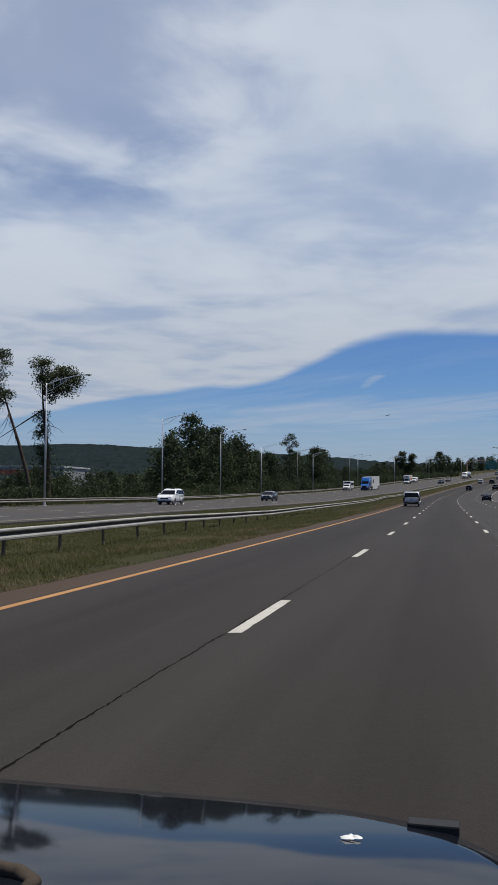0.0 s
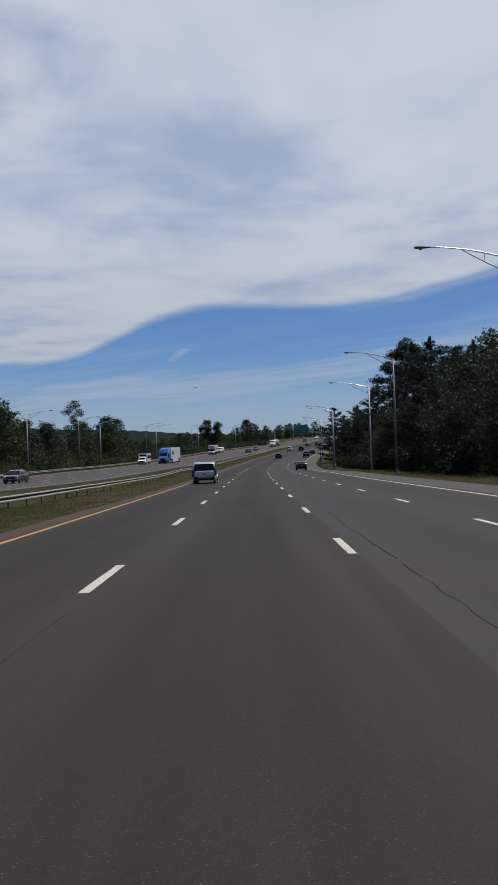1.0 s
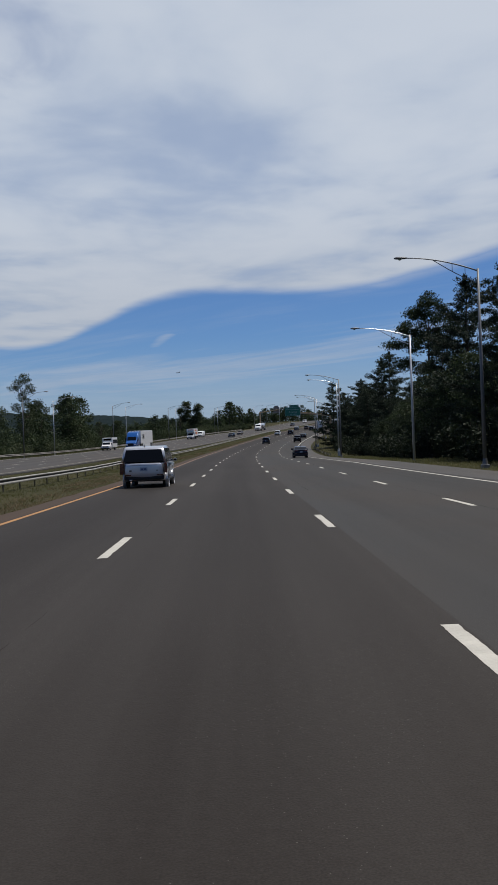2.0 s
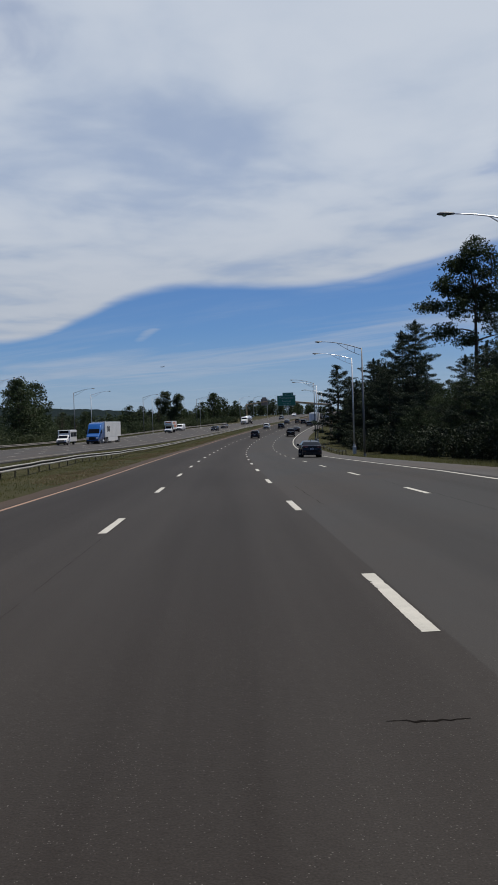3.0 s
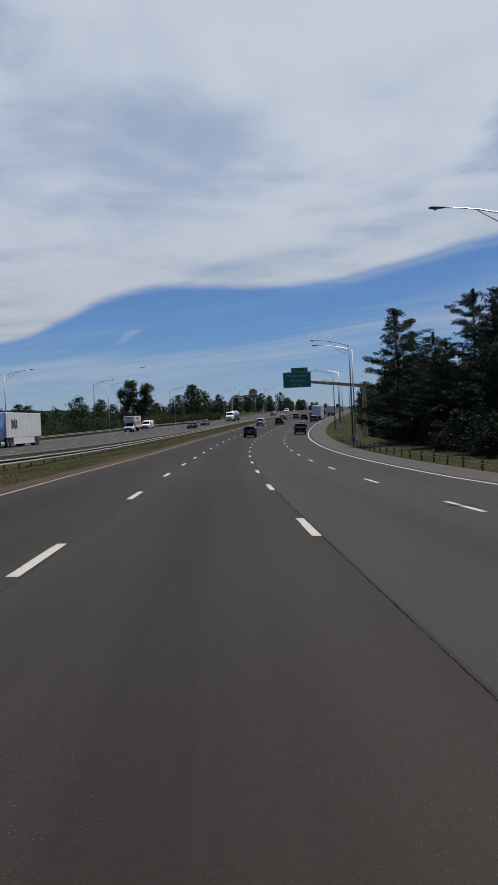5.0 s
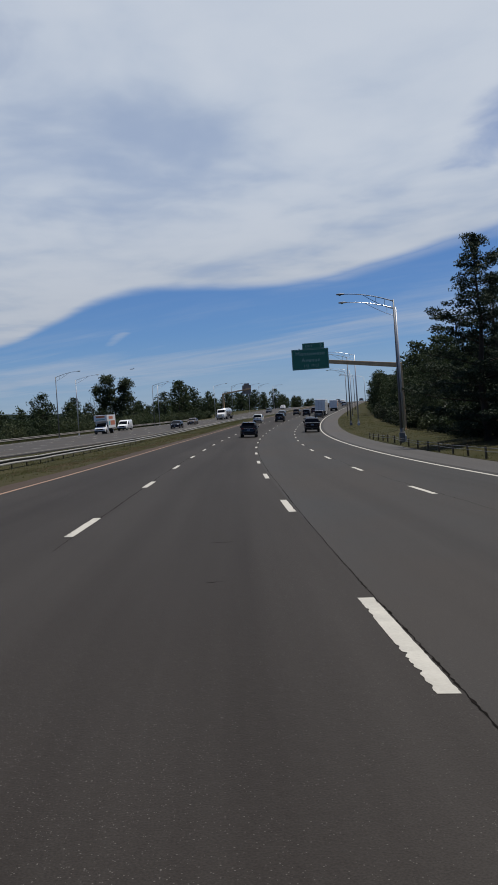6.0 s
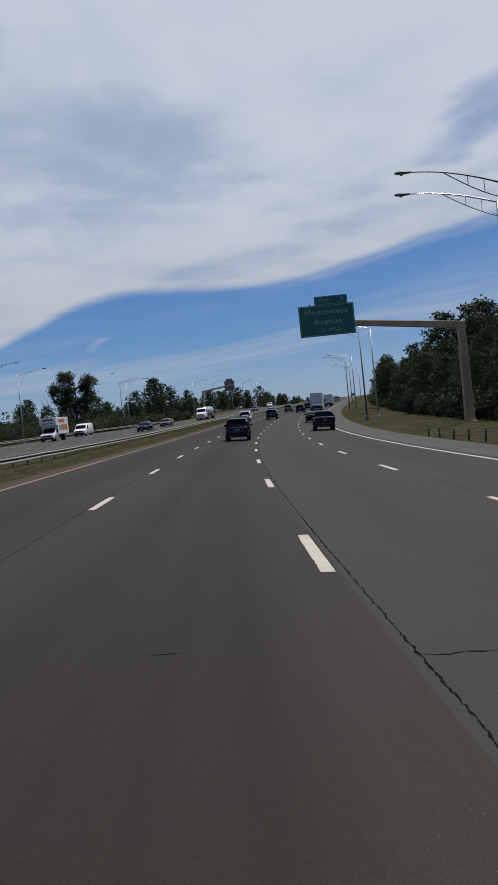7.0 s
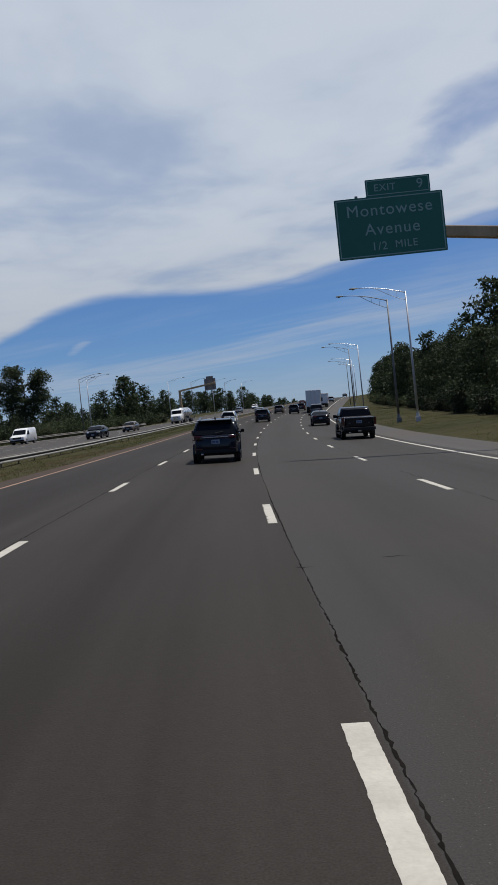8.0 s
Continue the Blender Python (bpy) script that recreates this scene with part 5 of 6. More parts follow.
def smooth_profile(pts, times=2):
    """Rounds a closed profile by cutting its corners."""
    for _ in range(times):
        out = []
        for i, p in enumerate(pts):
            q = pts[(i + 1) % len(pts)]
            out += [(p[0] * 0.82 + q[0] * 0.18, p[1] * 0.82 + q[1] * 0.18), (p[0] * 0.18 + q[0] * 0.82, p[1] * 0.18 + q[1] * 0.82)]
        pts = out
    return pts


def sheet(bm, corners, off, nx=4):
    """A thin pane over four corners (two along the bottom, two along the top), standing off by a vector."""
    a, b, c, d = (Vector(p) for p in corners)
    off = Vector(off)
    rows = []
    for k in (0.0, 1.0):
        for p, q in ((a, b), (d, c)):
            rows.append([bm.verts.new(p.lerp(q, i / nx) + off * (1 if k == 0 else 0.2)) for i in range(nx + 1)])
    lo, hi, lo2, hi2 = rows
    for i in range(nx):
        bm.faces.new((lo[i], lo[i + 1], hi[i + 1], hi[i]))
        bm.faces.new((lo2[i + 1], lo2[i], hi2[i], hi2[i + 1]))
        bm.faces.new((lo[i + 1], lo[i], lo2[i], lo2[i + 1]))
        bm.faces.new((hi[i], hi[i + 1], hi2[i + 1], hi2[i]))
    bm.faces.new((lo[0], hi[0], hi2[0], lo2[0])), bm.faces.new((hi[-1], lo[-1], lo2[-1], hi2[-1]))
    return bm


def lathe(bm, ring, x, y, z, seg=20):
    """Turns (out, radius) pairs about an axis along x."""
    rows = []
    for o, r in ring:
        rows.append([bm.verts.new((x + o, y + r * math.cos(a), z + r * math.sin(a))) for a in (2 * math.pi * k / seg for k in range(seg))])
    for a, b in zip(rows, rows[1:]):
        for k in range(seg):
            bm.faces.new((a[k], a[(k + 1) % seg], b[(k + 1) % seg], b[k]))
    return bm


def wheel(root, x, y, r, w, side, rim_mat):
    """Tyre, rim with five spokes and hub; side: +1 faces right."""
    bm = bmesh.new()
    lathe(bm, [(-side * w / 2, r * 0.62), (-side * w / 2, r * 0.93), (-side * w * 0.38, r), (side * w * 0.38, r), (side * w / 2, r * 0.94), (side * w / 2, r * 0.66), (side * w * 0.3, r * 0.62)], x, y, r)
    t = part("wheel", bm, TYRE, root, smooth=True)
    bm = bmesh.new()
    lathe(bm, [(side * w * 0.30, r * 0.64), (side * w * 0.46, r * 0.66), (side * w * 0.40, r * 0.58), (side * w * 0.1, r * 0.56), (side * w * 0.06, 0.01)], x, y, r)
    for k in range(5):
        a = 2 * math.pi * k / 5 + 0.3
        m = Matrix.Translation((x + side * w * 0.36, y, r)) @ Matrix.Rotation(a, 4, "X")
        box(bm, -0.02, 0.02, -0.035, 0.035, 0.0, r * 0.6, 0, m)
    box(bm, x + side * w * 0.3, x + side * w * 0.42, y - 0.06, y + 0.06, r - 0.06, r + 0.06)
    part("rim", bm, rim_mat, t, "spoked metal wheel rim", smooth=False)
    return t


def plate_at(root, x, y, z, facing):
    bm = bmesh.new()
    box(bm, x - 0.155, x + 0.155, y - 0.008, y + 0.008, z - 0.078, z + 0.078, 0.004)
    p = part("number_plate", bm, PLATE, root, "pale blue-white number plate")
    for k in (-0.075, 0.05):
        bm = bmesh.new()
        box(bm, x + k - 0.045, x + k + 0.06, y + facing * 0.014 - 0.004, y + facing * 0.014 + 0.004, z - 0.035, z + 0.035)
        part("bar", bm, PLATE_BAR, p)


def car(name, label, body_mat, L, W, lower, cabin, belt, roof, wheels, r, tumble=0.2, rim=RIM, pillars=(0.36, 0.68), rails=False, kind="car", fin=True, lights="tall", chrome=True, front=True, spoiler=False):
    """A car with its tail at y = 0 and its nose at y = L, standing on z = 0."""
    root = new(name)
    half = W / 2
    tagged(root, label, kind)

    def plan(y, z):
        # rounded in plan at both ends, tucked under at the sills
        e = min(y, L - y)
        k = 1.0 - 0.19 * max(0.0, 1 - e / 0.95) ** 2
        k *= 1.0 - 0.075 * max(0.0, (z - 0.72) / 0.4) ** 1.5 * max(0.0, 1 - y / 1.4)
        return k * (1.0 - 0.06 * max(0.0, (0.55 - z) / 0.4))
    bm = bmesh.new()
    loft(bm, smooth_profile(lower, 2), half, 0.09, plan)
    body = part("body", bm, body_mat, root, smooth=True)

    def lean(y, z):
        return 0.965 - tumble * max(0.0, z - belt) / (roof - belt)
    bm = bmesh.new()
    loft(bm, smooth_profile(cabin, 2), half, 0.05, lean)
    part("cabin", bm, body_mat, root, smooth=True)
    A, B, C, D = cabin[0], cabin[1], cabin[-2], cabin[-1]

    def on(p, q, f):
        return (p[0] + (q[0] - p[0]) * f, p[1] + (q[1] - p[1]) * f)
    for nm, p, q, sgn in (("rear_window", A, B, -1), ("windscreen", D, C, 1)):
        lo, hi = on(p, q, 0.12), on(p, q, 0.93)
        n = Vector((0, sgn * abs(q[1] - p[1]), abs(q[0] - p[0]))).normalized()
        bm = bmesh.new()
        xl, xh = half * lean(*lo) * 0.90, half * lean(*hi) * 0.88
        sheet(bm, [(-xl, *lo), (xl, *lo), (xh, *hi), (-xh, *hi)], n * 0.02)
        part(nm, bm, GLASS, root, "dark tinted glass")
    zl, zh = belt + 0.05, roof - 0.13
    y0, y1 = A[0] + 0.16, D[0] - 0.2
    cuts = [0.0] + list(pillars) + [1.0]
    for side in (-1, 1):
        for a, b in zip(cuts, cuts[1:]):
            def edge(f, z):
                k = (z - A[1]) / max(0.05, B[1] - A[1])
                lo_y = A[0] + (B[0] - A[0]) * min(1, k) + 0.13
                k = (z - D[1]) / max(0.05, C[1] - D[1])
                hi_y = D[0] + (C[0] - D[0]) * min(1, k) - 0.13
                return min(hi_y, max(lo_y, y0 + (y1 - y0) * f))
            ya, yb = edge(a, zl) + 0.03, edge(b, zl) - 0.03
            yc, yd = edge(b, zh) - 0.03, edge(a, zh) + 0.03
            if yb - ya < 0.12:
                continue
            if yc - yd < 0.06:
                yc = yd + 0.06
            xl, xh = half * lean(0, zl), half * lean(0, zh)
            bm = bmesh.new()
            sheet(bm, [(side * xl, ya, zl), (side * xl, yb, zl), (side * xh, yc, zh), (side * xh, yd, zh)], (side * 0.012, 0, 0.004))
            part("side_window", bm, GLASS, root, "dark tinted glass")
        # door seams, handles, mirror, sill
        for f in pillars:
            y = y0 + (y1 - y0) * f
            bm = bmesh.new()
            box(bm, side * half * 0.995 - 0.006, side * half * 0.995 + 0.006, y - 0.006, y + 0.006, 0.42, belt - 0.06)
            part("door_seam", bm, TRIM, body)
            bm = bmesh.new()
            box(bm, side * half * 0.99 - 0.02, side * half * 0.99 + 0.022, y + 0.06, y + 0.22, belt - 0.19, belt - 0.16, 0.008)
            part("door_handle", bm, body_mat, body)
        bm = bmesh.new()
        box(bm, side * (half - 0.01), side * (half + 0.14), D[0] - 0.42, D[0] - 0.30, belt + 0.01, belt + 0.14, 0.03)
        box(bm, side * (half - 0.10), side * (half + 0.05), D[0] - 0.38, D[0] - 0.32, belt + 0.01, belt + 0.06)
        m = part("wing_mirror", bm, body_mat, root)
        bm = bmesh.new()
        box(bm, side * (half + 0.01), side * (half + 0.125), D[0] - 0.428, D[0] - 0.418, belt + 0.03, belt + 0.12)
        part("mirror_glass", bm, GLASS, m)
        bm = bmesh.new()
        box(bm, side * half * 0.93 - 0.02, side * half * 0.93 + 0.03, wheels[0] + r + 0.05, wheels[1] - r - 0.05, 0.19 if lights == "low" else 0.24, 0.36, 0.02)
        part("sill", bm, TRIM, root)
        for y in wheels:
            bm = bmesh.new()
            lathe(bm, [(-0.12, r + 0.03), (0.004, r + 0.035), (0.008, r + 0.02), (-0.10, r + 0.015), (-0.12, 0.02)] if side > 0 else [(0.12, r + 0.03), (-0.004, r + 0.035), (-0.008, r + 0.02), (0.10, r + 0.015), (0.12, 0.02)], side * half * 0.962, y, r + 0.01)
            part("wheel_arch", bm, body_mat, body)
            wheel(root, side * (half - 0.165), y, r, 0.215, side, rim)
        # lights
        bm = bmesh.new()
        if lights == "tall":
            box(bm, side * half * 0.56, side * half * 0.83, -0.01, 0.40, belt - 0.125, belt - 0.03, 0.03)
        elif lights == "post":
            box(bm, side * half * 0.86, side * half * 0.985, -0.01, 0.16, belt - 0.42, belt + 0.0, 0.02)
        else:
            box(bm, side * half * 0.44, side * half * 0.80, 0.015, 0.5, belt - 0.165, belt - 0.085, 0.03)
        tl = part("tail_light", bm, LIGHT_RED, root, "red tail light")
        bm = bmesh.new()
        zc = belt - (0.07 if lights == "tall" else 0.135 if lights == "low" else 0.3)
        box(bm, side * half * 0.52, side * half * 0.60, -0.02, 0.01, zc - 0.02, zc + 0.02, 0.01)
        part("reverse_lamp", bm, LAMP_GREY, tl)
        bm = bmesh.new()
        box(bm, side * half * 0.50, side * half * 0.74, L - 0.32, L - 0.10, 0.66, 0.80, 0.04)
        part("headlight", bm, LIGHT_CLEAR, root, "clear headlight")
        bm = bmesh.new()
        box(bm, side * half * 0.55, side * half * 0.80, -0.012, 0.06, 0.52, 0.56, 0.01)
        part("reflector", bm, LIGHT_RED, root)
        if rails:
            bm = bmesh.new()
            x = side * half * (lean(0, roof) - 0.10)
            tube(bm, [(x, B[0] + 0.25, roof - 0.02), (x, B[0] + 0.35, roof + 0.045), (x, C[0] - 0.45, roof + 0.045), (x, C[0] - 0.35, roof - 0.02)], 0.018, 6)
            part("roof_rail", bm, CHROME, root)
    bm = bmesh.new()
    box(bm, -half * 0.84, half * 0.84, 0.02, 0.24, r - (0.10 if lights == "low" else -0.01), r + 0.19, 0.04)
    part("rear_bumper", bm, body_mat if lights == "low" else TRIM, root, "dark rear bumper")
    bm = bmesh.new()
    box(bm, -half * 0.86, half * 0.86, L - 0.22, L + 0.01, 0.24, 0.42, 0.04)
    part("front_bumper", bm, TRIM, root)
    bm = bmesh.new()
    box(bm, -half * 0.48, half * 0.48, L - 0.12, L - 0.015, 0.50, 0.74, 0.03)
    part("grille", bm, TRIM, root)
    if chrome:
        bm = bmesh.new()
        box(bm, -half * 0.58, half * 0.58, -0.012, 0.05, belt - 0.085, belt - 0.06, 0.008)
        part("tailgate_strip", bm, RIM, root, "bright trim strip")
    bm = bmesh.new()
    box(bm, -half * 0.62, -half * 0.50, 0.02, 0.16, r - 0.03, r + 0.03, 0.02)
    part("exhaust", bm, CHROME, root)
    plate_at(root, 0, -0.012, belt - 0.24 if lights != "low" else 0.72, -1)
    if front:
        plate_at(root, 0, L + 0.014, 0.45, 1)
    bm = bmesh.new()
    box(bm, -half * 0.8, half * 0.8, 0.3, L - 0.3, r - 0.07, r + 0.10)
    part("underbody", bm, TRIM, root)
    if fin:
        bm = bmesh.new()
        tube(bm, [(0, B[0] + 0.38, roof - 0.01), (0, B[0] + 0.22, roof + 0.055), (0, B[0] + 0.20, roof + 0.06)], [0.035, 0.02, 0.008], 6)
        part("aerial", bm, body_mat, root)
    if spoiler:
        bm = bmesh.new()
        box(bm, -half * 0.70, half * 0.70, B[0] - 0.16, B[0] + 0.2, roof - 0.09, roof - 0.05, 0.015)
        sp = part("spoiler", bm, body_mat, root)
        bm = bmesh.new()
        tube(bm, [(0.0, A[0] - 0.0, A[1] + 0.13), (0.3, A[0] + 0.06, A[1] + 0.17)], 0.012, 6)
        part("rear_wiper", bm, TRIM, sp)
    return root


def crossover(name, label, mat, rails=True):
    lower = [(0.12, 0.40), (0.0, 0.55), (0.02, 0.80), (0.08, 1.03), (0.25, 1.10), (3.45, 1.08), (4.20, 0.98), (4.52, 0.80), (4.60, 0.52), (4.50, 0.30), (0.3, 0.36)]
    cabin = [(0.10, 1.00), (0.44, 1.52), (0.78, 1.63), (1.5, 1.66), (2.3, 1.64), (2.75, 1.53), (3.62, 1.00)]
    return car(name, label, mat, 4.6, 1.84, lower, cabin, 1.04, 1.66, (0.86, 3.58), 0.35, 0.23, RIM, (0.27, 0.62), rails, "suv", spoiler=True)


def sedan(name, label, mat, rim=RIM):
    lower = [(0.16, 0.25), (0.03, 0.40), (0.0, 0.66), (0.05, 0.82), (0.03, 0.97), (0.12, 1.035), (0.5, 1.045), (1.2, 1.02), (3.55, 0.98), (4.35, 0.88), (4.72, 0.70), (4.84, 0.46), (4.70, 0.20), (0.4, 0.20)]
    cabin = [(0.34, 0.99), (1.12, 1.31), (1.60, 1.42), (2.15, 1.455), (2.7, 1.42), (3.0, 1.35), (3.85, 0.96)]
    return car(name, label, mat, 4.84, 1.83, lower, cabin, 1.0, 1.46, (1.02, 3.82), 0.33, 0.31, rim, (0.18, 0.56), False, "car", lights="low", chrome=False)


def minivan(name, label, mat):
    lower = [(0.08, 0.34), (0.0, 0.52), (0.0, 0.95), (0.05, 1.05), (3.9, 1.02), (4.6, 0.9), (5.0, 0.62), (4.95, 0.3), (0.3, 0.26)]
    cabin = [(0.03, 1.0), (0.28, 1.62), (0.6, 1.72), (2.4, 1.75), (3.0, 1.64), (4.2, 1.0)]
    return car(name, label, mat, 5.0, 1.96, lower, cabin, 1.02, 1.75, (0.95, 3.95), 0.33, 0.15, RIM, (0.3, 0.64), False, "minivan", lights="post")


def pickup(name, label, mat):
    lower = [(0.12, 0.50), (0.05, 0.62), (0.03, 1.20), (0.08, 1.26), (2.0, 1.26), (4.15, 1.22), (5.2, 1.14), (5.55, 0.98), (5.62, 0.62), (5.5, 0.42), (0.3, 0.46)]
    cabin = [(1.98, 1.20), (2.12, 1.70), (2.35, 1.80), (3.0, 1.84), (3.5, 1.76), (4.2, 1.20)]
    root = car(name, label, mat, 5.62, 1.96, lower, cabin, 1.22, 1.84, (1.15, 4.65), 0.40, 0.17, RIM_DARK, (0.42, 0.8), False, "pickup truck", False, "post", False)
    bm = bmesh.new()
    box(bm, -0.80, 0.80, 0.10, 1.92, 1.245, 1.275, 0.01)
    part("bed_cover", bm, TRIM, root, "black soft bed cover")
    bm = bmesh.new()
    box(bm, -0.74, 0.74, 0.0, 0.035, 0.74, 1.20, 0.015)
    gate = part("tailgate", bm, mat, root)
    bm = bmesh.new()
    box(bm, -0.14, 0.14, -0.015, 0.01, 1.06, 1.12, 0.008)
    part("gate_handle", bm, TRIM, gate)
    bm = bmesh.new()
    box(bm, -0.86, 0.86, 0.0, 0.08, 1.20, 1.255, 0.015)
    part("gate_rail", bm, ALU, root, "pale rail along the tailgate top")
    bm = bmesh.new()
    box(bm, -0.92, 0.92, -0.10, 0.08, 0.50, 0.68, 0.03)
    part("step_bumper", bm, TRIM, root)
    bm = bmesh.new()
    box(bm, -0.09, 0.09, -0.16, 0.1, 0.40, 0.50, 0.02)
    part("tow_hitch", bm, DARK_STEEL, root)
    return root


def big_wheels(root, ys, half, r, twin=()):
    for y in ys:
        for side in (-1, 1):
            wheel(root, side * (half - 0.17), y, r, 0.30, side, RIM)
            if y in twin:
                wheel(root, side * (half - 0.50), y, r, 0.28, side, RIM_DARK)


def box_body(root, name, mat, x, y0, y1, z0, z1, label="", bevel=0.05):
    bm = bmesh.new()
    box(bm, -x, x, y0, y1, z0, z1, bevel)
    return part(name, bm, mat, root, label)


def trailer_ribs(parent, mat, x, y0, y1, z0, z1, n):
    for k in range(n):
        y = y0 + (y1 - y0) * (k + 0.5) / n
        for side in (-1, 1):
            bm = bmesh.new()
            box(bm, side * x - 0.008, side * x + 0.008, y - 0.02, y + 0.02, z0, z1)
            part("panel_joint", bm, mat, parent)


def lorry(label, cab_mat, logo=True, length=15.0):
    """A tractor with a sleeper cab and a box trailer; its nose is at y = 0, it faces -y."""
    root = new("semi_truck")
    tagged(root, label, "truck")
    prof = smooth_profile([(0.0, 0.45), (0.0, 1.05), (0.10, 1.50), (1.25, 1.85), (1.85, 2.75), (2.6, 3.55), (3.3, 3.9), (5.0, 3.95), (5.0, 0.9), (2.2, 0.75), (1.9, 0.45)], 1)
    bm = bmesh.new()
    loft(bm, prof, 1.22, 0.10, lambda y, z: 1.0 - 0.12 * max(0.0, 1 - y / 1.6) ** 1.5)
    cab = part("cab", bm, cab_mat, root, smooth=True)
    bm = bmesh.new()
    sheet(bm, [(-1.02, 1.34, 1.95), (1.02, 1.34, 1.95), (0.98, 1.88, 2.72), (-0.98, 1.88, 2.72)], (0, -0.06, 0.04))
    part("windscreen", bm, GLASS, cab)
    for side in (-1, 1):
        bm = bmesh.new()
        sheet(bm, [(side * 1.2, 1.75, 1.95), (side * 1.2, 2.6, 1.95), (side * 1.2, 2.6, 2.6), (side * 1.2, 2.05, 2.6)], (side * 0.045, 0, 0))
        part("side_window", bm, GLASS, cab)
        bm = bmesh.new()
        box(bm, side * 1.30, side * 1.50, 1.45, 1.58, 1.9, 2.6, 0.03)
        box(bm, side * 1.15, side * 1.35, 1.5, 1.54, 2.2, 2.25)
        part("wing_mirror", bm, TRIM, root)
        bm = bmesh.new()
        box(bm, side * 0.72, side * 1.08, -0.02, 0.30, 0.92, 1.18, 0.06)
        part("headlight", bm, LIGHT_CLEAR, root)
        bm = bmesh.new()
        tube(bm, [(side * 0.95, 3.3, 0.45), (side * 0.95, 4.6, 0.45)], 0.32, 14)
        part("fuel_tank", bm, ALU, root)
    bm = bmesh.new()
    box(bm, -0.62, 0.62, -0.03, 0.06, 0.75, 1.35, 0.05)
    part("grille", bm, TRIM, root)
    bm = bmesh.new()
    box(bm, -1.15, 1.15, -0.06, 0.25, 0.32, 0.62, 0.06)
    part("front_bumper", bm, TRIM, root)
    box_body(root, "chassis", TRIM, 0.45, 1.0, 8.2, 0.62, 0.92)
    y0, y1 = 5.4, 5.4 + length
    box_t = box_body(root, "trailer", WHITE, 1.29, y0, y1, 1.12, 4.08, "white box trailer")
    trailer_ribs(box_t, ALU, 1.29, y0, y1, 1.2, 4.0, 12)
    for side in (-1, 1):
        bm = bmesh.new()
        box(bm, side * 1.26, side * 1.285, y0 + 2.6, y1 - 3.4, 0.35, 1.12)
        part("side_skirt", bm, WHITE, root, "white aerodynamic skirt")
        if logo:
            for dy, w, h in ((0.0, 0.55, 1.1), (0.65, 0.42, 0.8), (1.15, 0.5, 1.2), (1.8, 0.5, 1.0)):
                bm = bmesh.new()
                box(bm, side * 1.30 - 0.004, side * 1.30 + 0.004, y0 + 2.0 + dy, y0 + 2.0 + dy + w, 2.7 - h / 2, 2.7 + h / 2, 0, Matrix.Identity(4))
                part("mark", bm, GREY, box_t, "plain dark grey shapes of a painted mark")
        bm = bmesh.new()
        box(bm, side * 0.95, side * 1.2, y1 - 0.03, y1 + 0.02, 1.0, 1.1)
        part("tail_light", bm, LIGHT_RED, root)
    box_body(root, "landing_gear", DARK_STEEL, 0.8, y0 + 2.0, y0 + 2.2, 0.35, 1.12)
    for dx in (-0.63, 0.63):
        bm = bmesh.new()
        box(bm, dx - 0.61, dx + 0.61, y1 - 0.01, y1 + 0.03, 1.22, 3.98, 0.01)
        door = part("rear_door", bm, WHITE, root)
        bm = bmesh.new()
        tube(bm, [(dx * 0.6, y1 + 0.05, 1.3), (dx * 0.6, y1 + 0.05, 3.9)], 0.025, 6)
        part("lock_rod", bm, ALU, door)
    big_wheels(root, [1.1], 1.22, 0.51)
    big_wheels(root, [6.0, 7.3, y1 - 1.4, y1 - 2.7], 1.27, 0.51, (6.0, 7.3, y1 - 1.4, y1 - 2.7))
    return root


def van_front(root, mat, x, nose=1.1, top=2.1, back=5.4, belt=1.15):
    """A cargo van's body facing -y."""
    prof = smooth_profile([(0.0, 0.40), (0.0, 0.80), (0.12, 1.02), (nose, 1.18), (nose + 0.75, top - 0.18), (nose + 1.3, top), (back - 0.2, top), (back, top - 0.2), (back, 0.45), (back - 0.3, 0.36), (0.3, 0.34)], 1)
    bm = bmesh.new()
    loft(bm, prof, x, 0.08, lambda y, z: 1.0 - 0.10 * max(0.0, z - belt) - 0.08 * max(0.0, 1 - y / 1.0) ** 2)
    body = part("body", bm, mat, root, smooth=True)
    k = 1.0 - 0.10 * (top - 0.3 - belt)
    bm = bmesh.new()
    sheet(bm, [(-x * 0.88, nose + 0.06, 1.27), (x * 0.88, nose + 0.06, 1.27), (x * k * 0.86, nose + 0.68, top - 0.28), (-x * k * 0.86, nose + 0.68, top - 0.28)], (0, -0.035, 0.03))
    part("windscreen", bm, GLASS, body)
    for side in (-1, 1):
        bm = bmesh.new()
        sheet(bm, [(side * x * 0.985, nose + 0.35, 1.25), (side * x * 0.985, nose + 1.35, 1.25), (side * x * k, nose + 1.35, top - 0.35), (side * x * k, nose + 0.85, top - 0.35)], (side * 0.03, 0, 0))
        part("side_window", bm, GLASS, body)
        bm = bmesh.new()
        box(bm, side * x * 0.62, side * x * 0.93, -0.015, 0.2, 0.78, 0.96, 0.03)
        part("headlight", bm, LIGHT_CLEAR, root)
        bm = bmesh.new()
        box(bm, side * (x + 0.03), side * (x + 0.22), nose + 0.45, nose + 0.55, 1.25, 1.55, 0.03)
        box(bm, side * (x - 0.08), side * (x + 0.06), nose + 0.48, nose + 0.52, 1.3, 1.35)
        part("wing_mirror", bm, TRIM, root)
    bm = bmesh.new()
    box(bm, -x * 0.58, x * 0.58, -0.02, 0.08, 0.70, 0.96, 0.02)
    part("grille", bm, TRIM, root)
    bm = bmesh.new()
    box(bm, -x * 0.95, x * 0.95, -0.08, 0.15, 0.38, 0.60, 0.04)
    part("front_bumper", bm, TRIM, root)
    return root


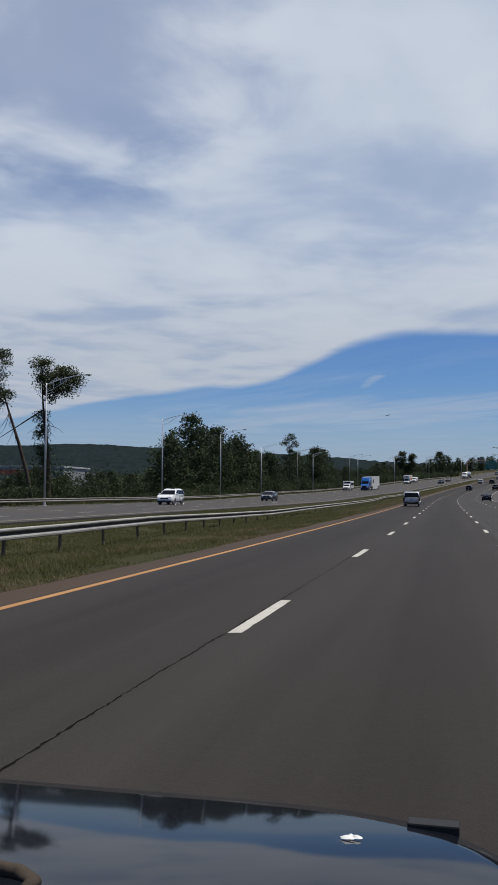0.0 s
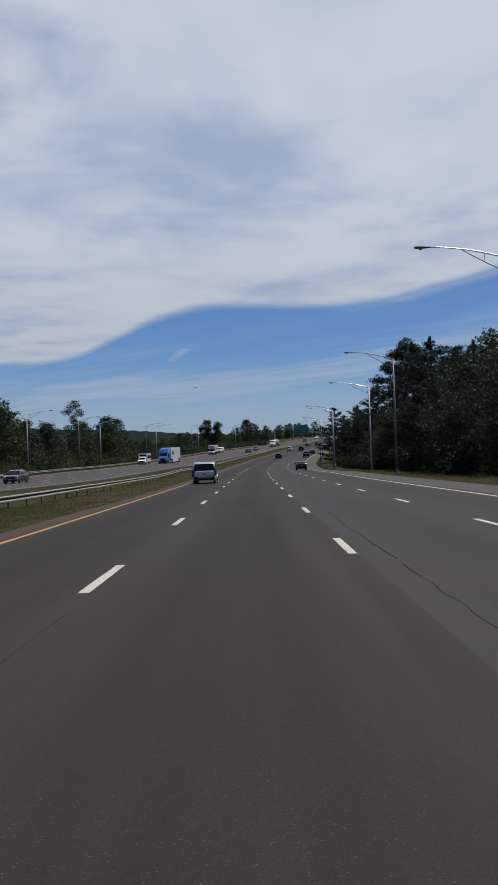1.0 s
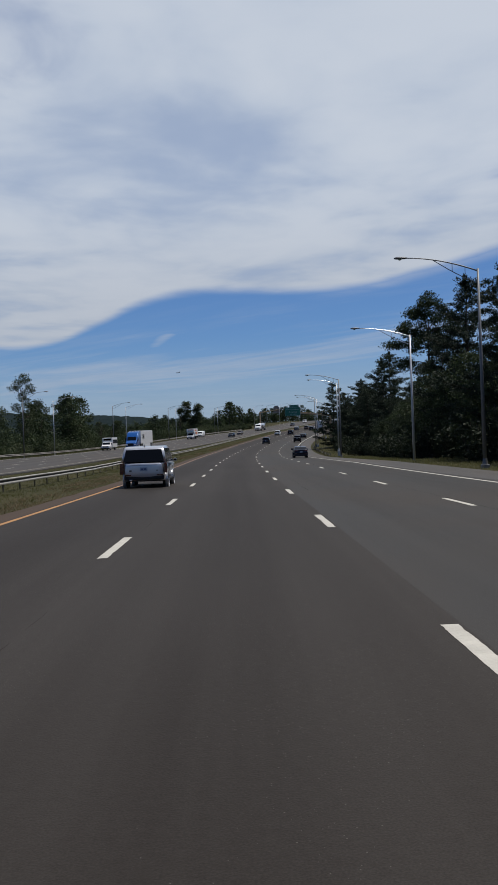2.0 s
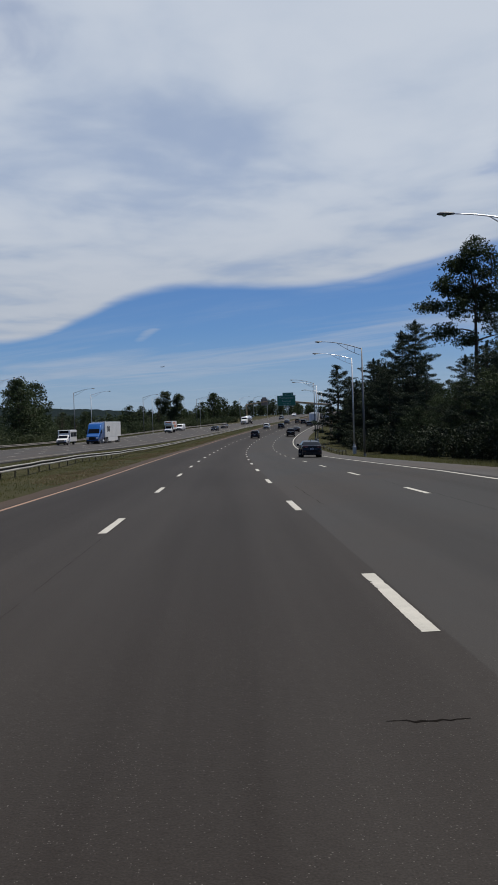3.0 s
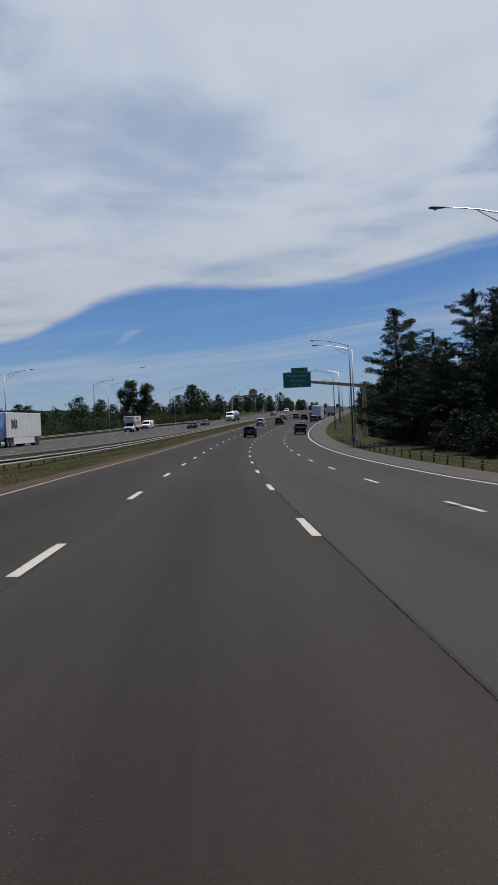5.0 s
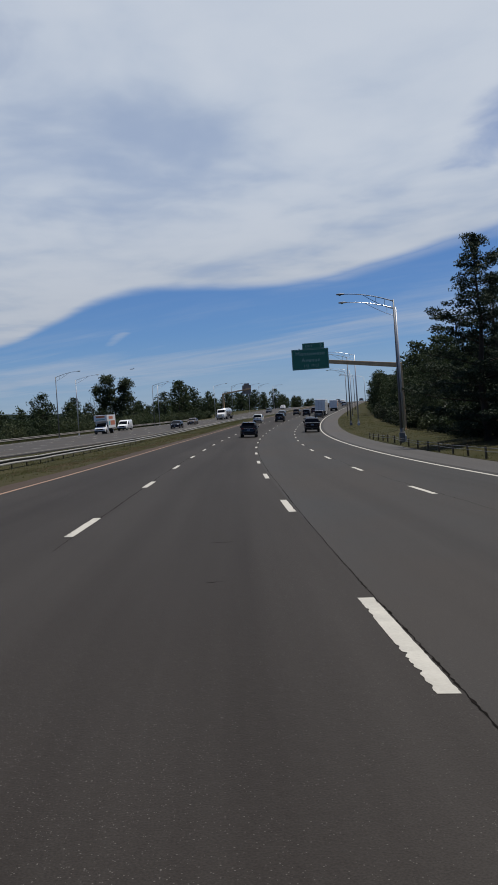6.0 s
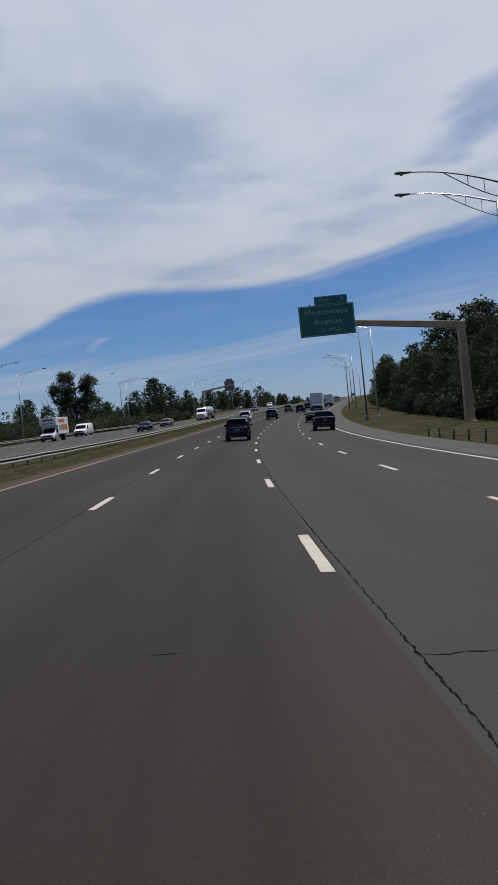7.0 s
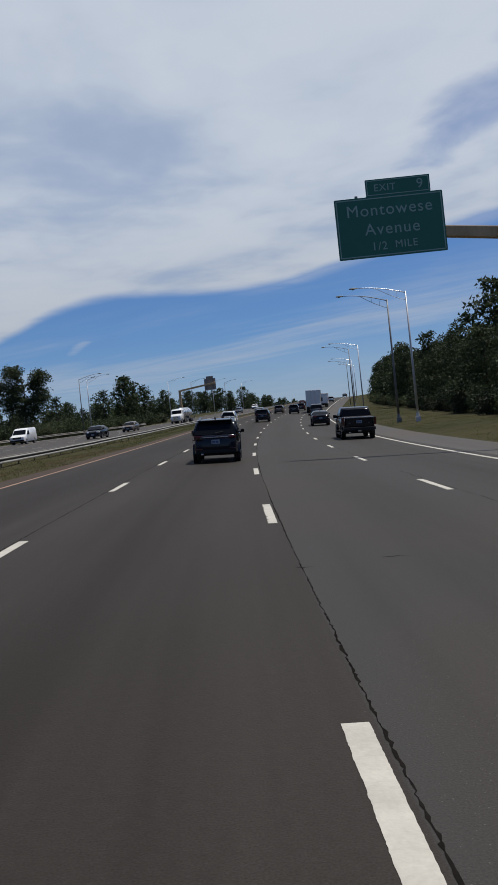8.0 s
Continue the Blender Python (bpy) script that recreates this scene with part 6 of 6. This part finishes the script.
def cargo_van():
    root = new("cargo_van")
    tagged(root, "white panel van with a black grille", "van")
    van_front(root, WHITE, 0.98, 1.0, 2.1, 5.5)
    big_wheels(root, [1.05, 4.4], 1.0, 0.36)
    return root


def shuttle_bus():
    root = new("shuttle_bus")
    tagged(root, "small white shuttle bus with dark windows", "bus")
    van_front(root, WHITE, 0.98, 1.0, 2.0, 2.6)
    b = box_body(root, "coach_body", WHITE, 1.15, 2.0, 7.0, 0.55, 2.75, "white coach body", 0.12)
    for side in (-1, 1):
        for k in range(4):
            bm = bmesh.new()
            box(bm, side * 1.155 - 0.008, side * 1.155 + 0.008, 2.35 + k * 1.12, 3.35 + k * 1.12, 1.5, 2.3, 0.02)
            part("side_window", bm, GLASS, b)
    bm = bmesh.new()
    box(bm, -0.85, 0.85, 1.985, 2.01, 2.15, 2.62, 0.02)
    part("front_pane", bm, GLASS, b)
    big_wheels(root, [1.05, 5.4], 1.02, 0.38)
    return root


def box_truck():
    root = new("box_truck")
    tagged(root, "white rental box truck with orange and teal markings", "truck")
    van_front(root, WHITE, 1.0, 1.0, 2.15, 2.7)
    b = box_body(root, "cargo_box", WHITE, 1.2, 1.9, 7.2, 0.95, 3.35, "white cargo box with overhang", 0.06)
    bm = bmesh.new()
    box(bm, -1.19, 1.19, 1.0, 1.95, 2.25, 3.34, 0.05)
    part("overhang", bm, WHITE, b)
    for z0, z1, mat in ((2.9, 3.2, ORANGE), (2.45, 2.62, TEAL)):
        bm = bmesh.new()
        box(bm, -0.8, 0.8, 0.985, 1.0, z0, z1)
        part("mark", bm, mat, b, "plain coloured bar of a painted mark")
    for side in (-1, 1):
        for y0, y1, z0, z1, mat in ((2.3, 5.2, 2.6, 3.1, ORANGE), (3.4, 6.6, 1.5, 2.3, ORANGE), (2.3, 3.2, 1.5, 2.2, TEAL)):
            bm = bmesh.new()
            box(bm, side * 1.205 - 0.004, side * 1.205 + 0.004, y0, y1, z0, z1)
            part("mark", bm, mat, b, "plain coloured bar of a painted mark")
    box_body(root, "chassis", TRIM, 0.5, 2.0, 7.0, 0.55, 0.98)
    big_wheels(root, [1.05, 5.6], 1.08, 0.40, (5.6,))
    return root


def tanker():
    root = new("tanker_truck")
    tagged(root, "white-cabbed tanker truck with a long pale steel tank", "truck")
    prof = smooth_profile([(0.0, 0.45), (0.0, 1.45), (0.1, 1.65), (1.7, 1.85), (2.0, 2.75), (2.4, 2.95), (3.6, 2.95), (3.7, 0.9), (1.9, 0.5)], 1)
    bm = bmesh.new()
    loft(bm, prof, 1.15, 0.08, lambda y, z: 1.0 - 0.15 * max(0.0, 1 - y / 1.6))
    cab = part("cab", bm, WHITE, root, smooth=True)
    bm = bmesh.new()
    sheet(bm, [(-1.0, 1.72, 1.95), (1.0, 1.72, 1.95), (0.98, 1.98, 2.65), (-0.98, 1.98, 2.65)], (0, -0.06, 0.02))
    part("windscreen", bm, GLASS, cab)
    for side in (-1, 1):
        bm = bmesh.new()
        sheet(bm, [(side * 1.13, 2.1, 1.9), (side * 1.13, 3.1, 1.9), (side * 1.13, 3.1, 2.6), (side * 1.13, 2.25, 2.6)], (side * 0.04, 0, 0))
        part("side_window", bm, GLASS, cab)
        bm = bmesh.new()
        box(bm, side * 0.65, side * 1.05, -0.02, 0.25, 0.9, 1.15, 0.05)
        part("headlight", bm, LIGHT_CLEAR, root)
    bm = bmesh.new()
    box(bm, -0.6, 0.6, -0.03, 0.05, 0.75, 1.5, 0.03)
    part("grille", bm, CHROME, root)
    bm = bmesh.new()
    tube(bm, [(0, 4.2, 2.15), (0, 4.35, 2.15), (0, 14.2, 2.15), (0, 14.4, 2.15)], [0.8, 1.02, 1.02, 0.8], 24)
    t = part("tank", bm, TANK, root, "polished pale steel tank", smooth=True)
    for y in (5.5, 7.6, 9.7, 11.8):
        bm = bmesh.new()
        tube(bm, [(0, y - 0.04, 2.15), (0, y + 0.04, 2.15)], 1.045, 24)
        part("band", bm, ALU, t)
    bm = bmesh.new()
    box(bm, -0.3, 0.3, 5.0, 13.4, 3.12, 3.22, 0.02)
    part("walkway", bm, ALU, t)
    box_body(root, "chassis", TRIM, 0.5, 1.5, 14.0, 0.75, 1.15)
    big_wheels(root, [1.1], 1.18, 0.5)
    big_wheels(root, [4.6, 5.9, 12.2, 13.5], 1.22, 0.5, (4.6, 5.9, 12.2, 13.5))
    return root


def on_road(ob, s, d, oncoming=False, z=0.0):
    """Stands a vehicle on the carriageway; things that drive with us have their tail at s, those that face us are given turned."""
    up = far_side(s) if oncoming else 0.0
    h = 6.0
    a, b = at(s, d, up), at(s + h, d + (inner(s + h) - inner(s) if oncoming else 0.0), (far_side(s + h) if oncoming else 0.0))
    y = (b - a).normalized()
    over = (at(s, d + 0.5) - at(s, d - 0.5)).cross(y).normalized()
    m = Matrix((y.cross(over), y, over)).transposed().to_4x4()
    m.translation = a + Vector((0, 0, 0.004 + z))
    ob.matrix_basis = m
    return ob


def turned(ob, s, d, length):
    """A car built tail first that faces us: its nose is at s."""
    on_road(ob, s, d, True)
    ob.matrix_basis = ob.matrix_basis @ Matrix.Translation((0, length, 0)) @ pose(0, 0, 0, 0, 0, 180)
    return ob


# our carriageway
on_road(crossover("crossover", "dark slate crossover with tinted rear window and roof rails", NAVY), 301.2, 0.42)
on_road(pickup("pickup_truck", "black pickup truck with a covered bed", BLACK), 318.4, 7.72)
on_road(sedan("sedan", "blue-black sedan with red tail lights", BLUE_BLACK), 180.5, 7.32)
on_road(minivan("minivan", "silver-white minivan in the lane beside the median", SILVER), 107.0, -3.75)
on_road(sedan("sedan", "black sedan ahead of the pickup truck", BLACK, RIM_DARK), 354.0, 7.3)
on_road(crossover("crossover", "white crossover in the lane beside the median", WHITE), 377.5, -3.3)
on_road(crossover("crossover", "black crossover with a dark rear window", BLACK, False), 382.5, 0.6)
on_road(sedan("sedan", "dark grey sedan in the middle lanes", GREY), 436.0, -3.4)
on_road(crossover("crossover", "dark bronze crossover in the middle lanes", BRONZE, False), 444.0, -0.2)
on_road(crossover("crossover", "black crossover beside the white trailer", BLACK, False), 431.0, 3.3)
on_road(minivan("minivan", "dark grey minivan close behind the white trailer", GREY), 407.0, 7.6)
on_road(sedan("sedan", "dark red sedan far up the road", MAROON), 524.0, -0.2)
on_road(crossover("crossover", "dark red crossover in the middle lanes", MAROON, False), 462.0, 3.3)
on_road(sedan("sedan", "black sedan far ahead in the middle lanes", BLACK), 500.0, 3.6)
on_road(crossover("crossover", "silver crossover far up the road", SILVER, False), 540.0, 7.3)
on_road(sedan("sedan", "white sedan far up the road", WHITE), 580.0, 3.6)
on_road(crossover("crossover", "grey crossover far up the road", GREY, False), 600.0, 0.0)
on_road(sedan("sedan", "dark grey sedan far up the road", GREY), 640.0, 7.3)
far_lorry = lorry("semi truck with a tall white box trailer seen from behind", WHITE, False, 13.0)
on_road(far_lorry, 430.0, 6.9)
far_lorry.matrix_basis = far_lorry.matrix_basis @ Matrix.Translation((0, 18.4, 0)) @ pose(0, 0, 0, 0, 0, 180)
small_lorry = box_truck()
tagged(small_lorry, "small white box truck with orange and teal markings far ahead")
on_road(small_lorry, 486.0, 7.4)
small_lorry.matrix_basis = small_lorry.matrix_basis @ Matrix.Translation((0, 7.2, 0)) @ pose(0, 0, 0, 0, 0, 180)
# oncoming carriageway
turned(crossover("crossover", "white crossover driving towards us on the far carriageway", WHITE), 90.0, -28.4, 4.6)
turned(sedan("sedan", "dark grey sedan driving towards us on the far carriageway", GREY), 131.0, -25.8, 4.84)
on_road(lorry("bright blue semi truck pulling a white box trailer", BLUE), 268.0, -27.6, True)
on_road(shuttle_bus(), 266.0, -32.8, True)
on_road(box_truck(), 361.0, -30.0, True)
on_road(cargo_van(), 383.0, -31.4, True)
turned(sedan("sedan", "bronze sedan driving towards us on the far carriageway", BRONZE), 396.0, -19.5, 4.84)
turned(sedan("sedan", "black sedan driving towards us on the far carriageway", BLACK), 367.0, -17.6, 4.84)
on_road(tanker(), 452.0, -22.0, True)
turned(crossover("crossover", "dark grey crossover coming far up the oncoming carriageway", GREY, False), 520.0, -18.0, 4.6)
turned(sedan("sedan", "silver sedan coming far up the oncoming carriageway", SILVER), 482.0, -26.0, 4.84)
turned(crossover("crossover", "white crossover coming far up the oncoming carriageway", WHITE, False), 570.0, -20.0, 4.6)


# ---------------------------------------------------------------- verge fence, aircraft, building, dead tree
def cable_fence():
    root = new("cable_fence")
    s0, n, gap = 203.0, 26, 3.6
    z0 = terrain(s0, 12.75)
    root.matrix_world = stand(s0, 12.75, z0)
    tagged(root, "low cable guide fence on short dark posts beside the shoulder", "fence")
    inv = root.matrix_world.inverted()
    bm = bmesh.new()
    box(bm, -0.05, 0.05, -0.045, 0.045, -0.35, 0.62, 0.012)
    pm = bpy.data.meshes.new("post")
    bm.to_mesh(pm)
    bm.free()
    pm.materials.append(POST)
    rng = random.Random(6)
    tops = []
    for k in range(n):
        s = s0 + gap * k
        d = 12.75 + rng.uniform(-0.05, 0.05)
        po = new("post", pm)
        po.parent = root
        po.matrix_basis = inv @ stand(s, d, terrain(s, d)) @ pose(0, 0, 0, rng.gauss(0, 2.5), rng.gauss(0, 2.5), 0)
        tops.append((s, d))
    for h in (0.36, 0.52):
        bm = bmesh.new()
        tube(bm, [inv @ at(s, d - 0.07, terrain(s, d) + h) for s, d in tops], 0.014, 5)
        part("cable", bm, DARK_STEEL, root)


cable_fence()


def airliner():
    root = new("airliner")
    root.matrix_world = Matrix.Translation((-318, 4480, 372)) @ pose(0, 0, 0, 0, -4, 62) @ Matrix.Scale(0.75, 4)
    tagged(root, "small dark airliner low in the distant sky", "aircraft")
    bm = bmesh.new()
    tube(bm, [(0, 17, 0), (0, 15.5, 0), (0, 12, 0), (0, -8, 0), (0, -14, 0.8), (0, -17, 1.4)], [0.2, 1.2, 1.9, 1.9, 1.1, 0.3], 12)
    part("fuselage", bm, GREY, root, smooth=True)
    for side in (-1, 1):
        bm = bmesh.new()
        vs = [(side * 1.5, 3, -0.6), (side * 16, -6, 0.9), (side * 16, -7.6, 0.9), (side * 1.5, -3.5, -0.6)]
        a = [bm.verts.new(v) for v in vs]
        b = [bm.verts.new((x, y, z - 0.35)) for x, y, z in vs]
        bm.faces.new(a), bm.faces.new(list(reversed(b)))
        for i in range(4):
            bm.faces.new((a[i], a[(i + 1) % 4], b[(i + 1) % 4], b[i]))
        part("wing", bm, GREY, root)
        bm = bmesh.new()
        tube(bm, [(side * 5.2, 3.0, -1.7), (side * 5.2, -1.2, -1.6)], [1.0, 0.7], 10)
        part("engine", bm, GREY, root)
        bm = bmesh.new()
        box(bm, side * 0.6, side * 6, -16.2, -14.4, 1.2, 1.5)
        part("tailplane", bm, GREY, root)
    bm = bmesh.new()
    vs = [(0, -11.5, 1.4), (0, -15.4, 7), (0, -17, 7), (0, -16, 1.6)]
    a = [bm.verts.new((0.18, y, z)) for _, y, z in vs]
    b = [bm.verts.new((-0.18, y, z)) for _, y, z in vs]
    bm.faces.new(a), bm.faces.new(list(reversed(b)))
    for i in range(4):
        bm.faces.new((a[i], a[(i + 1) % 4], b[(i + 1) % 4], b[i]))
    part("tail_fin", bm, GREY, root)


airliner()
WALL = material("grey_cladding", (0.15, 0.16, 0.17), (0.24, 0.25, 0.26), scale=0.3, fine=4, rough=0.7, stretch=(4, 4, 0.3))
ROOF = material("pale_roof", (0.24, 0.25, 0.26), (0.34, 0.35, 0.36), scale=0.2, fine=3, rough=0.8)
RED = material("red_fascia", (0.36, 0.06, 0.04), (0.46, 0.09, 0.06), scale=0.5, fine=4, rough=0.6)


def warehouse(s, d, w, depth, h, band):
    root = new("warehouse")
    root.matrix_world = stand(s, d, terrain(s, d), 8)
    tagged(root, "low grey warehouse with a flat pale roof behind the bushes", "building")
    bm = bmesh.new()
    box(bm, -w / 2, w / 2, 0, depth, -0.5, h)
    wall = part("wall", bm, WALL, root)
    bm = bmesh.new()
    box(bm, -w / 2 - 0.3, w / 2 + 0.3, -0.3, depth + 0.3, h, h + 0.5, 0.05)
    part("roof", bm, ROOF, root)
    if band:
        bm = bmesh.new()
        box(bm, w * 0.02, w * 0.42, -0.12, 0.0, h - 2.0, h - 0.6)
        part("fascia", bm, RED, wall, "faded red fascia band")
    for k in range(5):
        bm = bmesh.new()
        x = -w / 2 + w * (k + 0.5) / 5
        box(bm, x - 1.6, x + 1.6, -0.06, 0.02, 0.0, 3.4)
        part("roller_door", bm, ROOF, wall)


warehouse(236, -133, 46, 25, 9.3, True)
warehouse(300, -150, 30, 20, 7.5, False)


def dead_tree(s, d, seed, h):
    rng = np.random.default_rng(seed)
    root = new("dead_tree")
    root.matrix_world = stand(s, d, terrain(s, d))
    tagged(root, "bare dead tree with thin grey branches", "tree")
    bm = bmesh.new()
    main = limb(bm, (0, 0, -0.3), (0.3, 0, h * 0.75), 0.11, 0.04, rng, 0.04, 6)
    part("trunk", bm, BARK, root, smooth=True)
    for k in range(9):
        st = main[2 + k % 4]
        a = rng.random() * 6.283
        en = Vector(st) + Vector((math.cos(a) * 1.2, math.sin(a) * 1.2, h * (0.25 + 0.2 * rng.random())))
        bm = bmesh.new()
        pts = limb(bm, st, en, 0.035, 0.01, rng, 0.1, 4)
        for q in pts[1:4]:
            e2 = Vector(q) + Vector((rng.normal() * 0.5, rng.normal() * 0.5, 0.9 * rng.random() + 0.2))
            limb(bm, q, e2, 0.015, 0.006, rng, 0.1, 3)
        part("branch", bm, BARK, root)


for s, d, k, h in ((304, -43.5, 1, 7.5), (309, -44.5, 2, 8.0), (317, -44, 3, 6.5), (402, -42.5, 4, 9.0)):
    dead_tree(s, d, k, h)


# ---------------------------------------------------------------- the car that carries the camera, where it stands at the start
HOOD = material("glossy_black_blue_paint", (0.006, 0.007, 0.010), (0.009, 0.010, 0.014), rough=0.05, bump=0.0, rough_var=0.02, spec=0.2)
DROP = material("bird_dropping", (0.55, 0.55, 0.52), (0.75, 0.75, 0.72), scale=40, fine=120, rough=0.8)


def own_car():
    """Hood, fenders and lower body of the camera's car, its roof and windscreen left out; the camera rides above it."""
    root = new("convertible_car")
    cx = -0.25
    root.matrix_world = Matrix.Translation((cx, 0, level(0)))
    tagged(root, "dark glossy camera car without roof or windscreen, domed hood with bird droppings", "car")

    def edge(a):
        # outline of the hood: square-shouldered towards the nose
        half, p = 0.90, 0.56
        x = half * max(-1.0, min(1.0, a))
        return x, 0.98 + 0.625 * max(0.0, 1 - abs(x / half) ** 6) ** p
    cols = [math.sin(math.pi / 2 * (-1 + 2 * i / 48)) for i in range(49)]

    def rim(k, z, back=0.28):
        """A line round the hood, grown by k, from the left cowl corner over the nose to the right one."""
        pts = []
        for i in range(7):
            pts.append((-0.90 - 0.03 * (1 - i / 7) , back + (0.98 - back) * i / 7))
        for a in cols:
            pts.append(edge(a))
        for i in range(6, -1, -1):
            pts.append((0.90 + 0.03 * (1 - i / 7), back + (0.98 - back) * i / 7))
        return [(x * k, back + (y - back) * k, z) for x, y in pts]
    bm = bmesh.new()
    rows = []
    for k in (0.02, 0.15, 0.3, 0.45, 0.6, 0.72, 0.82, 0.9, 0.955, 0.985, 1.0):
        row = []
        for x, y, _ in rim(k, 0):
            row.append(bm.verts.new((x, y, 0.942 + 0.227 * (1 - k) - 0.088 * (1 - k) ** 2 - (0.012 if k > 0.99 else 0.0))))
        rows.append(row)
    for a, b in zip(rows, rows[1:]):
        for i in range(len(a) - 1):
            bm.faces.new((a[i], a[i + 1], b[i + 1], b[i]))
    hood = part("hood", bm, HOOD, root, "domed glossy black-blue hood", smooth=True)
    bm = bmesh.new()
    rows = []
    for k, z in ((1.004, 0.915), (1.02, 0.915), (1.05, 0.872), (1.085, 0.78), (1.11, 0.62), (1.115, 0.42), (1.08, 0.22)):
        rows.append([bm.verts.new(v) for v in rim(k, z)])
    for a, b in zip(rows, rows[1:]):
        for i in range(len(a) - 1):
            bm.faces.new((a[i], a[i + 1], b[i + 1], b[i]))
    part("nose_panel", bm, HOOD, root, smooth=True)
    for side in (-1, 1):
        bm = bmesh.new()
        rows = []
        for x, z in ((0.915, 0.93), (0.945, 0.90), (0.97, 0.75), (0.975, 0.5), (0.94, 0.22)):
            rows.append([bm.verts.new((side * (x - (0.03 if y < -2.6 else 0)), y, z)) for y in (0.30, -0.4, -1.2, -2.0, -2.7)])
        for a, b in zip(rows, rows[1:]):
            for i in range(4):
                bm.faces.new((a[i], a[i + 1], b[i + 1], b[i]))
        part("side_panel", bm, HOOD, root, smooth=True)
        for y in (0.75, -2.0):
            bm = bmesh.new()
            lathe(bm, [(side * 0.01, 0.40), (side * -0.02, 0.38), (side * -0.14, 0.37), (side * -0.14, 0.02)], side * 0.975, y, 0.345)
            part("wheel_arch", bm, TRIM, root)
            wheel(root, side * 0.87, y, 0.335, 0.21, side, RIM)
    bm = bmesh.new()
    box(bm, -0.86, 0.86, -2.75, 0.27, 0.24, 0.34)
    box(bm, -0.90, 0.90, -2.74, -2.62, 0.30, 0.92, 0.03)
    box(bm, -0.85, 0.85, 0.12, 0.27, 0.34, 0.90, 0.02)
    part("tub", bm, TRIM, root, "black cabin tub")
    bm = bmesh.new()
    box(bm, 0.622, 0.704, 1.505, 1.535, 0.940, 0.957, 0.003)
    part("hood_scoop", bm, TRIM, hood, "small black plastic trim block")
    # a dark brown bent pipe lying on the hood
    bm = bmesh.new()
    tube(bm, [(-0.30, 0.99, 1.042), (-0.05, 1.02, 1.037), (0.13, 1.030, 1.031), (0.185, 1.026, 1.029), (0.211, 1.012, 1.026), (0.207, 0.99, 1.018)], 0.010, 8)
    part("washer_pipe", bm, BARK, hood, "dark brown bent pipe", smooth=True)
    rng = random.Random(3)
    for x, y, r in ((0.545, 1.375, 0.010), (0.676, 1.152, 0.012)):
        for k in range(4):
            bm = bmesh.new()
            n = 11
            cxx, cyy, rr = x + rng.gauss(0, r * 0.5), y + rng.gauss(0, r * 0.35), r * rng.uniform(0.35, 0.9)
            k2 = 1.0
            while k2 > 0.1 and abs(cxx / k2) < 0.885 and 0.28 + (cyy - 0.28) / k2 < edge(cxx / k2 / 0.90)[1]:
                k2 -= 0.01
            zz = 0.942 + 0.227 * (1 - k2) - 0.088 * (1 - k2) ** 2
            ring = [bm.verts.new((cxx + rr * rng.uniform(0.6, 1.2) * math.cos(6.283 * i / n) * 1.4, cyy + rr * rng.uniform(0.6, 1.2) * math.sin(6.283 * i / n), zz + 0.0005)) for i in range(n)]
            top = bm.verts.new((cxx, cyy, zz + 0.005))
            for i in range(n):
                bm.faces.new((ring[i], ring[(i + 1) % n], top))
            part("bird_dropping", bm, DROP, hood, "white splash of bird dropping")


own_car()
